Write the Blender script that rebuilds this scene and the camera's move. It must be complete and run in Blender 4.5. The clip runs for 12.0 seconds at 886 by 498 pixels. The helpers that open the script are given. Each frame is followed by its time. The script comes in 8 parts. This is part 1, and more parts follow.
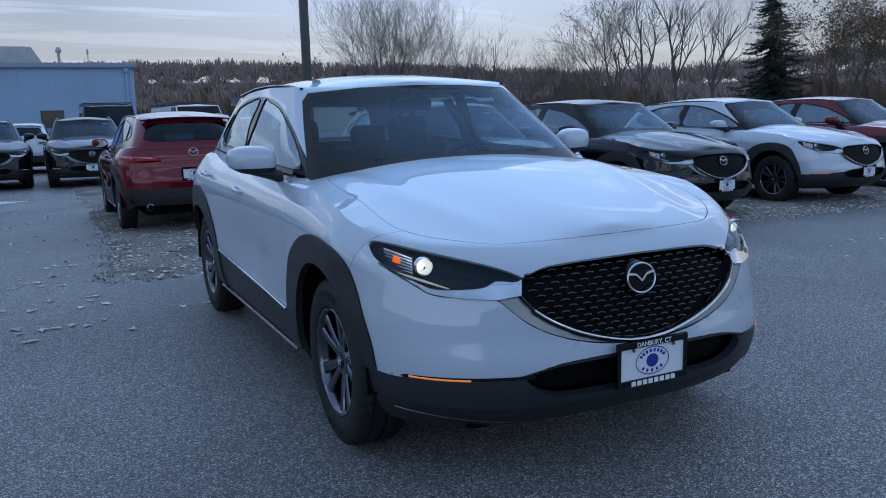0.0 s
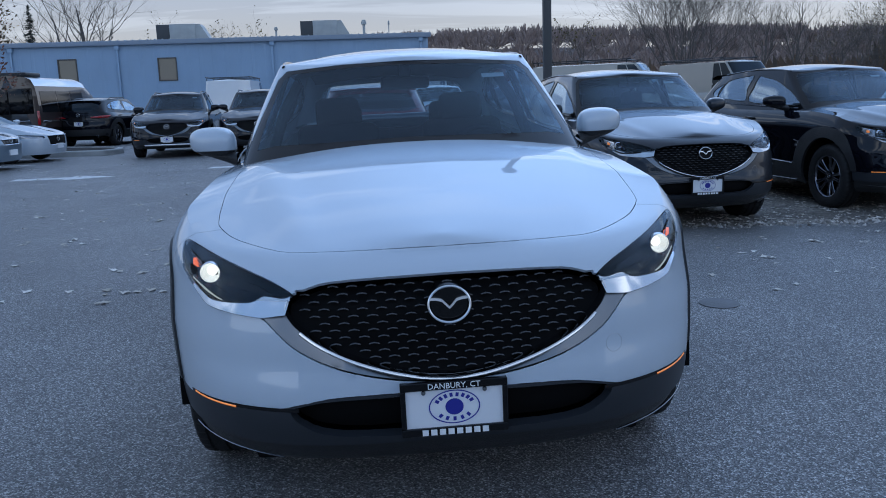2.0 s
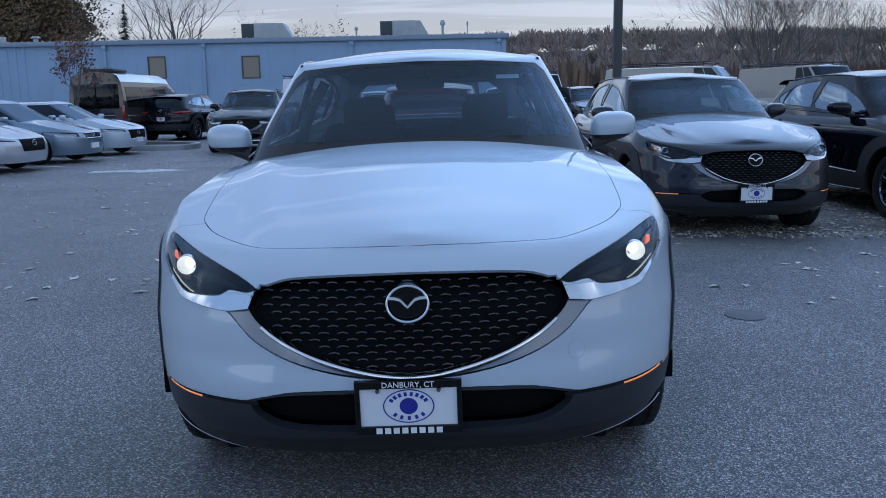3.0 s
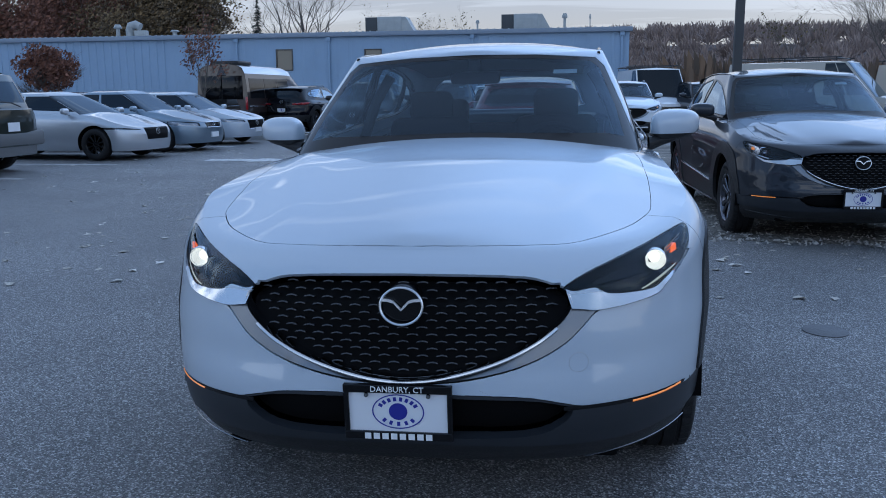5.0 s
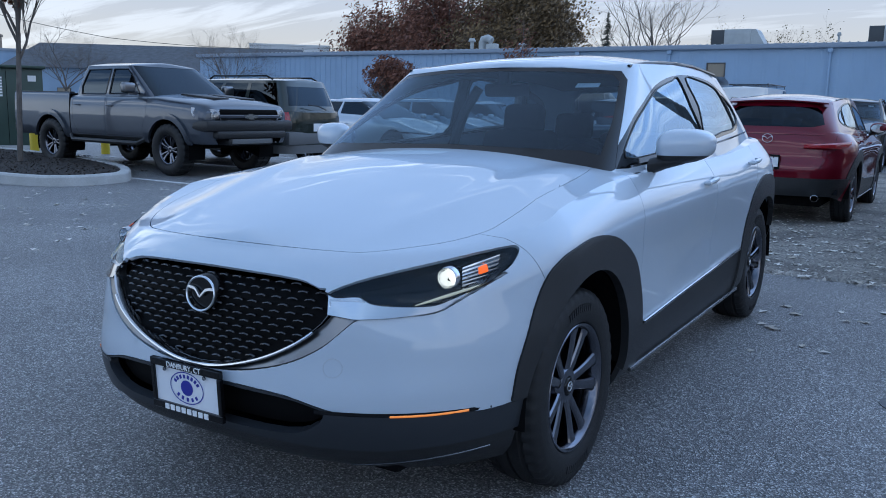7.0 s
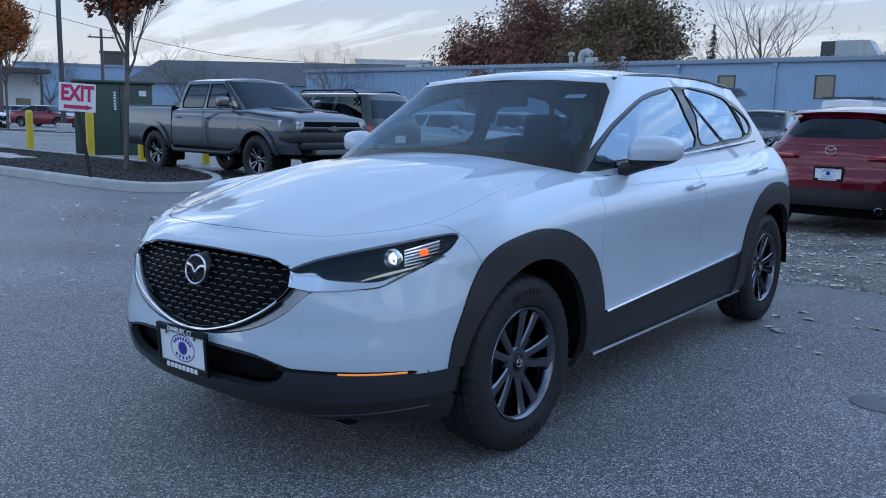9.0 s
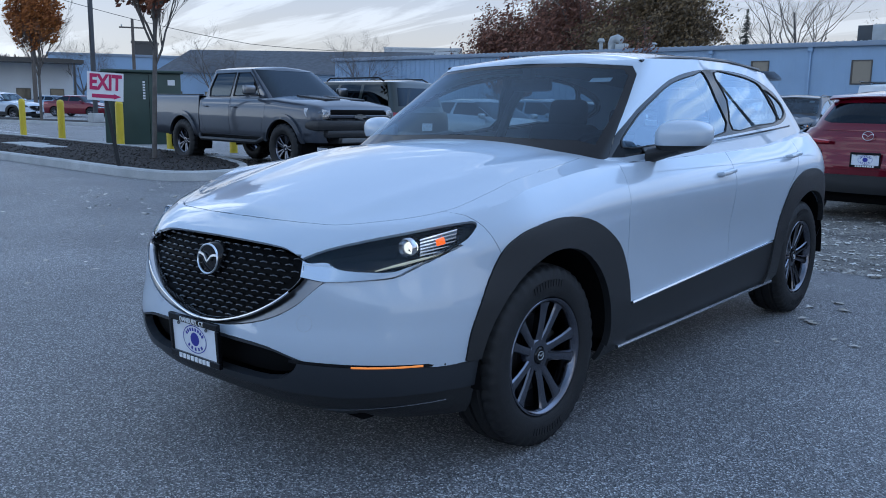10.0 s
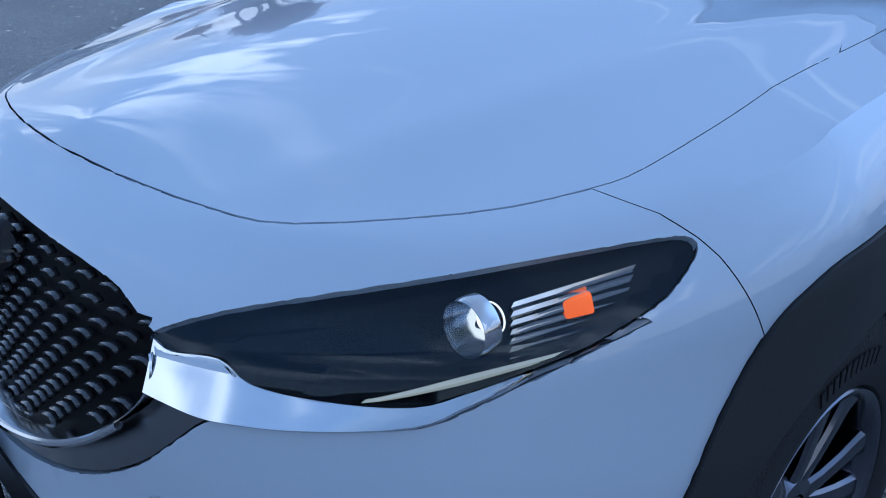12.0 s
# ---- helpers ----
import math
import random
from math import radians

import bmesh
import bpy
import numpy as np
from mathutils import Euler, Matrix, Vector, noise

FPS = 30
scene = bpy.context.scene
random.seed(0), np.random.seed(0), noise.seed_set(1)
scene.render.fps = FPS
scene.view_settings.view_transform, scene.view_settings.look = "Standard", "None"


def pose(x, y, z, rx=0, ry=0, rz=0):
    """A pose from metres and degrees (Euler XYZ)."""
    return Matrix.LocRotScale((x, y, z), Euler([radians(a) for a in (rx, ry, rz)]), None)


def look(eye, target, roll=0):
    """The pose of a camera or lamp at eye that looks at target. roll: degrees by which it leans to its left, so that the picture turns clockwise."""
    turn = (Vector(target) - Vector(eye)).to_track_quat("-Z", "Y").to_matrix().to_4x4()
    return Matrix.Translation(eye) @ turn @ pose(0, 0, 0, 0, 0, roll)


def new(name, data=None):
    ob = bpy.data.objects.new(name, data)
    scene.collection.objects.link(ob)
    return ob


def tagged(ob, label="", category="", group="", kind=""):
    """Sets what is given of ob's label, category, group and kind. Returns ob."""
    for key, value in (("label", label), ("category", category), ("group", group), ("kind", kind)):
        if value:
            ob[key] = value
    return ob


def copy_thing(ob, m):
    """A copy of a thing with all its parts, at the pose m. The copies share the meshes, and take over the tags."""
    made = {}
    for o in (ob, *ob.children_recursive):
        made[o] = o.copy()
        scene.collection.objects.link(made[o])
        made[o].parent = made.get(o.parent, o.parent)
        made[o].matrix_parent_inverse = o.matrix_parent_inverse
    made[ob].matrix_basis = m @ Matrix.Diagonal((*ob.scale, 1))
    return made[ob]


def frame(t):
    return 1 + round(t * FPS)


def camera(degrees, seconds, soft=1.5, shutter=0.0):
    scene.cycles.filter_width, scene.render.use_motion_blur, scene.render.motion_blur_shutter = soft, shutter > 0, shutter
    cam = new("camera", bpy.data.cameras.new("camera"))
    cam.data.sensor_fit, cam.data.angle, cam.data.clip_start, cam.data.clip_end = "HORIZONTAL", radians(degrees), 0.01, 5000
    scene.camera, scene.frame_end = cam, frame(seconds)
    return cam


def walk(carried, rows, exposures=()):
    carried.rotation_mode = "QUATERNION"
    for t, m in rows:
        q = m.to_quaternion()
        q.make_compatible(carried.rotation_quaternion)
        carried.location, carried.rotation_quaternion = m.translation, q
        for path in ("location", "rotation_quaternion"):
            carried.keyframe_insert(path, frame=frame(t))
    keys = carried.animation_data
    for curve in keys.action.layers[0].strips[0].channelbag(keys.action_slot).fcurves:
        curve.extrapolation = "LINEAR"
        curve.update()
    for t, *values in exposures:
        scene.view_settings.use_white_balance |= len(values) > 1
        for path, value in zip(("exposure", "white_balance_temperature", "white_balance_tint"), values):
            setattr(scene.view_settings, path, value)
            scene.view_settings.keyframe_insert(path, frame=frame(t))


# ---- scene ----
cam = camera(56.0, 12.0, soft=0.95)
PATH = [
    (0, (-1.827, -3.083, 1.321), (-0.981, -1.302, 0.984), -2.2),
    (0.5, (-1.387, -3.082, 1.303), (-0.677, -1.248, 0.939), -2.5),
    (1, (-0.929, -3.105, 1.33), (-0.396, -1.215, 0.949), -2.9),
    (1.5, (-0.562, -3.099, 1.303), (-0.222, -1.166, 0.915), -2.9),
    (2, (-0.196, -3.082, 1.316), (-0.035, -1.126, 0.929), -2.8),
    (2.5, (0.086, -3.104, 1.297), (0.123, -1.142, 0.911), -2.4),
    (3, (0.13, -3.103, 1.304), (0.109, -1.139, 0.926), -2.0),
    (5, (0.456, -2.985, 1.299), (0.154, -1.046, 0.915), -1.5),
    (5.5, (0.881, -2.855, 1.264), (0.378, -0.96, 0.873), -1.3),
    (6, (1.314, -2.679, 1.274), (0.593, -0.853, 0.89), -1.0),
    (6.5, (1.674, -2.623, 1.279), (0.761, -0.88, 0.915), -0.4),
    (7, (1.91, -2.493, 1.273), (0.857, -0.828, 0.928), 0.1),
    (7.2, (2.018, -2.475, 1.267), (0.922, -0.836, 0.931), 0.5),
    (8.8, (2.54, -2.542, 1.25), (1.298, -1.007, 0.934), 0.2),
    (9, (2.541, -2.534, 1.251), (1.289, -1.006, 0.938), 0.1),
    (9.5, (2.532, -2.508, 1.253), (1.256, -1.001, 0.938), -0.2),
    (10, (2.506, -2.433, 1.237), (1.205, -0.954, 0.897), -0.2),
    (10.5, (2.253, -2.159, 1.198), (0.926, -0.717, 0.796), -0.1),
    (11, (1.92, -1.757, 1.198), (0.573, -0.366, 0.7), 0.1),
    (11.5, (1.574, -1.374, 1.182), (0.212, -0.048, 0.559), 0.4),
    (12, (1.221, -1.062, 1.173), (-0.150, 0.184, 0.411), 0.5),
]
# the lot's level against the white car's own axes
LEVEL = Vector((0.016, 0.0135, 1.0)).rotation_difference(Vector((0, 0, 1))).to_matrix().to_4x4()
walk(cam, [(t, LEVEL @ look(eye, target, roll)) for t, eye, target, roll in PATH], exposures=[(0, 1.63, 6000, 9), (3, 1.78, 6000, 9), (5, 1.80, 6050, 9), (6.5, 2.04, 6050, 8), (9.5, 2.04, 6050, 8), (11, 2.10, 6050, 8), (12, 1.80, 5450, 9)])

# ---- world and sun ----
SUN_AZ, SUN_EL = 20.0, 12.0      # degrees: clockwise from +y, above the horizon
world = bpy.data.worlds.new("sky")
scene.world = world
world.use_nodes = True
wn, wl = world.node_tree.nodes, world.node_tree.links
wn.clear()
w_out = wn.new("ShaderNodeOutputWorld")
w_bg = wn.new("ShaderNodeBackground")
w_sky = wn.new("ShaderNodeTexSky")
w_sky.sky_type = 'NISHITA'
w_sky.sun_disc = False
w_sky.sun_elevation, w_sky.sun_rotation = radians(SUN_EL), radians(SUN_AZ)
w_sky.air_density, w_sky.dust_density, w_sky.ozone_density = 1.0, 1.2, 2.0
# thin cloud streaks laid over the sky
w_co = wn.new("ShaderNodeTexCoord")
w_sep = wn.new("ShaderNodeSeparateXYZ")
wl.new(w_co.outputs["Generated"], w_sep.inputs[0])
w_add = wn.new("ShaderNodeMath"); w_add.operation = 'ADD'; w_add.inputs[1].default_value = 0.16
w_max = wn.new("ShaderNodeMath"); w_max.operation = 'MAXIMUM'; w_max.inputs[1].default_value = 0.05
wl.new(w_sep.outputs[2], w_max.inputs[0]); wl.new(w_max.outputs[0], w_add.inputs[0])
w_dx = wn.new("ShaderNodeMath"); w_dx.operation = 'DIVIDE'
w_dy = wn.new("ShaderNodeMath"); w_dy.operation = 'DIVIDE'
wl.new(w_sep.outputs[0], w_dx.inputs[0]); wl.new(w_add.outputs[0], w_dx.inputs[1])
wl.new(w_sep.outputs[1], w_dy.inputs[0]); wl.new(w_add.outputs[0], w_dy.inputs[1])
w_com = wn.new("ShaderNodeCombineXYZ")
wl.new(w_dx.outputs[0], w_com.inputs[0]); wl.new(w_dy.outputs[0], w_com.inputs[1])
w_map = wn.new("ShaderNodeMapping")
w_map.inputs["Scale"].default_value = (0.34, 1.6, 1.0)
w_map.inputs["Rotation"].default_value = (0, 0, radians(25))
wl.new(w_com.outputs[0], w_map.inputs[0])
w_noise = wn.new("ShaderNodeTexNoise")
w_noise.inputs["Scale"].default_value = 2.3
w_noise.inputs["Detail"].default_value = 7
w_noise.inputs["Roughness"].default_value = 0.58
w_noise.inputs["Distortion"].default_value = 0.35
wl.new(w_map.outputs[0], w_noise.inputs["Vector"])
w_ramp = wn.new("ShaderNodeValToRGB")
w_ramp.color_ramp.elements[0].position, w_ramp.color_ramp.elements[1].position = 0.515, 0.60
wl.new(w_noise.outputs[0], w_ramp.inputs[0])
w_cloud = wn.new("ShaderNodeMix"); w_cloud.data_type = 'RGBA'; w_cloud.blend_type = 'MIX'
CLOUD = (4.5, 4.8, 5.2, 1)     # bright streaks
VEIL = (1.50, 1.42, 1.26, 1)      # even haze low in the sky
FACING = (2.85, 3.15, 3.55, 1)      # low sky opposite the sun
w_cloud.inputs[7].default_value = CLOUD
# a veil of cloud that thickens towards the horizon
w_veil = wn.new("ShaderNodeMapRange"); w_veil.interpolation_type = 'SMOOTHSTEP'
w_veil.inputs[1].default_value, w_veil.inputs[2].default_value = 0.0, 0.30
w_veil.inputs[3].default_value, w_veil.inputs[4].default_value = 0.96, 0.10
wl.new(w_sep.outputs[2], w_veil.inputs[0])
w_low = wn.new("ShaderNodeMix"); w_low.data_type = 'RGBA'
# the sun stands behind thin cloud: its glow is capped
w_cap = wn.new("ShaderNodeVectorMath"); w_cap.operation = 'MINIMUM'
w_cap.inputs[1].default_value = (0.62, 1.10, 2.00)
wl.new(w_sky.outputs[0], w_cap.inputs[0])
# low sky opposite the sun, out of view, brightened to fill the car's front
w_face = wn.new("ShaderNodeVectorMath"); w_face.operation = 'DOT_PRODUCT'
w_face.inputs[1].default_value = (-math.sin(radians(SUN_AZ)), -math.cos(radians(SUN_AZ)), 0.0)
wl.new(w_co.outputs["Generated"], w_face.inputs[0])
w_gain = wn.new("ShaderNodeMapRange"); w_gain.interpolation_type = 'SMOOTHSTEP'
w_gain.inputs[1].default_value, w_gain.inputs[2].default_value, w_gain.inputs[3].default_value, w_gain.inputs[4].default_value = -0.35, 0.9, 0.0, 1.0
wl.new(w_face.outputs["Value"], w_gain.inputs[0])
w_ring = wn.new("ShaderNodeMix"); w_ring.data_type = 'RGBA'
w_ring.inputs[6].default_value, w_ring.inputs[7].default_value = VEIL, FACING
wl.new(w_gain.outputs[0], w_ring.inputs[0]); wl.new(w_ring.outputs[2], w_low.inputs[7])
wl.new(w_veil.outputs[0], w_low.inputs[0]); wl.new(w_cap.outputs[0], w_low.inputs[6])
w_high = wn.new("ShaderNodeMapRange"); w_high.interpolation_type = 'SMOOTHSTEP'
w_high.inputs[1].default_value, w_high.inputs[2].default_value = 0.10, 0.30
w_high.inputs[3].default_value, w_high.inputs[4].default_value = 0.12, 0.85
wl.new(w_sep.outputs[2], w_high.inputs[0])
# the cloud streaks lie in a belt; overhead the sky is clear
w_clear = wn.new("ShaderNodeMapRange"); w_clear.interpolation_type = 'SMOOTHSTEP'
w_clear.inputs[1].default_value, w_clear.inputs[2].default_value = 0.38, 0.66
w_clear.inputs[3].default_value, w_clear.inputs[4].default_value = 1.0, 0.06
wl.new(w_sep.outputs[2], w_clear.inputs[0])
w_belt = wn.new("ShaderNodeMath"); w_belt.operation = 'MULTIPLY'
wl.new(w_high.outputs[0], w_belt.inputs[0]); wl.new(w_clear.outputs[0], w_belt.inputs[1])
w_fac = wn.new("ShaderNodeMath"); w_fac.operation = 'MULTIPLY'
wl.new(w_belt.outputs[0], w_fac.inputs[1])
wl.new(w_ramp.outputs[0], w_fac.inputs[0])
# thinner cloud round the sun
w_dot = wn.new("ShaderNodeVectorMath"); w_dot.operation = 'DOT_PRODUCT'
_a, _e = radians(SUN_AZ), radians(SUN_EL)
w_dot.inputs[1].default_value = (math.sin(_a) * math.cos(_e), math.cos(_a) * math.cos(_e), math.sin(_e))
wl.new(w_co.outputs["Generated"], w_dot.inputs[0])
w_glow = wn.new("ShaderNodeMapRange"); w_glow.interpolation_type = 'SMOOTHSTEP'
w_glow.inputs[1].default_value, w_glow.inputs[2].default_value, w_glow.inputs[3].default_value, w_glow.inputs[4].default_value = 0.45, 0.92, 1.0, 0.60
wl.new(w_dot.outputs["Value"], w_glow.inputs[0])
w_thin = wn.new("ShaderNodeMath"); w_thin.operation = 'MULTIPLY'
wl.new(w_fac.outputs[0], w_thin.inputs[0]); wl.new(w_glow.outputs[0], w_thin.inputs[1])
wl.new(w_thin.outputs[0], w_cloud.inputs[0])
# a glow added to the sky above the low sun, out of view, for directional light
w_dot2 = wn.new("ShaderNodeVectorMath"); w_dot2.operation = 'DOT_PRODUCT'
_b, _f = radians(SUN_AZ + 5), radians(36)
w_dot2.inputs[1].default_value = (math.sin(_b) * math.cos(_f), math.cos(_b) * math.cos(_f), math.sin(_f))
wl.new(w_co.outputs["Generated"], w_dot2.inputs[0])
w_halo = wn.new("ShaderNodeMapRange"); w_halo.interpolation_type = 'SMOOTHSTEP'
w_halo.inputs[1].default_value, w_halo.inputs[2].default_value, w_halo.inputs[3].default_value, w_halo.inputs[4].default_value = 0.80, 1.0, 1.0, 2.3
wl.new(w_dot2.outputs["Value"], w_halo.inputs[0])
w_lit = wn.new("ShaderNodeVectorMath"); w_lit.operation = 'SCALE'
wl.new(w_low.outputs[2], w_lit.inputs[0]); wl.new(w_halo.outputs[0], w_lit.inputs[3])
wl.new(w_lit.outputs[0], w_cloud.inputs[6])
wl.new(w_cloud.outputs[2], w_bg.inputs[0])
w_bg.inputs[1].default_value = 0.12
wl.new(w_bg.outputs[0], w_out.inputs[0])

sun = new("sun", bpy.data.lights.new("sun", 'SUN'))
sun.data.energy, sun.data.angle, sun.data.color = 0.10, radians(170), (1.0, 0.86, 0.70)
_a, _e = radians(SUN_AZ), radians(SUN_EL)
sun.matrix_world = look((math.sin(_a) * math.cos(_e) * 90, math.cos(_a) * math.cos(_e) * 90, math.sin(_e) * 90), (0, 0, 0))
scene.view_settings.exposure = 0.0

# ---- materials ----
def mat(name, color, rough=0.5, metal=0.0, vary=0.0, scale=5.0, fine=0.0, bump=0.0, bump_scale=200.0, coat=0.0,
        emit=None, power=0.0, alpha=1.0, trans=0.0, spec=0.5, two=None):
    """A procedural surface: base colour with slow stains and fine grain, and a fine relief."""
    m = bpy.data.materials.new(name)
    m.use_nodes = True
    n, l = m.node_tree.nodes, m.node_tree.links
    b = n["Principled BSDF"]
    b.inputs["Base Color"].default_value = (*color, 1)
    b.inputs["Roughness"].default_value = rough
    b.inputs["Metallic"].default_value = metal
    b.inputs["Specular IOR Level"].default_value = spec
    b.inputs["Coat Weight"].default_value = coat
    b.inputs["Coat Roughness"].default_value = 0.02
    b.inputs["Coat IOR"].default_value = 1.52
    b.inputs["Transmission Weight"].default_value = trans
    b.inputs["Alpha"].default_value = alpha
    if emit:
        b.inputs["Emission Color"].default_value = (*emit, 1)
        b.inputs["Emission Strength"].default_value = power
    co = n.new("ShaderNodeTexCoord")
    if vary or fine or two:
        slow = n.new("ShaderNodeTexNoise")
        slow.inputs["Scale"].default_value, slow.inputs["Detail"].default_value = scale, 5
        l.new(co.outputs["Object"], slow.inputs["Vector"])
        grain = n.new("ShaderNodeTexNoise")
        grain.inputs["Scale"].default_value, grain.inputs["Detail"].default_value = bump_scale, 2
        l.new(co.outputs["Object"], grain.inputs["Vector"])
        mr = n.new("ShaderNodeMapRange")
        mr.inputs[1].default_value, mr.inputs[2].default_value = 0.3, 0.7
        mr.inputs[3].default_value, mr.inputs[4].default_value = 1 - vary, 1 + vary
        l.new(slow.outputs[0], mr.inputs[0])
        mg = n.new("ShaderNodeMapRange")
        mg.inputs[1].default_value, mg.inputs[2].default_value = 0.3, 0.7
        mg.inputs[3].default_value, mg.inputs[4].default_value = 1 - fine, 1 + fine
        l.new(grain.outputs[0], mg.inputs[0])
        mu = n.new("ShaderNodeMath"); mu.operation = 'MULTIPLY'
        l.new(mr.outputs[0], mu.inputs[0]); l.new(mg.outputs[0], mu.inputs[1])
        mx = n.new("ShaderNodeVectorMath"); mx.operation = 'SCALE'
        mx.inputs[0].default_value = color
        if two:
            mixc = n.new("ShaderNodeMix"); mixc.data_type = 'RGBA'
            mixc.inputs[6].default_value, mixc.inputs[7].default_value = (*color, 1), (*two, 1)
            rp = n.new("ShaderNodeMapRange")
            rp.inputs[1].default_value, rp.inputs[2].default_value = 0.42, 0.6
            l.new(slow.outputs[0], rp.inputs[0]); l.new(rp.outputs[0], mixc.inputs[0])
            l.new(mixc.outputs[2], mx.inputs[0])
        l.new(mu.outputs[0], mx.inputs[3])
        l.new(mx.outputs[0], b.inputs["Base Color"])
    if bump:
        bn = n.new("ShaderNodeTexNoise")
        bn.inputs["Scale"].default_value, bn.inputs["Detail"].default_value = bump_scale, 4
        l.new(co.outputs["Object"], bn.inputs["Vector"])
        bp = n.new("ShaderNodeBump")
        bp.inputs["Strength"].default_value, bp.inputs["Distance"].default_value = bump, 0.01
        l.new(bn.outputs[0], bp.inputs["Height"])
        l.new(bp.outputs[0], b.inputs["Normal"])
    return m


def glass_mat(name, tint, rough=0.0, gloss=0.08):
    """Thin tinted pane: clear transmission under a mirror coat that grows towards grazing angles."""
    m = bpy.data.materials.new(name)
    m.use_nodes = True
    n, l = m.node_tree.nodes, m.node_tree.links
    n.clear()
    out = n.new("ShaderNodeOutputMaterial")
    mix = n.new("ShaderNodeMixShader")
    tr = n.new("ShaderNodeBsdfTransparent"); tr.inputs[0].default_value = (*tint, 1)
    gl = n.new("ShaderNodeBsdfGlossy"); gl.inputs["Roughness"].default_value = rough
    gl.inputs["Color"].default_value = (0.70, 0.85, 1.0, 1)
    fr = n.new("ShaderNodeLayerWeight"); fr.inputs[0].default_value = 0.5
    pw = n.new("ShaderNodeMath"); pw.operation = 'POWER'; pw.inputs[1].default_value = 4.5
    ad = n.new("ShaderNodeMath"); ad.operation = 'MULTIPLY_ADD'
    ad.inputs[1].default_value, ad.inputs[2].default_value = 0.9, 0.05 + gloss
    ad.use_clamp = True
    l.new(fr.outputs["Facing"], pw.inputs[0]); l.new(pw.outputs[0], ad.inputs[0]); l.new(ad.outputs[0], mix.inputs[0])
    l.new(tr.outputs[0], mix.inputs[1]); l.new(gl.outputs[0], mix.inputs[2]); l.new(mix.outputs[0], out.inputs[0])
    return m


def paint(name, color, metal=0.0, rough=0.35, spec=0.5, coat_ior=1.52):
    m = mat(name, color, rough=rough, metal=metal, coat=1.0, spec=spec, vary=0.02, scale=3, fine=0.03, bump_scale=900)
    m.node_tree.nodes["Principled BSDF"].inputs["Coat IOR"].default_value = coat_ior
    return m


def leaf_mat(name, c1, c2):
    m = mat(name, c1, 0.75)
    n, l = m.node_tree.nodes, m.node_tree.links
    g = n.new("ShaderNodeNewGeometry")
    mx = n.new("ShaderNodeMix"); mx.data_type = 'RGBA'
    mx.inputs[6].default_value, mx.inputs[7].default_value = (*c1, 1), (*c2, 1)
    l.new(g.outputs["Random Per Island"], mx.inputs[0])
    l.new(mx.outputs[2], n["Principled BSDF"].inputs["Base Color"])
    return m


WHITE = paint("pearl_white_paint", (0.48, 0.545, 0.62), 0.06, 0.40, 0.4, 1.62)
GREY = paint("slate_grey_paint", (0.024, 0.029, 0.038), 0.4, 0.35, 0.2, 1.38)
BLACK = paint("black_paint", (0.003, 0.0035, 0.007), 0.0, 0.3, 0.0, 1.42)
RED = paint("deep_red_paint", (0.135, 0.002, 0.012), 0.35, 0.3, 0.2, 1.44)
SILVER = paint("silver_paint", (0.50, 0.53, 0.57), 0.6, 0.35)
BLUEGREY = paint("blue_grey_paint", (0.22, 0.29, 0.36), 0.6, 0.35)
GUNMETAL = paint("gunmetal_paint", (0.046, 0.055, 0.073), 0.5, 0.35)
GREEN_DK = paint("dark_green_paint", (0.010, 0.018, 0.015), 0.1, 0.3, 0.3)
TAN = paint("champagne_paint", (0.30, 0.29, 0.26), 0.5, 0.4)
BROWNV = paint("brown_black_paint", (0.035, 0.022, 0.020), 0.3, 0.3)
LOWGREY = mat("grey_lower_plastic", (0.13, 0.135, 0.14), 0.6, fine=0.1)
VANWHITE = paint("van_white_paint", (0.72, 0.73, 0.74), 0.0, 0.35)
CLAD = mat("black_cladding_plastic", (0.020, 0.0205, 0.022), 0.40, spec=0.38, fine=0.15, bump=0.25, bump_scale=900)
LIP = mat("grey_lower_bumper", (0.030, 0.034, 0.041), 0.42, metal=0.3, fine=0.08, bump_scale=700)
GLOSS = mat("gloss_black_trim", (0.005, 0.005, 0.006), 0.08, spec=0.35)
SATIN = mat("dark_satin_metal", (0.20, 0.205, 0.215), 0.28, metal=1.0)
CHROME = mat("satin_chrome", (0.62, 0.63, 0.65), 0.12, metal=1.0)
BADGEM = mat("bright_badge_metal", (0.78, 0.79, 0.81), 0.30, metal=1.0)
DARKCHROME = mat("dark_chrome", (0.30, 0.31, 0.33), 0.22, metal=1.0)
RUBBER = mat("tyre_rubber", (0.016, 0.016, 0.017), 0.55, spec=0.28, vary=0.15, fine=0.2, bump=0.3, bump_scale=300)
RIM = mat("gunmetal_alloy", (0.15, 0.155, 0.18), 0.17, metal=1.0, vary=0.05)
RIMBRIGHT = mat("machined_alloy", (0.42, 0.43, 0.45), 0.25, metal=0.9)
# brake steel darkened, so that the wheel looks shaded behind its spokes
DISC = mat("brake_disc_steel", (0.05, 0.048, 0.046), 0.45, metal=0.9)
DARK = mat("dark_underbody", (0.005, 0.005, 0.0055), 0.8, fine=0.2, spec=0.05)
TRIMBLK = mat("cabin_trim", (0.011, 0.012, 0.015), 0.7, spec=0.08, fine=0.2, bump=0.2, bump_scale=500)
SEATM = mat("seat_cloth", (0.018, 0.019, 0.022), 0.9, spec=0.05, fine=0.3, bump=0.4, bump_scale=600)
BEIGE = mat("pillar_lining", (0.05, 0.052, 0.056), 0.8, fine=0.1)
GLASS = glass_mat("windscreen_glass", (0.46, 0.58, 0.66), 0.0, 0.0)
SIDEGLASS = glass_mat("side_glass", (0.66, 0.74, 0.74), 0.0, 0.18)
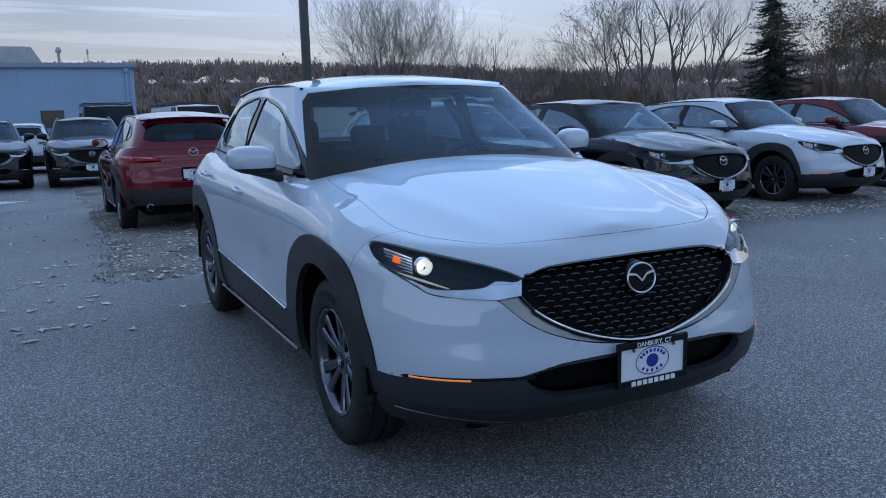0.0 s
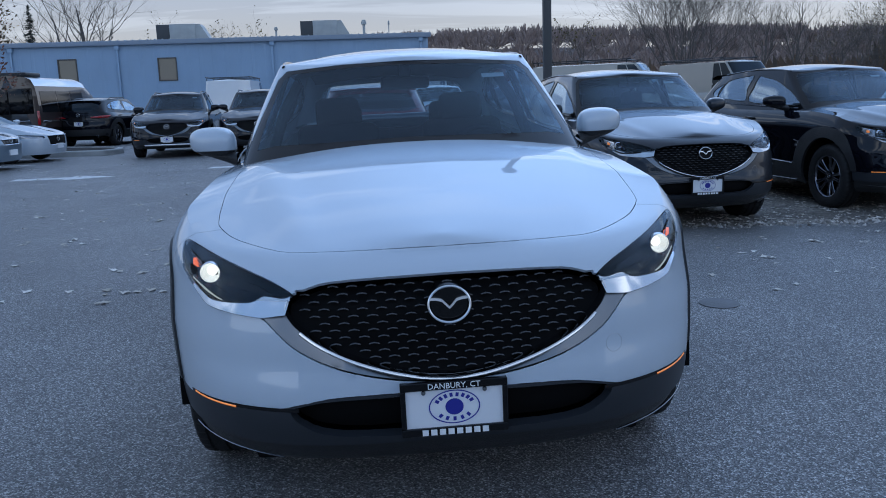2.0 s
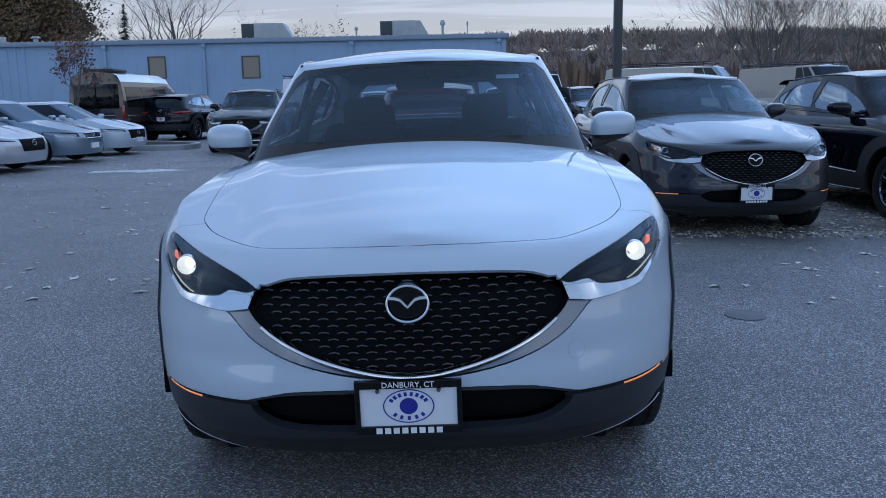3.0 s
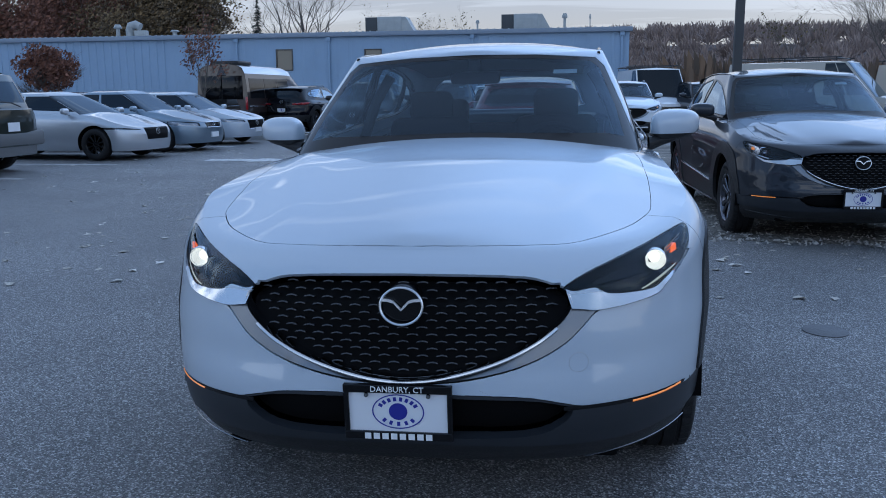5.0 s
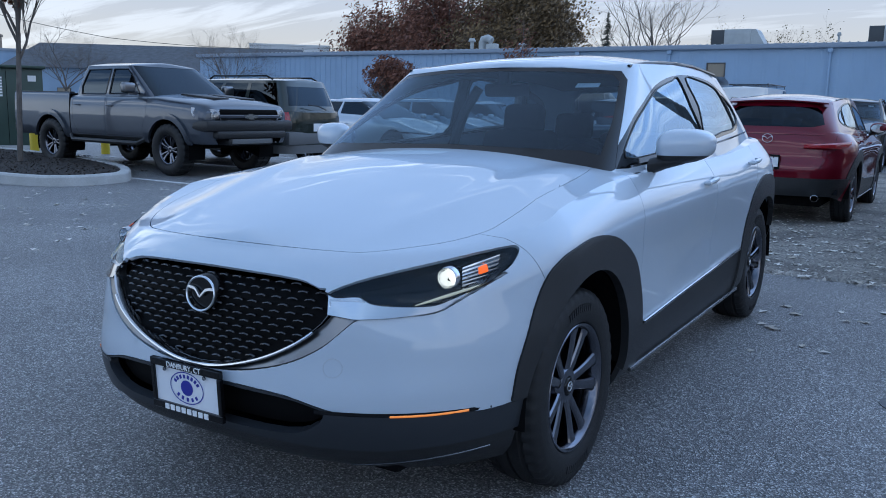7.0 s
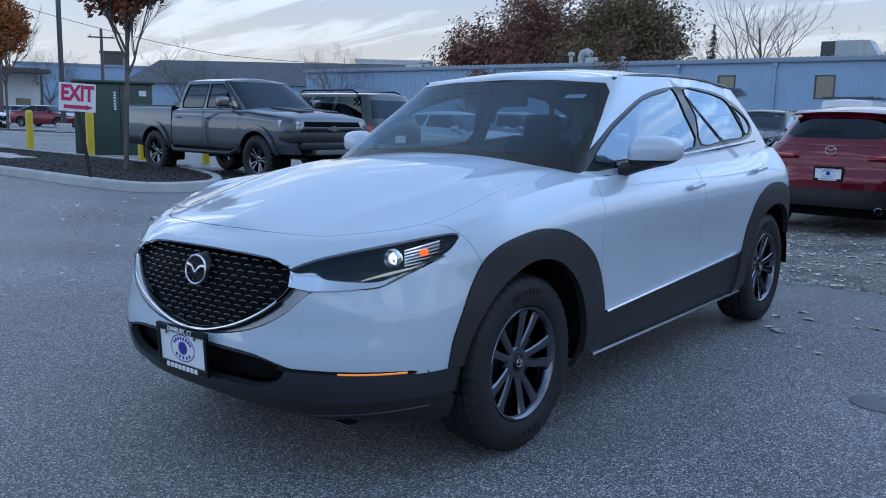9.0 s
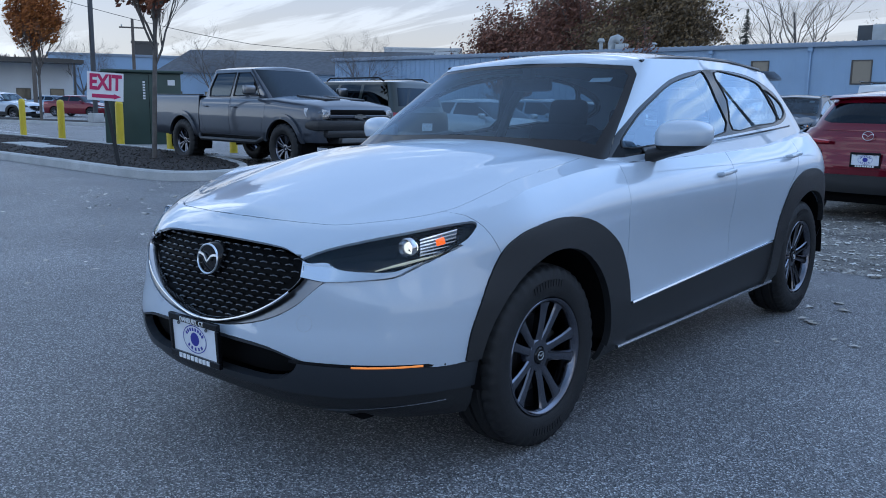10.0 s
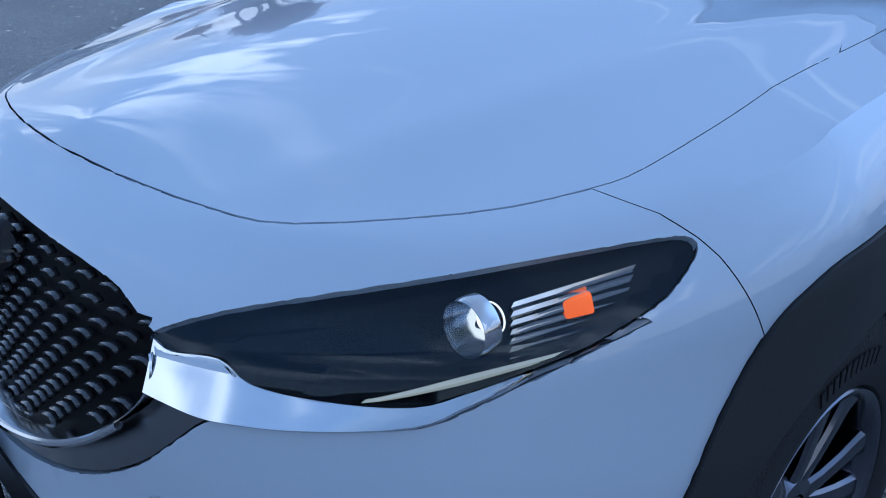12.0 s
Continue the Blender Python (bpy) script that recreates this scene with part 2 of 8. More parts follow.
PRIVACY = glass_mat("privacy_glass", (0.03, 0.034, 0.04), 0.0, -0.01)
REARGLASS = glass_mat("rear_glass", (0.75, 0.80, 0.80), 0.0, 0.04)
LENS = glass_mat("clear_lens", (0.93, 0.94, 0.95), 0.0, -0.02)
LAMPON = mat("lit_projector", (0.7, 0.7, 0.62), 0.2, emit=(1.0, 0.98, 0.84), power=0.42)
DRL = mat("lit_lower_strip", (0.22, 0.22, 0.20), 0.2, emit=(0.95, 1.0, 0.82), power=0.07)
AMBERON = mat("lit_amber", (0.75, 0.14, 0.015), 0.25, emit=(1.0, 0.13, 0.01), power=0.22)
# amber plastic given a faint glow of its own, on unlit cars too
AMBER = mat("amber_reflector", (0.80, 0.30, 0.08), 0.25, emit=(1.0, 0.25, 0.02), power=0.12)
TAILRED = mat("tail_lamp_red", (0.35, 0.01, 0.015), 0.1, coat=1.0)
PLATEW = mat("plate_white", (0.80, 0.81, 0.84), 0.4)
PLATEB = mat("plate_blue", (0.025, 0.03, 0.30), 0.4)
INKW = mat("frame_white_ink", (0.85, 0.85, 0.85), 0.5)
INKR = mat("sign_red_ink", (0.50, 0.015, 0.10), 0.5)


# ---- mesh tools ----
def curve(*pts):
    """A smooth curve (monotone cubic) through a few control points."""
    xs, ys = np.array([p[0] for p in pts], float), np.array([p[1] for p in pts], float)
    h, d = np.diff(xs), np.diff(ys) / np.diff(xs)
    m = np.zeros(len(xs))
    m[0], m[-1] = d[0], d[-1]
    for i in range(1, len(xs) - 1):
        if d[i - 1] * d[i] > 0:
            w1, w2 = 2 * h[i] + h[i - 1], h[i] + 2 * h[i - 1]
            m[i] = (w1 + w2) / (w1 / d[i - 1] + w2 / d[i])

    def f(x):
        x = np.clip(np.asarray(x, float), xs[0], xs[-1])
        i = np.clip(np.searchsorted(xs, x) - 1, 0, len(xs) - 2)
        t = (x - xs[i]) / h[i]
        return ((2 * t**3 - 3 * t**2 + 1) * ys[i] + (t**3 - 2 * t**2 + t) * h[i] * m[i]
                + (-2 * t**3 + 3 * t**2) * ys[i + 1] + (t**3 - t**2) * h[i] * m[i + 1])
    return f


def smooth(a, b, x):
    t = np.clip((np.asarray(x, float) - a) / (b - a), 0, 1)
    return t * t * (3 - 2 * t)


def rounded(pts, steps=4, closed=True):
    """A smooth outline through corner points (Catmull-Rom)."""
    n, out = len(pts), []
    for i in range(n if closed else n - 1):
        p = [np.array(pts[(i + k) % n if closed else min(max(i + k, 0), n - 1)], float) for k in (-1, 0, 1, 2)]
        for s in range(steps):
            t = s / steps
            out.append(tuple(0.5 * (2 * p[1] + (p[2] - p[0]) * t + (2 * p[0] - 5 * p[1] + 4 * p[2] - p[3]) * t * t
                                    + (3 * p[1] - p[0] - 3 * p[2] + p[3]) * t**3)))
    if not closed:
        out.append(tuple(pts[-1]))
    return out


def finish(name, bm, material, shade=True, angle=None):
    me = bpy.data.meshes.new(name)
    bm.normal_update()
    bm.to_mesh(me)
    bm.free()
    for mm in (material if isinstance(material, (list, tuple)) else [material]):
        me.materials.append(mm)
    if shade:
        me.polygons.foreach_set("use_smooth", [True] * len(me.polygons))
        if angle:
            me.set_sharp_from_angle(angle=radians(angle))
    return me


def part(name, bm, material, parent=None, label="", at=None, shade=True, angle=35):
    """One mesh object under a thing or under a part."""
    ob = new(name, finish(name, bm, material, shade, angle))
    if parent:
        ob.parent = parent
    if at is not None:
        ob.matrix_local = at
    if label:
        tagged(ob, label=label)
    return ob


def again(ob, parent, at):
    """Another part on the same mesh."""
    o = new(ob.name.split(".")[0], ob.data)
    o.parent = parent
    o.matrix_local = at
    if "label" in ob:
        o["label"] = ob["label"]
    return o


def thing(name, label, category, at, group="", kind=""):
    e = new(name)
    e.matrix_world = at
    e.empty_display_size = 0.2
    return tagged(e, label, category, group, kind)


def box(bm, x0, x1, y0, y1, z0, z1, bevel=0.0, seg=2, m=None, mi=0):
    r = bmesh.ops.create_cube(bm, size=1, matrix=Matrix.Translation(((x0 + x1) / 2, (y0 + y1) / 2, (z0 + z1) / 2))
                              @ Matrix.Diagonal((abs(x1 - x0), abs(y1 - y0), abs(z1 - z0), 1)))
    vs = r["verts"]
    fs = list({f for v in vs for f in v.link_faces})
    for f in fs:
        f.material_index = mi
    if bevel:
        es = list({e for v in vs for e in v.link_edges})
        g = bmesh.ops.bevel(bm, geom=es, offset=bevel, segments=seg, affect='EDGES', profile=0.5)
        vs = list({v for f in g["faces"] for v in f.verts} | {v for v in vs if v.is_valid})
        for f in g["faces"]:
            f.material_index = mi
    if m is not None:
        bmesh.ops.transform(bm, matrix=m, verts=[v for v in vs if v.is_valid])
    return bm


def boxes(*specs, bevel=0.0, m=None):
    bm = bmesh.new()
    for s in specs:
        box(bm, *s, bevel=bevel, m=m)
    return bm


def tube(bm, pts, radii, seg=8, cap=True, mi=0):
    """A tapered tube along a line of points."""
    rings = []
    for i, p in enumerate(pts):
        p = Vector(p)
        d = (Vector(pts[min(i + 1, len(pts) - 1)]) - Vector(pts[max(i - 1, 0)])).normalized()
        a = d.orthogonal().normalized() if i == 0 else (a - d * a.dot(d)).normalized()
        b = d.cross(a)
        r = radii[i] if isinstance(radii, (list, tuple)) else radii
        rings.append([bm.verts.new(p + (a * math.cos(k * math.tau / seg) + b * math.sin(k * math.tau / seg)) * r) for k in range(seg)])
    for u, v in zip(rings, rings[1:]):
        for k in range(seg):
            bm.faces.new((u[k], u[(k + 1) % seg], v[(k + 1) % seg], v[k])).material_index = mi
    if cap:
        bm.faces.new(rings[0][::-1]).material_index = mi
        bm.faces.new(rings[-1]).material_index = mi
    return bm


def lathe(bm, profile, seg=48, axis='x', closed=False, mi=0):
    """Turn (along, radius) pairs round an axis."""
    rings = []
    for k in range(seg):
        a = k * math.tau / seg
        c, s = math.cos(a), math.sin(a)
        rings.append([bm.verts.new((q, r * c, r * s) if axis == 'x' else (r * c, q, r * s) if axis == 'y' else (r * c, r * s, q))
                      for q, r in profile])
    n = len(profile)
    for k in range(seg):
        u, v = rings[k], rings[(k + 1) % seg]
        for i in range(n if closed else n - 1):
            j = (i + 1) % n
            f = bm.faces.new((u[i], v[i], v[j], u[j]))
            f.material_index = mi
    return bm


def slab(bm, outline, lift, depth, mi=0):
    """A plate from a flat outline: lift(p, d) places an outline point at depth d."""
    top = [bm.verts.new(lift(p, 0.0)) for p in outline]
    low = [bm.verts.new(lift(p, depth)) for p in outline]
    bm.faces.new(top).material_index = mi
    bm.faces.new(low[::-1]).material_index = mi
    n = len(outline)
    for i in range(n):
        bm.faces.new((top[i], low[i], low[(i + 1) % n], top[(i + 1) % n])).material_index = mi
    return bm


def sheet(bm, grid, wrap=False):
    """Faces over a grid of points (rows by columns)."""
    vs = [[bm.verts.new(p) for p in row] for row in grid]
    for i in range(len(vs) - 1):
        for j in range(len(vs[0]) - (0 if wrap else 1)):
            k = (j + 1) % len(vs[0])
            bm.faces.new((vs[i][j], vs[i][k], vs[i + 1][k], vs[i + 1][j]))
    return vs


AXES = {'x': (1, 2), 'y': (0, 2), 'z': (0, 1)}


def cut_out(bm, outline, axis, keep):
    """Cut the outline, seen along an axis, through those faces of a shell that keep() admits, and lift the piece out as a new bmesh."""
    a, b = AXES[axis]
    pts = np.array(outline)
    lo, hi = pts.min(0) - 0.03, pts.max(0) + 0.03
    bm.normal_update()
    pool = []
    for f in bm.faces:
        c = f.calc_center_median()
        if lo[0] < c[a] < hi[0] and lo[1] < c[b] < hi[1] and keep(c, f.normal):
            f.tag = True
            pool.append(f)
        else:
            f.tag = False
    n = len(pts)
    for i in range(n):
        p, q = pts[i], pts[(i + 1) % n]
        d = q - p
        ln = float(np.hypot(*d))
        if ln < 1e-6:
            continue
        co, no = [0.0] * 3, [0.0] * 3
        co[a], co[b], no[a], no[b] = p[0], p[1], -d[1] / ln, d[0] / ln
        near = []
        e0, e1 = np.minimum(p, q) - 0.004, np.maximum(p, q) + 0.004
        for f in pool:
            if not f.is_valid:
                continue
            us, vs = [v.co[a] for v in f.verts], [v.co[b] for v in f.verts]
            if max(us) >= e0[0] and min(us) <= e1[0] and max(vs) >= e0[1] and min(vs) <= e1[1]:
                near.append(f)
        if not near:
            continue
        geom = list({v for f in near for v in f.verts}) + list({e for f in near for e in f.edges}) + near
        res = bmesh.ops.bisect_plane(bm, geom=geom, dist=1e-5, plane_co=co, plane_no=no)
        seen = set(pool)
        for g in res["geom"]:
            if isinstance(g, bmesh.types.BMFace) and g not in seen:
                pool.append(g)
                seen.add(g)
    inside = [f for f in pool if f.is_valid and within(f.calc_center_median(), pts, a, b)]
    piece = bmesh.new()
    made = {}
    for f in inside:
        for v in f.verts:
            if v not in made:
                made[v] = piece.verts.new(v.co)
        piece.faces.new([made[v] for v in f.verts])
    bmesh.ops.delete(bm, geom=inside, context='FACES')
    piece.normal_update()
    return piece


def within(c, pts, a, b):
    x, y = c[a], c[b]
    u, v = pts, np.roll(pts, -1, axis=0)
    hit = ((u[:, 1] > y) != (v[:, 1] > y))
    with np.errstate(divide='ignore', invalid='ignore'):
        xs = (v[:, 0] - u[:, 0]) * (y - u[:, 1]) / (v[:, 1] - u[:, 1]) + u[:, 0]
    return bool(np.count_nonzero(hit & (x < xs)) % 2)


def panel_edge(bm, gap=0.002, depth=0.012, push=0.0):
    """Draw a panel's rim in by a gap, fold it inwards, and push the whole panel in along its normals."""
    bm.normal_update()
    rim = [e for e in bm.edges if e.is_boundary]
    verts = {v for e in rim for v in e.verts}
    moves = {}
    for v in verts:
        d = Vector()
        for f in v.link_faces:
            d += f.calc_center_median() - v.co
        d -= v.normal * d.dot(v.normal)
        # square to the rim
        t = Vector()
        es = [e for e in v.link_edges if e.is_boundary]
        if len(es) == 2:
            t = (es[0].other_vert(v).co - es[1].other_vert(v).co)
            if t.length > 1e-7:
                t.normalize()
                d -= t * d.dot(t)
        moves[v] = d.normalized() * gap if d.length > 1e-7 else Vector()
    norms = {v: v.normal.copy() for v in bm.verts}
    for v, d in moves.items():
        v.co += d
    if push:
        for v in bm.verts:
            v.co -= norms[v] * push
    if depth:
        r = bmesh.ops.extrude_edge_only(bm, edges=rim)
        newv = [g for g in r["geom"] if isinstance(g, bmesh.types.BMVert)]
        src = {}
        for v in newv:
            for e in v.link_edges:
                o = e.other_vert(v)
                if o in norms:
                    src[v] = o
        for v in newv:
            if v in src:
                v.co = src[v].co - norms[src[v]] * depth
    return bm


def halves(bm):
    """Split a mesh into its x > 0 and x < 0 halves."""
    out = []
    for sign in (1, -1):
        c = bm.copy()
        bmesh.ops.delete(c, geom=[f for f in c.faces if f.calc_center_median().x * sign < 0], context='FACES')
        out.append(c)
    bm.free()
    return out


def text_mesh(s, size, m, extrude=0.001, bold=0.0):
    """Letters in the built-in face, as a bmesh."""
    cu = bpy.data.curves.new("letters", 'FONT')
    cu.body, cu.size, cu.align_x, cu.align_y, cu.extrude = s, size, 'CENTER', 'CENTER', extrude
    cu.resolution_u, cu.offset = 2, bold
    ob = bpy.data.objects.new("letters", cu)
    me = ob.to_mesh()
    bm = bmesh.new()
    bm.from_mesh(me)
    ob.to_mesh_clear()
    bpy.data.objects.remove(ob)
    bpy.data.curves.remove(cu)
    bmesh.ops.transform(bm, matrix=m, verts=bm.verts)
    return bm


# ---- ground ----
def ground_z(x, y):
    """A level lot that swells by a hand's breadth where the white car stands."""
    x, y = np.asarray(x, float), np.asarray(y, float)
    near = smooth(4.2, 1.3, np.abs(x)) * smooth(-3.2, -0.6, y) * smooth(6.4, 2.9, y)
    return (0.016 * np.clip(x, -1, 1) + 0.0135 * np.clip(y, 0, 2.65)) * near


def gz(x, y):
    return float(ground_z(x, y))


def build_ground():
    bm = bmesh.new()
    xs = np.concatenate([[-1500, -600, -250, -120, -70, -45], np.arange(-32, -6.01, 2.0), np.arange(-5, 5.01, 0.25), np.arange(6, 18.01, 2.0), [25, 40, 70, 120, 250, 600, 1500]])
    ys = np.concatenate([[-1500, -500, -150, -50, -20], np.arange(-9, -3.9, 1.0), np.arange(-3.5, 7.01, 0.25), np.arange(8, 16.01, 1.0), [20, 26, 34, 45, 60, 90, 140, 250, 600, 1500]])
    sheet(bm, [[(x, y, gz(x, y)) for x in xs] for y in ys])
    ob = part("ground", bm, ASPHALT)
    return tagged(ob, "worn dark grey asphalt of a car lot", "ground", kind="structure")


def asphalt():
    m = bpy.data.materials.new("asphalt")
    m.use_nodes = True
    n, l = m.node_tree.nodes, m.node_tree.links
    b = n["Principled BSDF"]
    co = n.new("ShaderNodeTexCoord")
    vor = n.new("ShaderNodeTexVoronoi"); vor.inputs["Scale"].default_value = 185
    l.new(co.outputs["Object"], vor.inputs["Vector"])
    no = n.new("ShaderNodeTexNoise"); no.inputs["Scale"].default_value = 0.6; no.inputs["Detail"].default_value = 6
    l.new(co.outputs["Object"], no.inputs["Vector"])
    gr = n.new("ShaderNodeTexNoise"); gr.inputs["Scale"].default_value = 140; gr.inputs["Detail"].default_value = 3
    l.new(co.outputs["Object"], gr.inputs["Vector"])
    r1 = n.new("ShaderNodeMapRange")
    r1.inputs[1].default_value, r1.inputs[2].default_value, r1.inputs[3].default_value, r1.inputs[4].default_value = 0.3, 0.7, 1.02, 1.55
    l.new(no.outputs[0], r1.inputs[0])
    # single light and dark stones
    sep = n.new("ShaderNodeSeparateColor")
    l.new(vor.outputs["Color"], sep.inputs[0])
    r2 = n.new("ShaderNodeValToRGB")
    e = r2.color_ramp.elements
    e[0].position, e[0].color = 0.0, (0.036, 0.036, 0.037, 1)
    e[1].position, e[1].color = 1.0, (0.52, 0.515, 0.51, 1)
    k = e.new(0.55); k.color = (0.122, 0.120, 0.120, 1)
    k = e.new(0.8); k.color = (0.215, 0.211, 0.209, 1)
    l.new(sep.outputs[0], r2.inputs[0])
    r3 = n.new("ShaderNodeMapRange")
    r3.inputs[1].default_value, r3.inputs[2].default_value, r3.inputs[3].default_value, r3.inputs[4].default_value = 0.3, 0.7, 0.8, 1.2
    l.new(gr.outputs[0], r3.inputs[0])
    mu = n.new("ShaderNodeMath"); mu.operation = 'MULTIPLY'
    l.new(r1.outputs[0], mu.inputs[0]); l.new(r3.outputs[0], mu.inputs[1])
    sc = n.new("ShaderNodeVectorMath"); sc.operation = 'SCALE'
    l.new(r2.outputs[0], sc.inputs[0]); l.new(mu.outputs[0], sc.inputs[3])
    l.new(sc.outputs[0], b.inputs["Base Color"])
    b.inputs["Roughness"].default_value = 0.48
    bp = n.new("ShaderNodeBump"); bp.inputs["Strength"].default_value, bp.inputs["Distance"].default_value = 1.0, 0.005
    l.new(vor.outputs["Distance"], bp.inputs["Height"])
    l.new(bp.outputs[0], b.inputs["Normal"])
    return m


ASPHALT = asphalt()
build_ground()


def build_gravel():
    """The gravel strip behind the white car, with an uneven rim."""
    bm = bmesh.new()
    xs, ys = np.arange(-1.6, 17.01, 0.2), np.arange(3.9, 19.01, 0.2)

    def edge(x, y):
        wob = 0.22 * noise.noise((x * 0.9, y * 0.9, 3)) + 0.08 * noise.noise((x * 4, y * 4, 5))
        return min(x + 1.28 + wob + 0.12 * (y < 6) * (6 - y), y - 4.18 + wob, 17.0 - x, 18.6 - y + wob)
    grid = [[(x, y, gz(x, y) + min(0.016, 0.06 * edge(x, y)) + 0.006 * noise.noise((x * 3, y * 3, 0)) if edge(x, y) > 0 else gz(x, y) - 0.02) for x in xs] for y in ys]
    sheet(bm, grid)
    ob = part("gravel_strip", bm, GRAVEL)
    tagged(ob, "compacted brown-grey gravel strewn with leaves", "ground", kind="structure")
    # loose stones and crumbled asphalt along the rim
    verts, faces = [], []
    rnd = random.Random(5)
    for _ in range(17000):
        x, y = rnd.uniform(-1.7, 12), 3.95 + abs(rnd.gauss(0, 2.2)) if rnd.random() < 0.7 else rnd.uniform(4, 15)
        if edge(x, y) < -0.15 * rnd.random() ** 2:
            continue
        r = rnd.uniform(0.007, 0.028)
        a = rnd.uniform(0, 6.28)
        z = gz(x, y) + 0.012
        b = len(verts)
        for k in range(4):
            t = a + k * 1.57 + rnd.uniform(-0.3, 0.3)
            verts.append((x + r * math.cos(t), y + r * math.sin(t), z - 0.01))
        verts.append((x + rnd.uniform(-r, r) * 0.4, y + rnd.uniform(-r, r) * 0.4, z + r * 0.6))
        faces += [(b, b + 1, b + 4), (b + 1, b + 2, b + 4), (b + 2, b + 3, b + 4), (b + 3, b, b + 4)]
    me = bpy.data.meshes.new("loose_stones")
    me.from_pydata(verts, [], faces)
    me.materials.append(STONE)
    tagged(new("loose_stones", me), "loose grey gravel stones on the strip", "gravel", kind="stuff")


GRAVEL = mat("gravel", (0.30, 0.275, 0.24), 0.9, vary=0.45, scale=1.2, fine=0.75, bump=1.0, bump_scale=45, two=(0.10, 0.09, 0.08))
STONE = leaf_mat("stone", (0.12, 0.11, 0.10), (0.55, 0.52, 0.48))
build_gravel()


# ---- compact crossover: the white car and its sister cars ----
# Car axes: front axle at y = 0, rear axle at y = WB, nose towards -y, x to the car's left.
WB, HUB, TYRE_R = 2.65, 0.336, 0.343
NOSE = curve((0.20, -0.70), (0.24, -0.785), (0.30, -0.84), (0.42, -0.872), (0.47, -0.869), (0.56, -0.852), (0.63, -0.848), (0.70, -0.840), (0.79, -0.80), (0.85, -0.745), (0.92, -0.66))
TAIL = curve((0.16, 3.26), (0.25, 3.38), (0.45, 3.44), (0.62, 3.44), (0.80, 3.40), (0.95, 3.38), (1.10, 3.33))
WIDTH = curve((0.20, 0.82), (0.26, 0.858), (0.36, 0.882), (0.52, 0.889), (0.64, 0.890), (0.74, 0.894), (0.83, 0.895), (0.92, 0.882), (1.0, 0.855), (1.1, 0.82))
CORNER = curve((0.2, 3.3), (0.45, 3.3), (0.62, 3.1), (0.80, 2.95), (0.95, 2.9))
SHOULDER = curve((-0.85, 0.842), (-0.6, 0.862), (-0.35, 0.905), (0.0, 0.960), (0.45, 0.996), (1.2, 1.000), (2.0, 1.005), (2.7, 1.04), (3.44, 1.07))
SPINE = curve((-0.80, 0.848), (-0.70, 0.872), (-0.5, 0.924), (-0.2, 0.987), (0.1, 1.038), (0.40, 1.073), (0.60, 1.086), (3.0, 1.09), (3.4, 1.10))


def nose_root(z):
    """Where the side starts to turn into the nose: farther forward low down."""
    return -0.12 - 0.085 * float(smooth(0.75, 0.58, z))


def lower_outline(s, v):
    """A point of the lower body: s runs from the nose round to the tail, v from the sill up to the shoulder."""
    t = SHOULDER(plan_y(s))
    z0 = 0.205 + 0.034 * float(smooth(0.35, 0.6, plan_y(s))) + 0.10 * float(smooth(2.85, 3.2, plan_y(s)))
    z = z0 + (t - z0) * v
    yf, yt, w, n = NOSE(z), TAIL(z), WIDTH(z), CORNER(z)
    tuck = 0.045 * np.clip((v - 0.80) / 0.20, 0, 1) ** 2
    w = w - tuck
    yf = yf + 1.1 * tuck
    yc, yd = nose_root(z), 2.75
    if s < 1:
        a = s * math.pi / 2
        x, y = w * math.sin(a) ** (2 / n), yc - (yc - yf) * math.cos(a) ** (2 / 1.72)
    elif s < 2:
        x, y = w, yc + (yd - yc) * (s - 1)
    else:
        a = (3 - s) * math.pi / 2
        x, y = w * math.sin(a) ** (2 / 3.0), yd + (yt - yd) * math.cos(a) ** (2 / 2.6)
    # swell over the wheels, gentle hollow in the doors
    for c in (0.0, WB):
        x += 0.020 * math.exp(-((y - c) / 0.36) ** 2) * math.exp(-((z - 0.62) / 0.22) ** 2) * min(1, x / 0.6)
    x -= 0.014 * math.exp(-((y - 1.3) / 0.55) ** 2) * math.exp(-((z - 0.62) / 0.13) ** 2)
    # the rear corners draw in below the bumper
    x *= 1 - 0.13 * float(smooth(0.56, 0.25, z)) * float(smooth(2.95, 3.2, y))
    return x, float(y), float(z)


def plan_y(s):
    yc, yd = -0.12, 2.75
    if s < 1:
        return yc - (yc + 0.85) * math.cos(s * math.pi / 2)
    if s < 2:
        return yc + (yd - yc) * (s - 1)
    return yd + 0.69 * math.cos((3 - s) * math.pi / 2)


def hood_ridge(x, y):
    """Raised crease from each screen corner to the grille."""
    line = 0.40 + 0.26 * (y + 0.65) / 1.1
    return 0.010 * math.exp(-((abs(x) - line) / 0.07) ** 2) * float(smooth(-0.75, -0.35, y)) * float(smooth(0.62, 0.35, y))


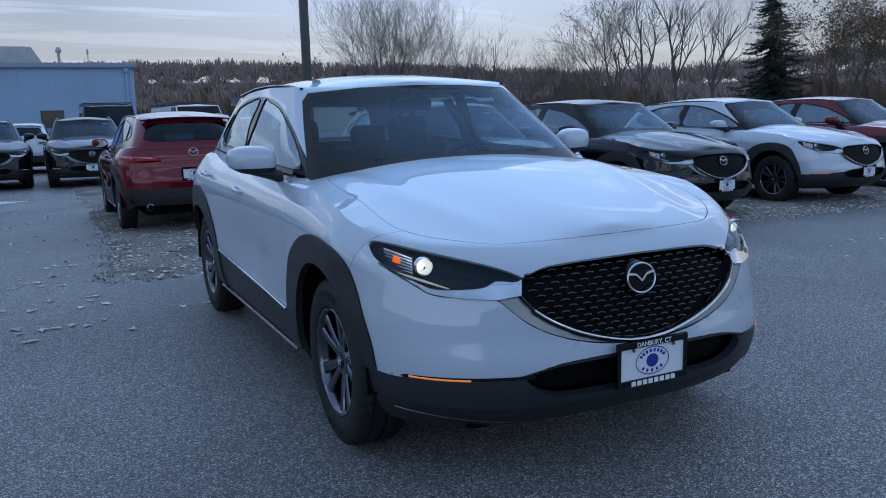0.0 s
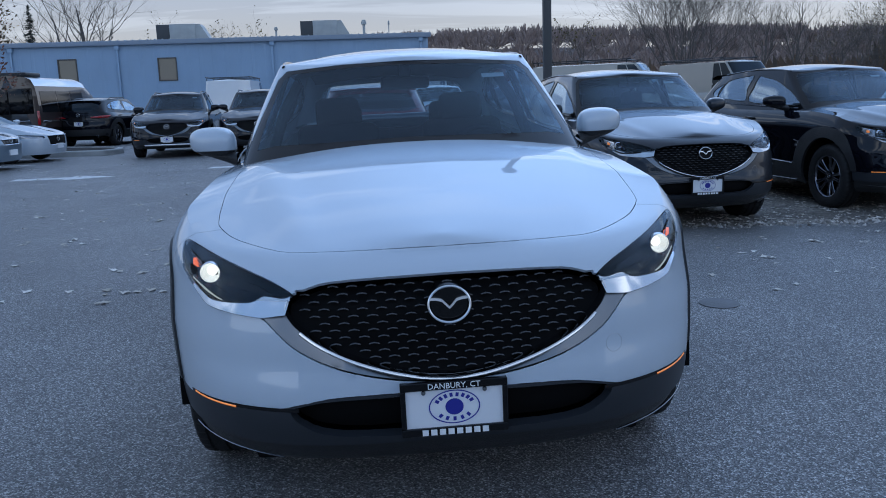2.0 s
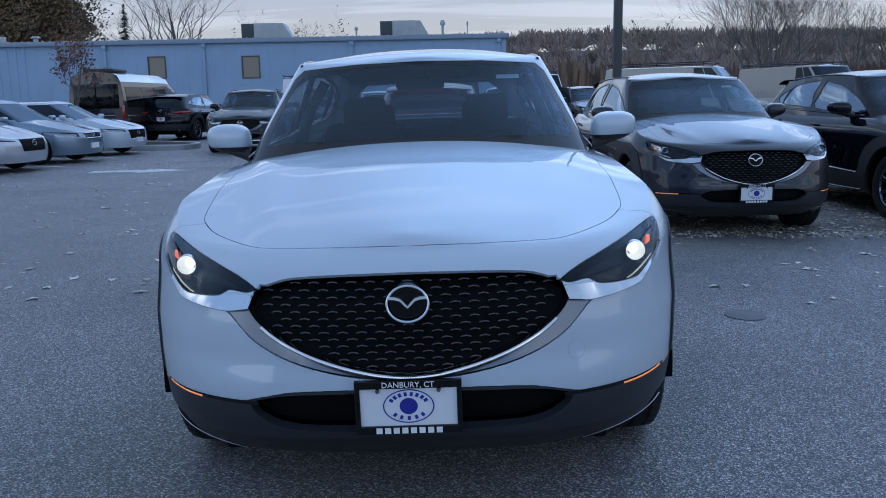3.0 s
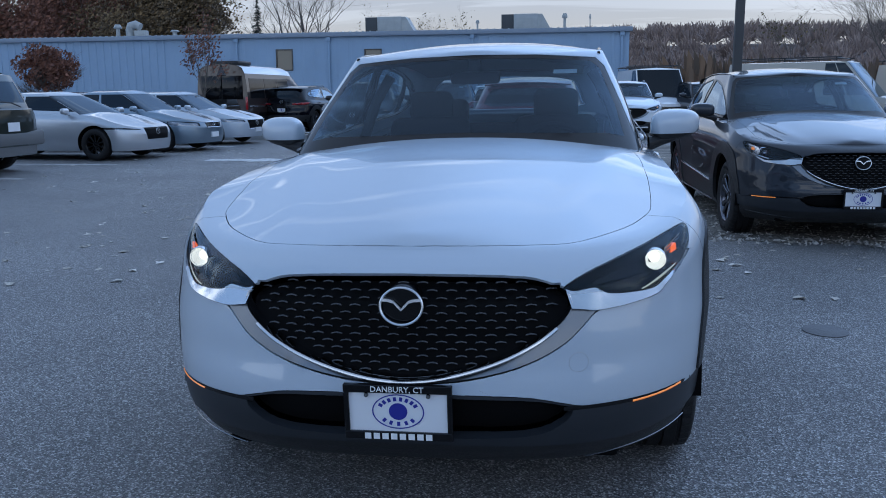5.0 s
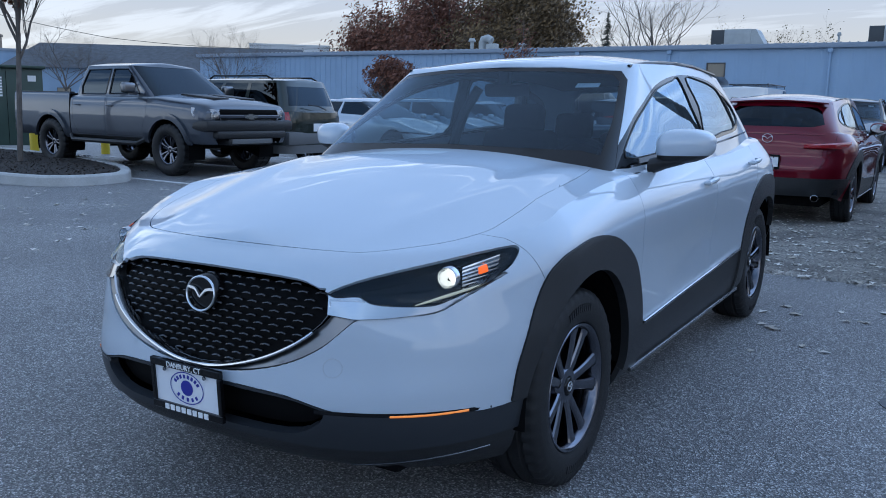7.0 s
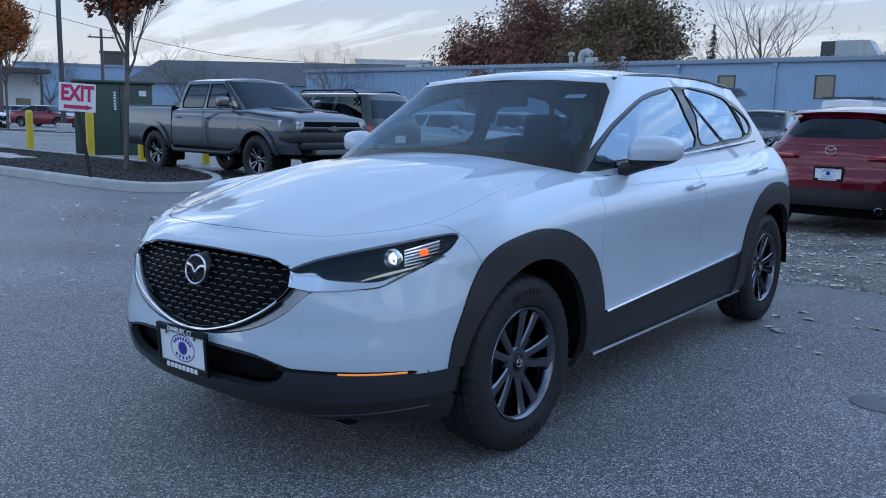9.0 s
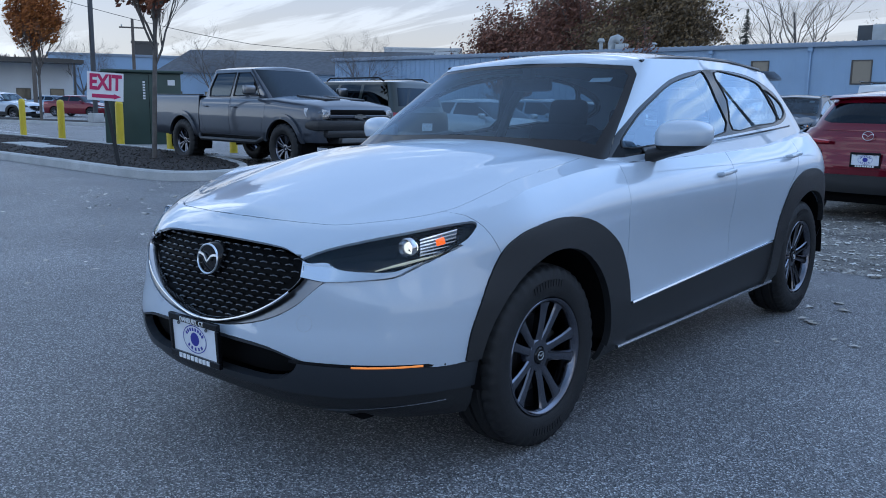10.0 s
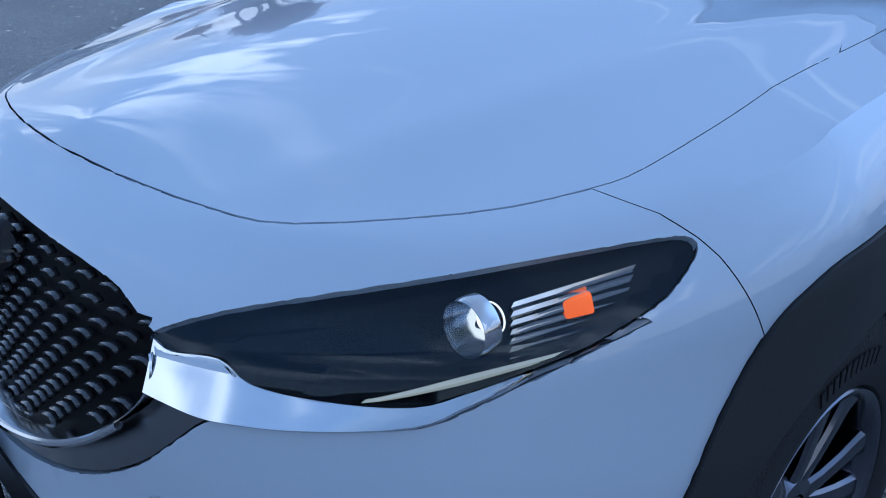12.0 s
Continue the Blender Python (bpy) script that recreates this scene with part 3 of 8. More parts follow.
def lower_shell():
    """Side, nose, tail and hood as one skin, both halves."""
    ss = np.concatenate([np.linspace(0, 1, 52)[:-1] ** 1.1, np.linspace(1, 2, 84)[:-1], 3 - np.linspace(1, 0, 34) ** 0.92])
    vs = np.concatenate([np.linspace(0, 0.8, 26)[:-1], np.linspace(0.8, 1, 12)])
    rows = [[lower_outline(s, v) for s in ss] for v in vs]
    # hood and belt ledge
    caps = np.linspace(0, 1, 22)[1:]
    y_end = 0.62
    for w in caps:
        row = []
        for k, s in enumerate(ss):
            x, y, z = rows[len(vs) - 1][k]
            if s < 1.28:
                f = float(smooth(0, 1.28, s)) * 0.55 + 0.45 * s / 1.28
                ysp = -0.64 + (y_end + 0.64) * f
                e = 1 - (1 - w) ** 1.0
                px, py = x * (1 - e), y + (ysp - y) * e
                top = float(SPINE(py))
                d = 1 - (1 - e) ** 2.3
                pz = z + (top - z) * d + hood_ridge(px, py) * min(1, e * 6)
                row.append((px, py, pz))
            elif s < 2.25:
                ease = float(smooth(1.28, 1.34, s))
                row.append((x - w * (0.10 + 0.5 * (1 - ease)), y, z + 0.014 * w))
            else:
                e = w * 0.6
                row.append((x * (1 - 0.2 * e), y - 0.06 * w, z + 0.03 * w))
        rows.append(row)
    bm = bmesh.new()
    for sign in (1, -1):
        vs_ = [[bm.verts.new((sign * p[0], p[1], p[2])) for p in row] for row in rows]
        for i in range(len(rows) - 1):
            for j in range(len(ss) - 1):
                q = (vs_[i][j], vs_[i][j + 1], vs_[i + 1][j + 1], vs_[i + 1][j])
                bm.faces.new(q if sign > 0 else q[::-1])
    bmesh.ops.remove_doubles(bm, verts=bm.verts, dist=0.0004)
    bmesh.ops.dissolve_degenerate(bm, dist=0.0003, edges=bm.edges)
    return bm


ROOF_SPINE = curve((0.9, 1.40), (1.08, 1.462), (1.3, 1.496), (1.7, 1.520), (2.2, 1.512), (2.8, 1.470), (3.15, 1.425))
CABIN_W = curve((0.3, 0.70), (0.7, 0.765), (1.2, 0.795), (1.8, 0.795), (2.4, 0.775), (3.0, 0.715), (3.35, 0.66))


def cabin_point(s, u):
    """The glasshouse: u from belt to roof edge; s round it from the screen's middle to the tailgate's."""
    yw = 0.36 + 0.70 * u ** 0.97
    yr = 3.36 - 0.32 * u ** 1.5
    ya, yb = yw + 0.24 - 0.08 * u, yr - 0.40
    lean = 0.155 * u + 0.035 * u * u
    if s < 1:
        a = s * math.pi / 2
        y = ya - (ya - yw) * math.cos(a) ** (2 / 2.2)
        x = (float(CABIN_W(ya)) - lean) * math.sin(a) ** (2 / 3.4)
    elif s < 2:
        y = ya + (yb - ya) * (s - 1)
        x = float(CABIN_W(y)) - lean
    else:
        a = (3 - s) * math.pi / 2
        y = yb + (yr - yb) * math.cos(a) ** (2 / 2.2)
        x = (float(CABIN_W(yb)) - lean) * math.sin(a) ** (2 / 3.4)
    z0 = 1.0 - 0.015 * float(smooth(0.9, 0.3, y)) + 0.035 * float(smooth(1.5, 3.3, y))
    z1 = float(np.interp(y, [0.9, 1.2, 1.7, 2.3, 2.8, 3.2], [1.425, 1.448, 1.462, 1.450, 1.415, 1.385]))
    return x, y, z0 + (z1 - z0) * u


def cabin_shell():
    ss = np.concatenate([np.linspace(0, 1, 30)[:-1], np.linspace(1, 2, 60)[:-1], np.linspace(2, 3, 28)])
    us = np.linspace(0, 1, 26)
    rows = [[cabin_point(s, u) for s in ss] for u in us]
    for w in np.linspace(0, 1, 18)[1:]:
        row = []
        for k, s in enumerate(ss):
            x, y, z = rows[len(us) - 1][k]
            ysp = 1.08 + (3.02 - 1.08) * (0.5 * s / 3 + 0.5 * float(smooth(0, 3, s)))
            e = w
            px, py = x * (1 - e), y + (ysp - y) * e
            top = float(ROOF_SPINE(py))
            row.append((px, py, z + (top - z) * (1 - (1 - e) ** 2.4)))
        rows.append(row)
    bm = bmesh.new()
    for sign in (1, -1):
        vs_ = [[bm.verts.new((sign * p[0], p[1], p[2])) for p in row] for row in rows]
        for i in range(len(rows) - 1):
            for j in range(len(ss) - 1):
                q = (vs_[i][j], vs_[i][j + 1], vs_[i + 1][j + 1], vs_[i + 1][j])
                bm.faces.new(q if sign > 0 else q[::-1])
    bmesh.ops.remove_doubles(bm, verts=bm.verts, dist=0.0004)
    bmesh.ops.dissolve_degenerate(bm, dist=0.0003, edges=bm.edges)
    return bm



ARCH_R = 0.398


def mirror_poly(half):
    """A closed outline from its right half, given from the top middle round to the bottom middle."""
    return list(half) + [(-x, z) for x, z in half[::-1] if abs(x) > 1e-6]


def flip(poly):
    return [(-x, z) for x, z in poly]


def ring(cy, cz, r, n=48):
    return [(cy + r * math.cos(k * math.tau / n), cz + r * math.sin(k * math.tau / n)) for k in range(n)]


LAMP = [(0.437, 0.752), (0.50, 0.785), (0.59, 0.813), (0.66, 0.831), (0.725, 0.848), (0.785, 0.862), (0.806, 0.861), (0.816, 0.846), (0.815, 0.815),
        (0.800, 0.790), (0.778, 0.768), (0.735, 0.742), (0.69, 0.720), (0.62, 0.722), (0.56, 0.728), (0.525, 0.748), (0.47, 0.742)]
GRILLE = [(0, 0.792), (0.20, 0.790), (0.33, 0.784), (0.385, 0.773), (0.440, 0.755), (0.441, 0.754), (0.456, 0.733), (0.460, 0.706), (0.440, 0.674), (0.402, 0.641), (0.354, 0.610), (0.28, 0.574), (0.19, 0.543), (0.09, 0.520), (0, 0.512)]
WING = [(0, 0.815), (0.42, 0.800), (0.46, 0.768), (0.60, 0.80), (0.80, 0.80), (0.792, 0.774), (0.745, 0.734), (0.70, 0.703), (0.62, 0.697), (0.56, 0.693), (0.525, 0.684), (0.492, 0.651),
        (0.446, 0.609), (0.37, 0.566), (0.27, 0.532), (0.14, 0.508), (0, 0.500)]
LIP_TOP = [(0, 0.475), (0.14, 0.475), (0.33, 0.469), (0.42, 0.452), (0.50, 0.434), (0.60, 0.432), (0.74, 0.428), (0.80, 0.412), (0.86, 0.418), (0.93, 0.418)]
INTAKE = [(0, 0.466), (0.32, 0.460), (0.43, 0.443), (0.465, 0.426), (0.43, 0.385), (0.33, 0.352), (0, 0.345)]
HOOD = [(0, -0.694), (0.18, -0.684), (0.37, -0.655), (0.485, -0.612), (0.615, -0.482), (0.686, -0.362), (0.710, -0.285), (0.720, -0.10), (0.720, 0.10), (0.716, 0.30), (0.69, 0.48), (0.62, 0.57), (0, 0.60)]
ARCH_F = [(-0.375, 0.418), (-0.434, 0.420), (-0.415, 0.52), (-0.36, 0.648), (-0.292, 0.755), (-0.235, 0.799), (-0.14, 0.830), (0.05, 0.846), (0.25, 0.810),
          (0.44, 0.703), (0.526, 0.572), (0.560, 0.435), (0.562, 0.262)]
ARCH_B = [(WB - 0.555, 0.243), (WB - 0.50, 0.50), (WB - 0.44, 0.63), (WB - 0.32, 0.775), (WB - 0.16, 0.848), (WB, 0.866), (WB + 0.16, 0.848), (WB + 0.32, 0.77), (WB + 0.43, 0.64), (WB + 0.475, 0.545), (WB + 0.39, 0.530)]
DLO = [(0.60, 1.022), (0.83, 1.175), (1.06, 1.272), (1.31, 1.354), (1.60, 1.402), (1.90, 1.416), (2.25, 1.404), (2.52, 1.365), (2.74, 1.305), (2.84, 1.235), (2.83, 1.17), (2.62, 1.122), (2.2, 1.100), (1.7, 1.078), (1.1, 1.05)]
PANES = [[(0.715, 1.060), (0.86, 1.165), (1.06, 1.252), (1.31, 1.336), (1.60, 1.384), (1.71, 1.394), (1.745, 1.26), (1.73, 1.098), (1.1, 1.068)],
         [(1.84, 1.400), (2.1, 1.397), (2.36, 1.373), (2.50, 1.338), (2.57, 1.24), (2.575, 1.140), (2.2, 1.122), (1.83, 1.108), (1.88, 1.26)],
         [(2.56, 1.318), (2.72, 1.275), (2.80, 1.23), (2.79, 1.180), (2.625, 1.148), (2.625, 1.24)]]
SCREEN = [(0, 0.96), (0.66, 0.96), (0.745, 1.02), (0.680, 1.20), (0.610, 1.375), (0.570, 1.414), (0.3, 1.434), (0, 1.440)]
SCREEN_CLEAR = [(0, 1.104), (0.60, 1.092), (0.678, 1.075), (0.648, 1.20), (0.584, 1.368), (0.544, 1.398), (0.3, 1.416), (0, 1.422)]
REAR_GLASS = [(0, 1.12), (0.45, 1.12), (0.56, 1.15), (0.50, 1.30), (0.44, 1.345), (0, 1.36)]


def tyre_mesh():
    bm = bmesh.new()
    prof = [(-0.075, 0.205), (-0.098, 0.222), (-0.108, 0.262), (-0.106, 0.295), (-0.098, 0.322), (-0.088, 0.335), (-0.060, 0.341), (-0.056, 0.333), (-0.047, 0.333),
            (-0.043, 0.3425), (-0.006, 0.343), (-0.004, 0.334), (0.004, 0.334), (0.006, 0.343), (0.043, 0.3425), (0.047, 0.333), (0.056, 0.333), (0.060, 0.341),
            (0.088, 0.335), (0.098, 0.322), (0.1055, 0.296), (0.107, 0.288), (0.108, 0.262), (0.103, 0.235), (0.099, 0.226), (0.094, 0.224), (0.075, 0.205)]
    lathe(bm, prof, 132)
    # cross cuts over the shoulders
    for v in bm.verts:
        r = math.hypot(v.co.y, v.co.z)
        k = round((math.atan2(v.co.z, v.co.y) % math.tau) / math.tau * 132)
        if r > 0.318 and k % 3 == 0 and (abs(v.co.x) > 0.058):
            f = (r - 0.008) / r
            v.co.y *= f
            v.co.z *= f
    # raised lettering bars on the outer wall
    for base in (1.9, 1.9 + math.pi):
        for k in range(11):
            a = base - k * 0.062
            m = Matrix.Rotation(a, 4, 'X') @ Matrix.Translation((0.1075, 0.277, 0))
            box(bm, -0.0015, 0.0025, -0.013, 0.013, -0.0055, 0.0055, m=m)
    bmesh.ops.scale(bm, vec=(1, 0.986, 0.986), verts=bm.verts)
    bmesh.ops.recalc_face_normals(bm, faces=bm.faces)
    return finish("tyre", bm, RUBBER, angle=40)


def rim_mesh():
    bm = bmesh.new()
    lathe(bm, [(-0.085, 0.205), (-0.06, 0.196), (0.0, 0.188), (0.070, 0.195), (0.088, 0.201), (0.097, 0.208), (0.099, 0.216), (0.094, 0.220), (0.078, 0.212), (0.0, 0.206), (-0.085, 0.212)], 72, closed=True)
    # hub boss
    lathe(bm, [(0.0, 0.072), (0.052, 0.070), (0.066, 0.058), (0.068, 0.034), (0.060, 0.033), (0.058, 0.001)], 40)
    bmesh.ops.recalc_face_normals(bm, faces=bm.faces)
    return finish("rim", bm, RIM, angle=40)


def spoke_mesh():
    """One tapered spoke with a raised back, standing up from the hub."""
    bm = bmesh.new()
    sta = [(0.045, 0.019, 0.062), (0.09, 0.0165, 0.070), (0.14, 0.0175, 0.076), (0.180, 0.0215, 0.080), (0.199, 0.028, 0.084)]
    rows = []
    for r, w, x in sta:
        rows.append([(x - 0.03, -w, r), (x - 0.006, -w, r), (x, -w * 0.72, r), (x + 0.0025, 0, r), (x, w * 0.72, r), (x - 0.006, w, r), (x - 0.03, w, r)])
    sheet(bm, rows)
    bmesh.ops.recalc_face_normals(bm, faces=bm.faces)
    return finish("spoke", bm, RIM, angle=30)


def nut_mesh():
    bm = bmesh.new()
    lathe(bm, [(0.045, 0.017), (0.058, 0.0165), (0.059, 0.012), (0.052, 0.011), (0.052, 0.0005)], 14)
    return finish("lug_nut", bm, DARKCHROME)


def cap_mesh():
    bm = bmesh.new()
    lathe(bm, [(0.060, 0.032), (0.071, 0.030), (0.074, 0.026), (0.074, 0.0005)], 32)
    return finish("hub_cap", bm, GLOSS)


def cap_badge_mesh():
    bm = bmesh.new()
    badge(bm, 0.019, lambda p, d: (0.0755 - d, p[0], p[1]))
    return finish("badge", bm, BADGEM)


def disc_mesh():
    bm = bmesh.new()
    lathe(bm, [(0.005, 0.145), (0.020, 0.145), (0.020, 0.07), (0.03, 0.065)], 48)
    box(bm, -0.02, 0.035, 0.08, 0.15, -0.06, 0.06, bevel=0.01)
    # wide dark disc added to put shade into the gaps between spokes
    lathe(bm, [(-0.03, 0.192), (-0.035, 0.10), (-0.035, 0.001)], 40)
    bmesh.ops.recalc_face_normals(bm, faces=bm.faces)
    return finish("brake", bm, DISC, angle=30)


def badge(bm, r, lift):
    """An oval ring with a wing-shaped V: plain maker's mark."""
    n = 36
    ro = [(1.0 * r * math.cos(k * math.tau / n), 0.86 * r * math.sin(k * math.tau / n)) for k in range(n)]
    ri = [(0.90 * r * math.cos(k * math.tau / n), 0.765 * r * math.sin(k * math.tau / n)) for k in range(n)]
    d = 0.10 * r
    a, b, c, e = ([bm.verts.new(lift(p, q)) for p in pp] for pp, q in ((ro, 0.04 * r), (ri, 0.04 * r), (ro, d), (ri, d)))
    m_ = [bm.verts.new(lift((0.95 / 0.90 * p[0], 0.815 / 0.765 * p[1]), 0.0)) for p in ri]
    for k in range(n):
        j = (k + 1) % n
        bm.faces.new((a[k], a[j], m_[j], m_[k]))
        bm.faces.new((m_[k], m_[j], b[j], b[k]))
        bm.faces.new((c[k], c[j], a[j], a[k]))
        bm.faces.new((b[k], b[j], e[j], e[k]))
    for s in (1, -1):
        w = [(0, -0.20), (0.16, -0.06), (0.34, 0.13), (0.60, 0.20), (0.88, 0.215), (0.83, 0.335), (0.58, 0.325), (0.34, 0.26), (0.16, 0.08), (0.0, -0.09)]
        slab(bm, [(s * p[0] * r, p[1] * r) for p in w][::s], lift, d)
    bmesh.ops.recalc_face_normals(bm, faces=bm.faces)
    return bm


def wheel(parent, sx, wy, meshes, label):
    tyre, rim, spoke, nut, cap, cbadge, brake = meshes
    m = Matrix.Translation((0.765 * sx, wy, HUB)) @ (Matrix.Rotation(math.pi, 4, 'Z') if sx < 0 else Matrix.Identity(4))
    w = new("wheel", rim)
    w.parent, w.matrix_local = parent, m
    tagged(w, label=label)
    for name, me in (("tyre", tyre), ("hub_cap", cap), ("badge", cbadge), ("brake", brake)):
        o = new(name, me)
        o.parent = w
    for k in range(10):
        o = new("spoke", spoke)
        o.parent, o.matrix_local = w, Matrix.Rotation(k * math.tau / 10 + 0.17 * (1 if k % 2 else -1) * 0.5, 4, 'X')
    for k in range(5):
        o = new("lug_nut", nut)
        o.parent, o.matrix_local = w, Matrix.Rotation(k * math.tau / 5, 4, 'X') @ Matrix.Translation((0, 0.05, 0))
    return w


def seat_mesh():
    bm = bmesh.new()
    box(bm, -0.25, 0.25, -0.28, 0.26, 0.28, 0.46, bevel=0.06, seg=3)
    box(bm, -0.24, 0.24, -0.07, 0.07, 0.0, 0.62, bevel=0.06, seg=3, m=pose(0, 0.30, 0.42, -16))
    return finish("seat", bm, SEATM)


def headrest_mesh():
    bm = bmesh.new()
    box(bm, -0.13, 0.13, -0.05, 0.05, 0.0, 0.18, bevel=0.045, seg=3)
    tube(bm, [(-0.05, 0, 0.02), (-0.05, 0, -0.08)], 0.007, 6)
    tube(bm, [(0.05, 0, 0.02), (0.05, 0, -0.08)], 0.007, 6)
    return finish("headrest", bm, SEATM)


def door_mirror(parent, sx, body_paint):
    bm = bmesh.new()
    n, k = 26, 18
    rows = []
    for i in range(n):
        a = -math.pi / 2 + math.pi * i / (n - 1)
        row = []
        for j in range(k * 2):
            b = math.tau * j / (k * 2)
            e = 0.72
            cs = lambda t: math.copysign(abs(math.cos(t)) ** e, math.cos(t))
            sn = lambda t: math.copysign(abs(math.sin(t)) ** e, math.sin(t))
            x, y, z = 0.128 * sn(a), 0.085 * cs(a) * cs(b), 0.080 * cs(a) * sn(b)
            z *= 1.0 - 0.16 * x / 0.13
            y = y * (0.55 if y > 0 else 1.0)
            row.append((x + 0.0, y + 0.10 * (x / 0.13 + 0.3) * 0.25, z + 0.012 * x / 0.13))
        rows.append(row)
    sheet(bm, rows, wrap=True)
    bmesh.ops.remove_doubles(bm, verts=bm.verts, dist=0.001)
    bmesh.ops.transform(bm, matrix=Matrix.Translation((sx * 0.920, 0.925, 1.100)) @ Matrix.Diagonal((sx * 0.86, 1.12, 0.90, 1)), verts=bm.verts)
    bmesh.ops.recalc_face_normals(bm, faces=bm.faces)
    low = cut_out(bm, [(-1.2, 0.9), (1.2, 0.9), (1.2, 1.066), (-1.2, 1.066)], 'y', lambda c, q: True)
    cap = part("door_mirror", bm, body_paint, parent)
    part("mirror_base", panel_edge(low, 0, 0, 0.003), CLAD, cap, "black plastic lower half")
    st = bmesh.new()
    sta = [(0.80, 0.86, 1.020, 0.055, 0.034), (0.855, 0.885, 1.035, 0.042, 0.026), (0.92, 0.915, 1.050, 0.055, 0.02)]
    rows = [[(sx * x, y + w * math.cos(t), z + h * math.sin(t)) for t in np.linspace(0, math.tau, 14)[:-1]] for x, y, z, w, h in sta]
    sheet(st, rows, wrap=True)
    bmesh.ops.recalc_face_normals(st, faces=st.faces)
    part("mirror_stalk", st, CLAD, cap)
    gl = bmesh.new()
    slab(gl, [(sx * (0.920 + 0.092 * math.cos(t)), 1.100 + 0.055 * math.sin(t)) for t in np.linspace(0, math.tau, 25)[:-1]], lambda p, d: (p[0], 0.988 + 0.06 * (abs(p[0]) - 0.92) - d, p[1]), 0.004)
    part("mirror_glass", gl, CHROME, cap)


def door_handle(parent, sx, y, z, x, body_paint):
    bm = bmesh.new()
    pts = [(sx * (x + 0.002), y - 0.085, z - 0.006), (sx * (x + 0.028), y - 0.068, z - 0.004), (sx * (x + 0.034), y, z + 0.002), (sx * (x + 0.030), y + 0.07, z + 0.006), (sx * (x + 0.002), y + 0.088, z + 0.008)]
    tube(bm, pts, [0.006, 0.012, 0.0135, 0.012, 0.006], 10)
    part("door_handle", bm, body_paint, parent)


def plate(parent, m, words=True):
    """Dealer plate in a black frame with screws; the lettering that names a firm is drawn as bars."""
    bm = boxes((-0.150, 0.150, -0.004, 0.0, -0.074, 0.074), m=m)
    pl = part("dealer_plate", bm, PLATEW, parent, "white dealer plate with blue round mark in black frame")
    bm = bmesh.new()
    for b_ in ((-0.158, 0.158, -0.012, 0.004, 0.058, 0.082), (-0.158, 0.158, -0.012, 0.004, -0.082, -0.058), (-0.158, -0.143, -0.012, 0.004, -0.0575, 0.0575), (0.143, 0.158, -0.012, 0.004, -0.0575, 0.0575)):
        box(bm, *b_, bevel=0.002, seg=1, m=m)
    part("plate_frame", bm, GLOSS, pl)
    bm = bmesh.new()
    n = 40
    a = [bm.verts.new(m @ Vector((0.076 * math.cos(k * math.tau / n), -0.0055, 0.002 + 0.052 * math.sin(k * math.tau / n)))) for k in range(n)]
    b_ = [bm.verts.new(m @ Vector((0.0725 * math.cos(k * math.tau / n), -0.0055, 0.002 + 0.0485 * math.sin(k * math.tau / n)))) for k in range(n)]
    for k in range(n):
        bm.faces.new((a[k], a[(k + 1) % n], b_[(k + 1) % n], b_[k]))
    part("round_mark", bm, PLATEB, pl)
    bm = bmesh.new()
    slab(bm, [(0.027 * math.cos(k * math.tau / 24), 0.002 + 0.025 * math.sin(k * math.tau / 24)) for k in range(24)], lambda p, d: m @ Vector((p[0], -0.0055 + d, p[1])), 0.001)
    part("mark_disc", bm, PLATEB, pl)
    # short bars round the inner ring
    for k in range(8):
        bm = bmesh.new()
        t = math.pi * (0.16 + 0.68 * k / 7)
        box(bm, -0.0045, 0.0045, -0.0055, -0.0045, -0.006, 0.006, m=m @ Matrix.Translation((0.058 * math.cos(t), 0, 0.002 + 0.037 * math.sin(t))) @ Matrix.Rotation(math.pi / 2 - t, 4, 'Y'))
        part("mark_bar", bm, PLATEB, pl)
    for k in range(5):
        bm = bmesh.new()
        t = -math.pi * (0.25 + 0.5 * k / 4)
        box(bm, -0.0045, 0.0045, -0.0055, -0.0045, -0.006, 0.006, m=m @ Matrix.Translation((0.058 * math.cos(t), 0, 0.002 + 0.037 * math.sin(t))) @ Matrix.Rotation(-math.pi / 2 - t, 4, 'Y'))
        part("mark_bar", bm, PLATEB, pl)
    if words:
        part("place_lettering", text_mesh("DANBURY, CT", 0.024, m @ pose(0, -0.0135, 0.070, 90, 0, 0)), INKW, pl, "white raised letters")
    for k in range(8):
        bm = bmesh.new()
        box(bm, -0.009, 0.009, -0.0145, -0.012, -0.0085, 0.0085, m=m @ Matrix.Translation(((k - 3.5) * 0.0255, 0, -0.070)))
        part("frame_bar", bm, INKW, pl)
    for sx in (-0.09, 0.09):
        bm = bmesh.new()
        lathe(bm, [(-0.014, 0.0005), (-0.014, 0.006), (-0.010, 0.007)], 12, 'y')
        bmesh.ops.transform(bm, matrix=m @ Matrix.Translation((sx, 0, 0.052)), verts=bm.verts)
        part("screw", bm, DARKCHROME, pl)
    return pl


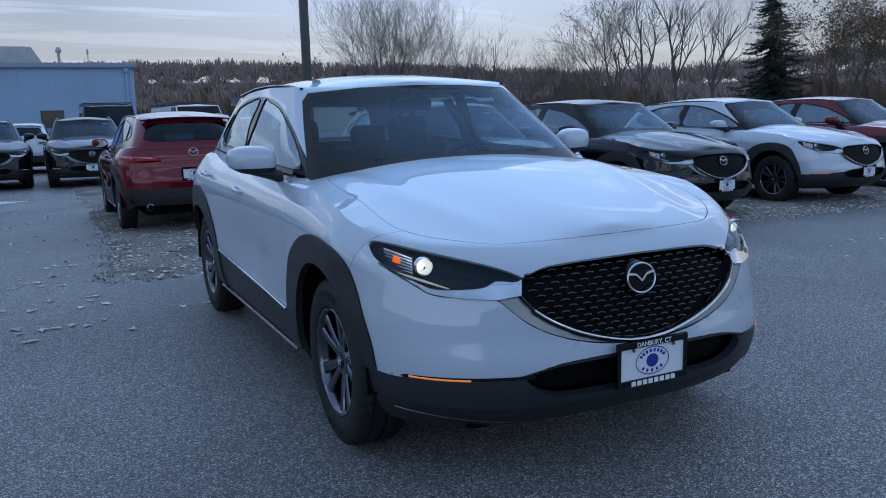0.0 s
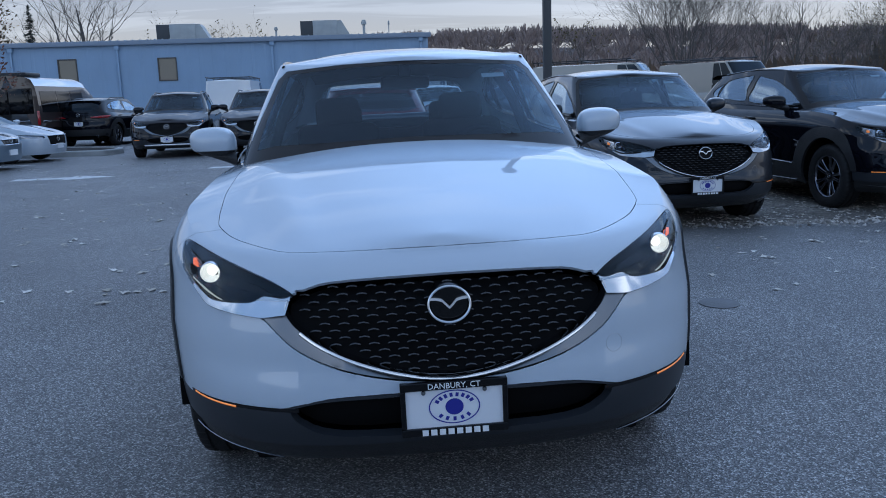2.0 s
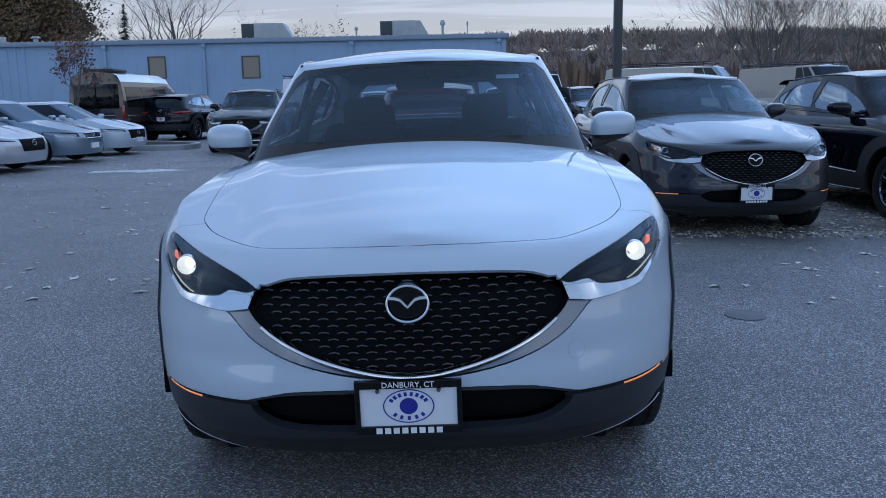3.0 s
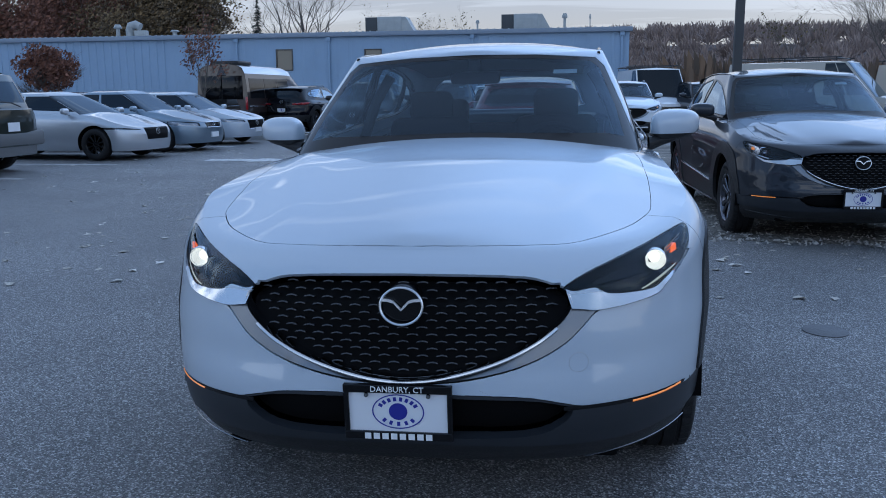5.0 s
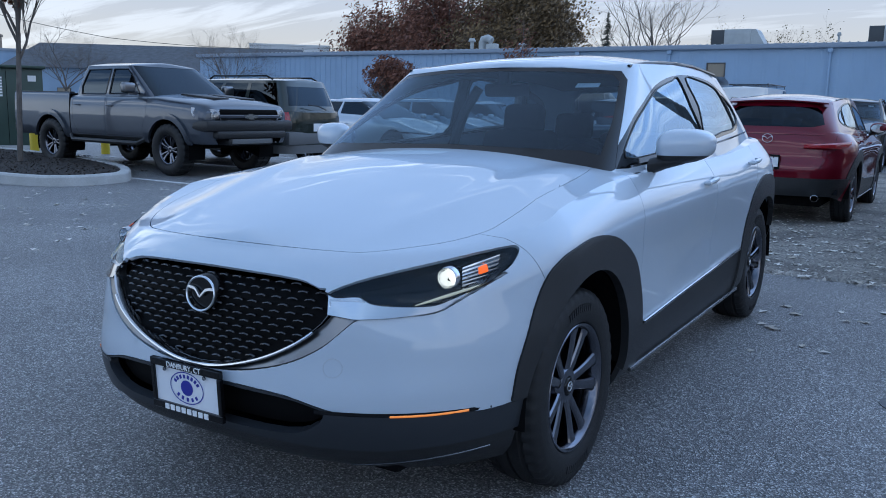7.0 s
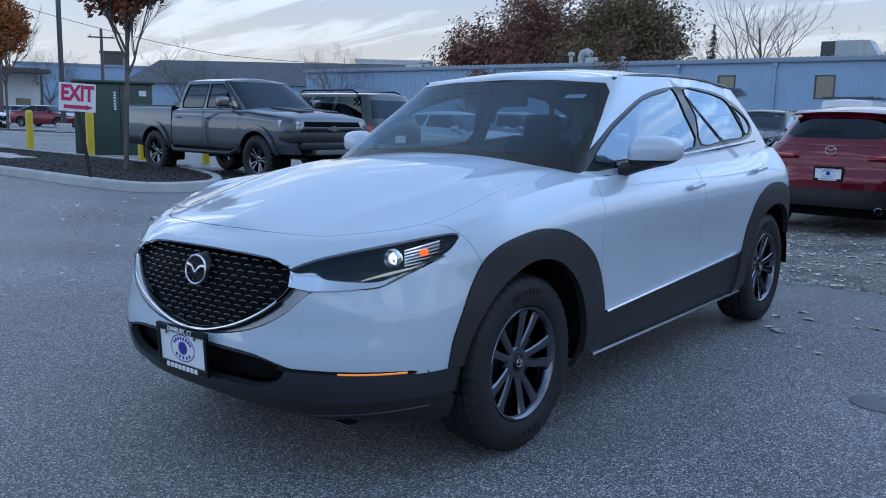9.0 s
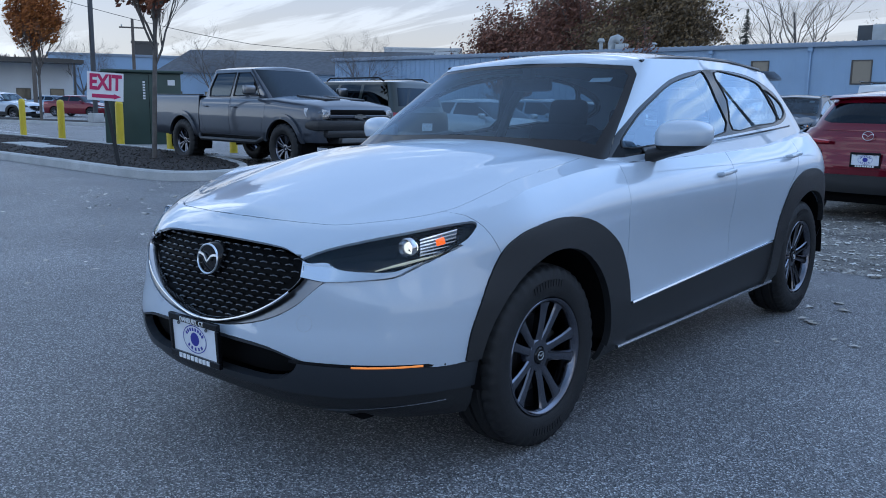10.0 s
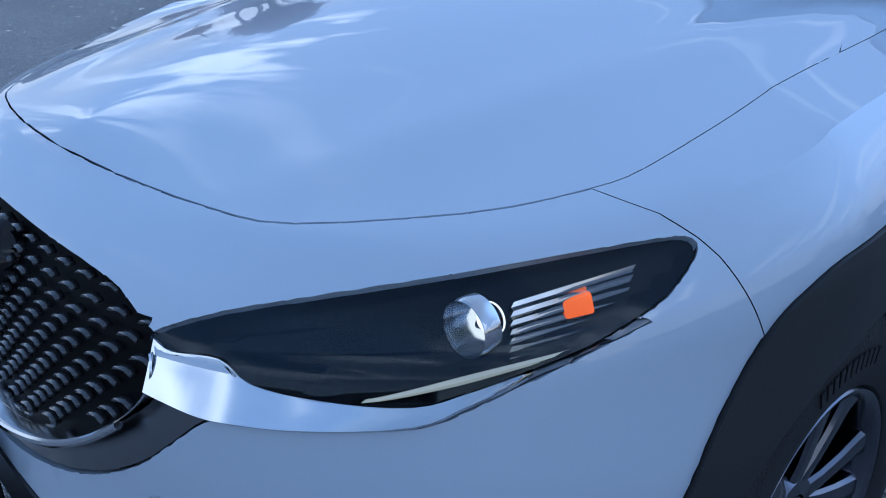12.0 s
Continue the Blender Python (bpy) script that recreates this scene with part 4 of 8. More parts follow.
def headlamp(car, sx, lens, lit):
    """Clear cover with the dark housing, projector, flutes and amber marker behind it."""
    hull = lens.copy()
    lens = panel_edge(lens, 0.0015, 0.0, 0.001)
    lamp = part("headlamp", lens, LENS, car, "clear lens over black housing, projector lit" if lit else "clear lens over black housing")
    lamp.visible_shadow = False
    # dark housing behind the cover, with a wide black top band
    panel_edge(hull, 0.001, 0.0, 0.0)
    for v in hull.verts:
        v.co += Vector((-0.35 * sx, 0.85, 0.0)) * (0.055 if not v.is_boundary else 0.004)
    part("housing", hull, HOUSING, lamp)
    m = Matrix.Translation((sx * 0.700, -0.545, 0.790)) @ Matrix.Diagonal((0.86, 0.86, 0.86, 1))
    bm = bmesh.new()
    lathe(bm, [(0.03, 0.0185), (0.022, 0.0225), (0.010, 0.0285), (-0.010, 0.0330), (-0.018, 0.0345), (-0.013, 0.0375), (0.006, 0.038)], 40, 'y')
    bmesh.ops.transform(bm, matrix=m, verts=bm.verts)
    part("projector_ring", bm, CHROME, lamp)
    bm = bmesh.new()
    lathe(bm, [(0.030, 0.0200), (0.019, 0.0165), (0.0125, 0.0100), (0.0105, 0.0)], 32, 'y')
    bmesh.ops.transform(bm, matrix=m, verts=bm.verts)
    part("projector_lens", bm, LAMPON if lit else LENS, lamp, "lit round projector lens" if lit else "")
    bm = bmesh.new()
    lathe(bm, [(0.006, 0.0375), (-0.012, 0.0340), (-0.022, 0.0240), (-0.028, 0.0120), (-0.030, 0.0)], 32, 'y')
    bmesh.ops.transform(bm, matrix=m, verts=bm.verts)
    part("projector_dome", bm, LENS, lamp, "clear domed projector cover").visible_shadow = False
    # gloss ledge across the housing
    bm = bmesh.new()
    rows = []
    for t in np.linspace(0, 1, 14):
        x = 0.50 + 0.17 * t
        z = 0.748 + 0.012 * t
        y = nose_at(x, z) + 0.020 + 0.03 * t
        rows.append([(sx * x, y + 0.03, z + 0.012 + 0.014 * t), (sx * x, y + 0.004, z + 0.005), (sx * x, y, z), (sx * x, y + 0.006, z - 0.006)])
    sheet(bm, rows)
    bmesh.ops.recalc_face_normals(bm, faces=bm.faces)
    part("lamp_ledge", bm, HOUSING, lamp)
    # fluted bright reflector running outwards
    bm = bmesh.new()
    rows = []
    for i, t in enumerate(np.linspace(0, 1, 7)):
        row = []
        for j in range(29):
            f = j / 28
            wav = 0.004 * (1 - abs(((f * 7) % 1) * 2 - 1))
            x = 0.728 + 0.045 * t + 0.012 * f * t
            y = -0.520 + 0.115 * t - wav
            z = 0.748 + 0.070 * f + (0.010 + 0.016 * f) * t
            row.append((sx * x, y, z))
        rows.append(row)
    sheet(bm, rows)
    part("fluted_reflector", bm, CHROME, lamp)
    bm = bmesh.new()
    box(bm, -0.015, 0.015, 0.000, 0.010, -0.0115, 0.0115, bevel=0.003, m=Matrix.Translation((sx * 0.762, -0.462, 0.806)) @ Matrix.Rotation(sx * radians(50), 4, 'Z') @ Matrix.Rotation(-sx * 0.25, 4, 'Y'))
    part("marker", bm, AMBERON if lit else AMBER, lamp, "glowing amber side marker" if lit else "amber side marker")
    bm = bmesh.new()
    rows = []
    for t in np.linspace(0, 1, 12):
        x = 0.655 + 0.125 * t
        y = -0.648 + 0.19 * t ** 1.35
        z = 0.7245 + 0.045 * t
        h = 0.005 * (1 - 0.6 * abs(2 * t - 1))
        rows.append([(sx * x, y, z - h), (sx * x, y - 0.006, z), (sx * x, y, z + h)])
    sheet(bm, rows)
    part("light_strip", bm, DRL if lit else CHROME, lamp, "lit lower strip" if lit else "")
    return lamp


def crossover(name, label, at, body_paint, lit=False, group="", plate_front=True, plate_rear=True, clad=None, trim=CHROME, near=True):
    """The crossover with all its panels, lamps, glass, wheels and cabin."""
    clad = clad or CLAD
    car = thing(name, label, "car", at, group)
    low, top = lower_shell(), cabin_shell()
    side = lambda c, n: abs(c.x) > 0.55 and abs(n.x) > 0.12 and c.z < 1.02
    front = lambda c, n: c.y < -0.16 and n.y < 0.05 and n.z < 0.93
    # wheel openings and their cladding
    for cy in (0.012, WB):
        cut_out(low, ring(cy, 0.338, ARCH_R), 'x', lambda c, n: abs(c.x) > 0.5).free()
    for poly, nm in ((ARCH_F, "front"), (ARCH_B, "rear")):
        for h in halves(cut_out(low, rounded(poly[1:-1], 4, False) + [poly[-1], poly[0]], 'x', lambda c, n: abs(c.x) > 0.5 and (nm == "rear" or abs(c.y) < 0.62))):
            # the flare stands proud and its lip folds into the opening
            part("wheel_arch_trim", panel_edge(h, 0.001, 0.03, -0.007), clad, car, "black plastic arch flare")
    for h in halves(cut_out(low, [(0.36, 0.15), (WB - 0.36, 0.15), (WB - 0.36, 0.511), (WB - 0.50, 0.504), (1.55, 0.472), (0.50, 0.433), (0.36, 0.428)], 'x', lambda c, n: side(c, n) or (abs(c.x) > 0.6 and c.z < 0.36))):
        part("sill_trim", panel_edge(h, 0.001, 0.02, 0.004), clad, car, "black plastic sill panel")
    for sx in (1, -1):
        bm = bmesh.new()
        tube(bm, [(sx * 0.897, 0.565, 0.440), (sx * 0.893, 1.0, 0.456), (sx * 0.893, 1.55, 0.477), (sx * 0.898, 2.10, 0.503)], 0.0065, 8)
        part("sill_moulding", bm, trim, car, "thin bright moulding")
        bm = bmesh.new()
        tube(bm, [(sx * 0.868, 0.500, 0.262), (sx * 0.866, 1.3, 0.260), (sx * 0.868, 2.20, 0.262)], 0.008, 8)
        part("sill_edge", bm, RIMBRIGHT, car, "bright strip under the sill")
    # lamps, grille, bright wing
    lamps = []
    for sx, poly in ((1, LAMP), (-1, flip(LAMP))):
        lamps.append((sx, cut_out(low, rounded(poly, 3), 'y', lambda c, n: front(c, n) and c.x * sx > 0.3)))
    grille = cut_out(low, mirror_poly(rounded(GRILLE, 2, False)), 'y', front)
    wing = cut_out(low, mirror_poly(rounded(WING, 3, False)), 'y', front)
    # sort the strip above the grille back to the bumper
    for sx, lens in lamps:
        headlamp(car, sx, lens, lit)
    keep_top = cut_out(wing, [(-0.9, 0.735), (-0.43, 0.735), (-0.43, 0.7655), (0.43, 0.7655), (0.43, 0.735), (0.9, 0.735), (0.9, 0.9), (-0.9, 0.9)], 'y', lambda c, n: abs(c.x) < 0.7)
    # bevel the wing so that it falls away towards grille and lamp
    inner = [np.array(mirror_poly(GRILLE)), np.array(LAMP), np.array(flip(LAMP))]
    outer = np.array(mirror_poly(WING))
    edge_line = [(0.43, 0.705), (0.465, 0.704), (0.49, 0.700), (0.53, 0.694), (0.575, 0.690), (0.60, 0.655), (0.752, 0.655), (0.752, 0.95), (0.43, 0.95)]
    for sx in (1, -1):
        blade = cut_out(wing, edge_line if sx > 0 else flip(edge_line)[::-1], 'y', lambda c, n: c.x * sx > 0.3)
        blade.free()
        bm = bmesh.new()
        up = rounded([(0.444, 0.750), (0.47, 0.743), (0.523, 0.747), (0.56, 0.729), (0.62, 0.722), (0.69, 0.7205), (0.722, 0.734), (0.745, 0.747), (0.758, 0.7545)], 4, False)
        dn = rounded([(0.461, 0.702), (0.488, 0.698), (0.530, 0.692), (0.57, 0.693), (0.62, 0.696), (0.70, 0.706), (0.728, 0.724), (0.750, 0.741), (0.760, 0.752)], 4, False)
        rows = []
        for (x1, z1), (x0, z0) in zip(up, dn):
            ya, yb = nose_at(x1, z1) + 0.004, nose_at(x0, z0) - 0.010
            rows.append([(sx * x0, yb + 0.022, z0 - 0.002), (sx * x0, yb + 0.003, z0 - 0.002), (sx * x0, yb, z0 + 0.001)]
                        + [(sx * (x0 + (x1 - x0) * f), yb + (ya - yb) * f, z0 + (z1 - z0) * f) for f in (0.33, 0.66)]
                        + [(sx * x1, ya, z1), (sx * x1, ya + 0.016, z1 - 0.006)])
        sheet(bm, rows)
        bmesh.ops.recalc_face_normals(bm, faces=bm.faces)
        part("wing_blade", bm, CHROME if trim is CHROME else GLOSS, car, "bright chrome blade under the headlamp")
    for v_ in wing.verts:
        q = np.array((v_.co.x, v_.co.z))
        di, do = min(rim_distance(q, p_) for p_ in inner), rim_distance(q, outer)
        v_.co.y += 0.006 + 0.014 * do / (do + di + 1e-5)
    back = grille.copy()
    part("grille_surround", panel_edge(wing, 0.0015, 0.024, -0.003), SATIN if trim is CHROME else GLOSS, car, "dark satin frame round the grille")
    panel_edge(back, -0.004, 0.0, 0.042)
    rim_ = bmesh.new()
    rp = [p for p in rounded(GRILLE, 4, False) if p[1] < 0.745 and p[0] < 0.48]
    rp = rp[1:] if rp[0][0] < 0.1 else rp
    rp = rp + [(-x, z) for x, z in rp[::-1][1:]]
    sheet(rim_, [[(x * k, nose_at(x, z) + d, z + (0.655 - z) * (1 - k)) for x, z in rp] for d, k in ((-0.003, 1.004), (-0.0050, 1.0), (-0.002, 0.996), (0.05, 0.990))])
    bmesh.ops.recalc_face_normals(rim_, faces=rim_.faces)
    part("grille_rim", rim_, CHROME if trim is CHROME else GLOSS, car, "bright inner rim of the grille opening")
    low_line = [p for p in rp if p[1] < 0.66]
    bm = bmesh.new()
    tube(bm, [(x, nose_at(x, z) - 0.005, z - 0.006) for x, z in low_line], 0.0055, 8)
    part("grille_moulding", bm, CHROME, car, "thin bright line under the grille")
    gr = part("grille", back, GRILLEBACK, car, "black grille with small staggered fins")
    fin = bmesh.new()
    slab(fin, [(-0.017, -0.002), (0.0, 0.0005), (0.017, -0.002), (0.013, 0.002), (0.0, 0.0042), (-0.013, 0.002)], lambda p, d: (p[0], -0.006 + d - 30 * p[0] ** 2 * 0.25, p[1]), 0.012)
    bmesh.ops.recalc_face_normals(fin, faces=fin.faces)
    fin = finish("grille_fin", fin, GRILLEFIN)
    gpts = np.array(mirror_poly(GRILLE)) * (0.955, 1.0)
    fins = bmesh.new()
    for r in range(14):
        z = 0.530 + r * 0.0198
        for c in range(-9, 10):
            x = (c + 0.5 * (r % 2)) * 0.054
            if within((x * 1.03, z, 0), gpts, 0, 1) and within((x * 1.03, z + 0.008, 0), gpts, 0, 1):
                y = nose_at(x, z)
                m_fin = Matrix.Translation((x, y + 0.035, z)) @ Matrix.Rotation((nose_at(x + 0.01, z) - nose_at(x - 0.01, z)) / 0.02, 4, 'Z')
                if near:
                    o = new("grille_fin", fin)
                    o.parent = gr
                    o.matrix_local = m_fin
                else:
                    box(fins, -0.016, 0.016, -0.006, 0.006, -0.002, 0.004, m=m_fin)
    if near:
        fins.free()
    else:
        part("grille_mesh", fins, GRILLEFIN, gr)
    bm = bmesh.new()
    ey = nose_at(0, 0.71)
    badge(bm, 0.062, lambda p, d: (p[0], ey + 0.006 + d + 0.16 * p[1], 0.712 + p[1]))
    part("badge", bm, BADGEM, car, "chrome oval badge with a wing-shaped mark")
    bm = bmesh.new()
    lathe(bm, [(0.0, 0.0005), (0.0, 0.052), (0.006, 0.056), (0.05, 0.058)], 36, 'y')
    bmesh.ops.transform(bm, matrix=Matrix.Translation((0, ey + 0.018, 0.712)), verts=bm.verts)
    part("badge_base", bm, GLOSS, car, "gloss black disc behind the badge")
    # lower bumper with its intake
    lip_half = rounded(LIP_TOP, 3, False)
    lip_all = [(-x, z) for x, z in lip_half[::-1]][:-1] + lip_half + [(0.93, 0.15), (-0.93, 0.15)]
    intake = cut_out(low, mirror_poly(rounded(INTAKE, 3, False)), 'y', lambda c, n: c.y < -0.5)
    lip = cut_out(low, lip_all, 'y', lambda c, n: c.y < -0.30 and c.z < 0.5)
    val = cut_out(lip, [(-0.95, 0.1), (0.95, 0.1), (0.95, 0.335), (0.80, 0.325), (0.60, 0.316), (0.4, 0.318), (0.0, 0.322), (-0.4, 0.318), (-0.6, 0.316), (-0.80, 0.325), (-0.95, 0.335)], 'y', lambda c, n: True)
    part("bumper_lip", panel_edge(lip, 0.001, 0.03, 0.0), LIP, car, "dark grey lower bumper")
    part("valance", panel_edge(val, 0.0, 0.02, 0.012), CLAD, car, "black plastic valance")
    part("intake", panel_edge(intake, 0.0, 0.0, 0.05), GRILLEBACK, car, "black lower intake")
    for sx in (1, -1):
        bm = bmesh.new()
        rows = []
        for t in np.linspace(0, 1, 10):
            x = 0.630 + 0.150 * t
            z = 0.426 - 0.004 * t
            y = nose_at(x, z)
            rows.append([(sx * x, y - 0.001, z - 0.0042), (sx * x, y - 0.006, z), (sx * x, y - 0.001, z + 0.0042)])
        sheet(bm, rows)
        bmesh.ops.recalc_face_normals(bm, faces=bm.faces)
        part("turn_signal", bm, AMBER, car, "thin amber strip in the bumper")
        bm = bmesh.new()
        rows = []
        for t in np.linspace(0, 1, 14):
            x = 0.44 + 0.375 * t
            z = 0.433 - 0.012 * t ** 2
            y = nose_at(x, z)
            rows.append([(sx * x, y - 0.002, z - 0.006), (sx * x, y - 0.003, z), (sx * x, y - 0.002, z + 0.005)])
        sheet(bm, rows)
        bmesh.ops.recalc_face_normals(bm, faces=bm.faces)
        part("signal_strip", bm, GLOSS, car)
        # highlight on the lip's lower edge, built as a thin bright tube
        bm = bmesh.new()
        tube(bm, [(sx * x, nose_at(x, 0.262 + 0.10 * (x - 0.5)) - 0.002, 0.262 + 0.10 * (x - 0.5)) for x in np.linspace(0.50, 0.80, 12)], 0.002, 6)
        part("lip_edge", bm, DARKCHROME, car, "thin bright tube standing in for the highlight on the lower lip")
    if plate_front:
        plate(car, Matrix.Translation((-0.005, nose_at(0, 0.42) - 0.016, 0.432)) @ Matrix.Rotation(radians(2), 4, 'X') @ Matrix.Diagonal((0.95, 1, 0.97, 1)))
    bm = bmesh.new()
    ring_ = []
    for k in range(29):
        x, z = 0.480 + 0.026 * math.cos(k * math.tau / 28), 0.555 + 0.026 * math.sin(k * math.tau / 28)
        ring_.append((x, nose_at(x, z) - 0.0005, z))
    tube(bm, ring_, 0.0007, 5, cap=False)
    part("tow_cover_joint", bm, SILVER, car)
    # hood, bumper cover, doors
    half = rounded(HOOD, 3, False)
    hood = cut_out(low, half + [(-x, y) for x, y in half[::-1] if abs(x) > 1e-6], 'z', lambda c, n: n.z > 0.35 and c.z > 0.80 and c.y < 0.75)
    part("hood", panel_edge(hood, 0.002, 0.02), body_paint, car)
    tail = cut_out(low, [(3.9, 0.1), (3.9, 0.545), (3.06, 0.545), (3.12, 0.1)], 'x', lambda c, n: c.y > 2.9)
    part("rear_bumper", panel_edge(tail, 0.001, 0.02, -0.004), clad, car, "black plastic lower rear bumper")
    gate = cut_out(low, mirror_poly([(0, 1.2), (0.70, 1.2), (0.70, 0.86), (0.60, 0.74), (0.55, 0.60), (0, 0.60)]), 'y', lambda c, n: c.y > 3.0 and n.y > 0.1)
    part("tailgate", panel_edge(gate, 0.002, 0.015), body_paint, car)
    nose = cut_out(low, [(-1.2, 0.1), (-1.2, 1.1), (-0.39, 1.1), (-0.370, 0.903), (-0.335, 0.862), (-0.325, 0.845), (-0.285, 0.75), (-0.24, 0.6), (-0.24, 0.1)], 'x', lambda c, n: c.y < -0.1)
    me_tmp = bpy.data.meshes.new("strip")
    keep_top.to_mesh(me_tmp)
    keep_top.free()
    nose.from_mesh(me_tmp)
    bpy.data.meshes.remove(me_tmp)
    bmesh.ops.remove_doubles(nose, verts=nose.verts, dist=0.0003)
    part("front_bumper", panel_edge(nose, 0.0015, 0.012), body_paint, car)
    doors = ([(0.62, 1.10), (0.545, 0.93), (0.520, 0.80), (0.528, 0.60), (0.56, 0.434), (1.548, 0.472), (1.562, 0.70), (1.60, 0.93), (1.66, 1.10)],
             [(1.66, 1.10), (1.60, 0.93), (1.562, 0.70), (1.548, 0.472), (2.15, 0.502), (2.19, 0.60), (2.25, 0.70), (2.34, 0.80), (2.47, 0.90), (2.56, 0.98), (2.60, 1.10)])
    for poly, hy, hz in ((doors[0], 1.475, 0.915), (doors[1], 2.40, 0.955)):
        for h in halves(cut_out(low, poly, 'x', lambda c, n: abs(c.x) > 0.6)):
            sx = 1 if next(iter(h.verts)).co.x > 0 else -1
            d = part("door", panel_edge(h, 0.002, 0.02), body_paint, car)
            door_handle(d, sx, hy, hz, 0.868 - 0.06 * max(0, hz - 0.90), body_paint)
    part("body", panel_edge(low, 0.0, 0.0), body_paint, car)
    # glasshouse
    screen = cut_out(top, mirror_poly(SCREEN[::-1]), 'y', lambda c, n: n.y < -0.25 and c.y < 1.25)
    clear = cut_out(screen, mirror_poly(SCREEN_CLEAR[::-1]), 'y', lambda c, n: True)
    part("screen_border", panel_edge(screen, 0.001, 0.0, 0.002), GLOSS, car, "black printed border of the windscreen")
    screen = clear
    part("windscreen", panel_edge(screen, 0.0, 0.0, 0.002), GLASS, car, "tinted windscreen").visible_shadow = False
    dlo = cut_out(top, rounded(DLO, 3), 'x', lambda c, n: abs(n.x) > 0.35)
    for k, poly in enumerate(PANES):
        for h in halves(cut_out(dlo, rounded(poly, 3), 'x', lambda c, n: True)):
            part("window_seal", bead(h, 0.004), CLAD, car)
            part("side_window", panel_edge(h, 0.0, 0.0, 0.003), SIDEGLASS if k < 3 else PRIVACY, car, "tinted side window").visible_shadow = False
    for h in halves(dlo):
        part("window_frame", panel_edge(h, 0.0, 0.012, 0.001), GLOSS, car, "gloss black window frames and pillars")
    rear = cut_out(top, mirror_poly(REAR_GLASS[::-1]), 'y', lambda c, n: n.y > 0.25 and c.y > 2.6)
    part("rear_window", panel_edge(rear, 0.0, 0.0, 0.002), REARGLASS if lit else PRIVACY, car, "dark rear window").visible_shadow = False
    part("roof", panel_edge(top, 0.0, 0.008), body_paint, car)
    for sx in (1, -1):
        bm = bmesh.new()
        tube(bm, [(sx * 0.585, 1.14, 1.434), (sx * 0.595, 1.3, 1.453), (sx * 0.598, 1.5, 1.465), (sx * 0.598, 1.8, 1.470), (sx * 0.595, 2.1, 1.466), (sx * 0.575, 2.6, 1.438)], 0.009, 6)
        part("roof_moulding", bm, GLOSS, car)
        door_mirror(car, sx, body_paint)
        bm = bmesh.new()
        rows = [[(sx * (CABIN_W(y) - 0.004 + 0.018), y, 1.030 + 0.0425 * (y - 0.66) / 1.0 + dz) for dz in (-0.008, 0.002)] for y in np.linspace(0.68, 2.62, 20)]
        sheet(bm, rows)
        bmesh.ops.recalc_face_normals(bm, faces=bm.faces)
        part("belt_moulding", bm, trim, car, "thin bright belt moulding")
        # tail lamp
        bm = bmesh.new()
        rows = []
        for t in np.linspace(0, 1, 14):
            x = 0.40 + 0.44 * t
            y = 3.40 - 0.05 * t - 0.36 * t ** 4
            h = 0.020 + 0.020 * t
            rows.append([(sx * x, y + 0.02, 0.905 + 0.02 * t - h), (sx * x, y + 0.045, 0.905 + 0.02 * t - h * 0.5), (sx * x, y + 0.045, 0.905 + 0.02 * t + h * 0.5), (sx * x, y + 0.02, 0.905 + 0.02 * t + h)])
        sheet(bm, rows)
        bmesh.ops.recalc_face_normals(bm, faces=bm.faces)
        part("tail_lamp", bm, TAILRED, car, "dark red tail lamp")
        bm = bmesh.new()
        lathe(bm, [(3.30, 0.038), (3.455, 0.040), (3.458, 0.036), (3.40, 0.034)], 24, 'y')
        bmesh.ops.transform(bm, matrix=Matrix.Translation((sx * 0.56, 0, 0.33)), verts=bm.verts)
        part("exhaust_tip", bm, CHROME, car)
    bm = bmesh.new()
    badge(bm, 0.06, lambda p, d: (-p[0], 3.425 - d * 0 + 0.01 - d, 0.985 + p[1]))
    part("rear_badge", bm, BADGEM, car)
    bm = bmesh.new()
    rows = [[(x, 2.90, 1.452 - 0.05 * x * x), (x, 3.03 - 0.1 * x * x, 1.438 - 0.08 * x * x), (x, 3.09 - 0.16 * x * x, 1.426 - 0.10 * x * x), (x, 3.085 - 0.16 * x * x, 1.412 - 0.10 * x * x), (x, 2.96, 1.38)] for x in np.linspace(-0.56, 0.56, 17)]
    sheet(bm, rows)
    bmesh.ops.recalc_face_normals(bm, faces=bm.faces)
    part("spoiler", bm, body_paint, car)
    if plate_rear:
        plate(car, Matrix.Translation((0, 3.448, 0.72)) @ Matrix.Rotation(math.pi, 4, 'Z'), words=False)
    # underside and cabin
    part("underbody", boxes((-0.60, 0.60, -0.66, 3.25, 0.215, 0.34), (-0.82, 0.82, 0.45, 2.2, 0.235, 0.32), bevel=0.02), DARK, car)
    for sx in (1, -1):
        for cy in (0.012, WB):
            bm = bmesh.new()
            rows = [[(sx * x, cy + r * math.cos(a), 0.338 + r * math.sin(a)) for a in np.linspace(-0.06, math.pi + 0.06, 30)] for x, r in ((0.868, ARCH_R + 0.006), (0.60, ARCH_R + 0.006), (0.58, 0.25), (0.58, 0.02))]
            sheet(bm, rows)
            part("wheel_well", bm, DARK, car)
    meshes = CAR_MESHES
    for sx in (1, -1):
        for wy in (0, WB):
            wheel(car, sx, wy, meshes, "black tyre on dark ten-spoke alloy wheel")
    part("cabin_floor", boxes((-0.76, 0.76, 0.45, 3.2, 0.36, 0.42)), TRIMBLK, car)
    bm = bmesh.new()
    rows = []
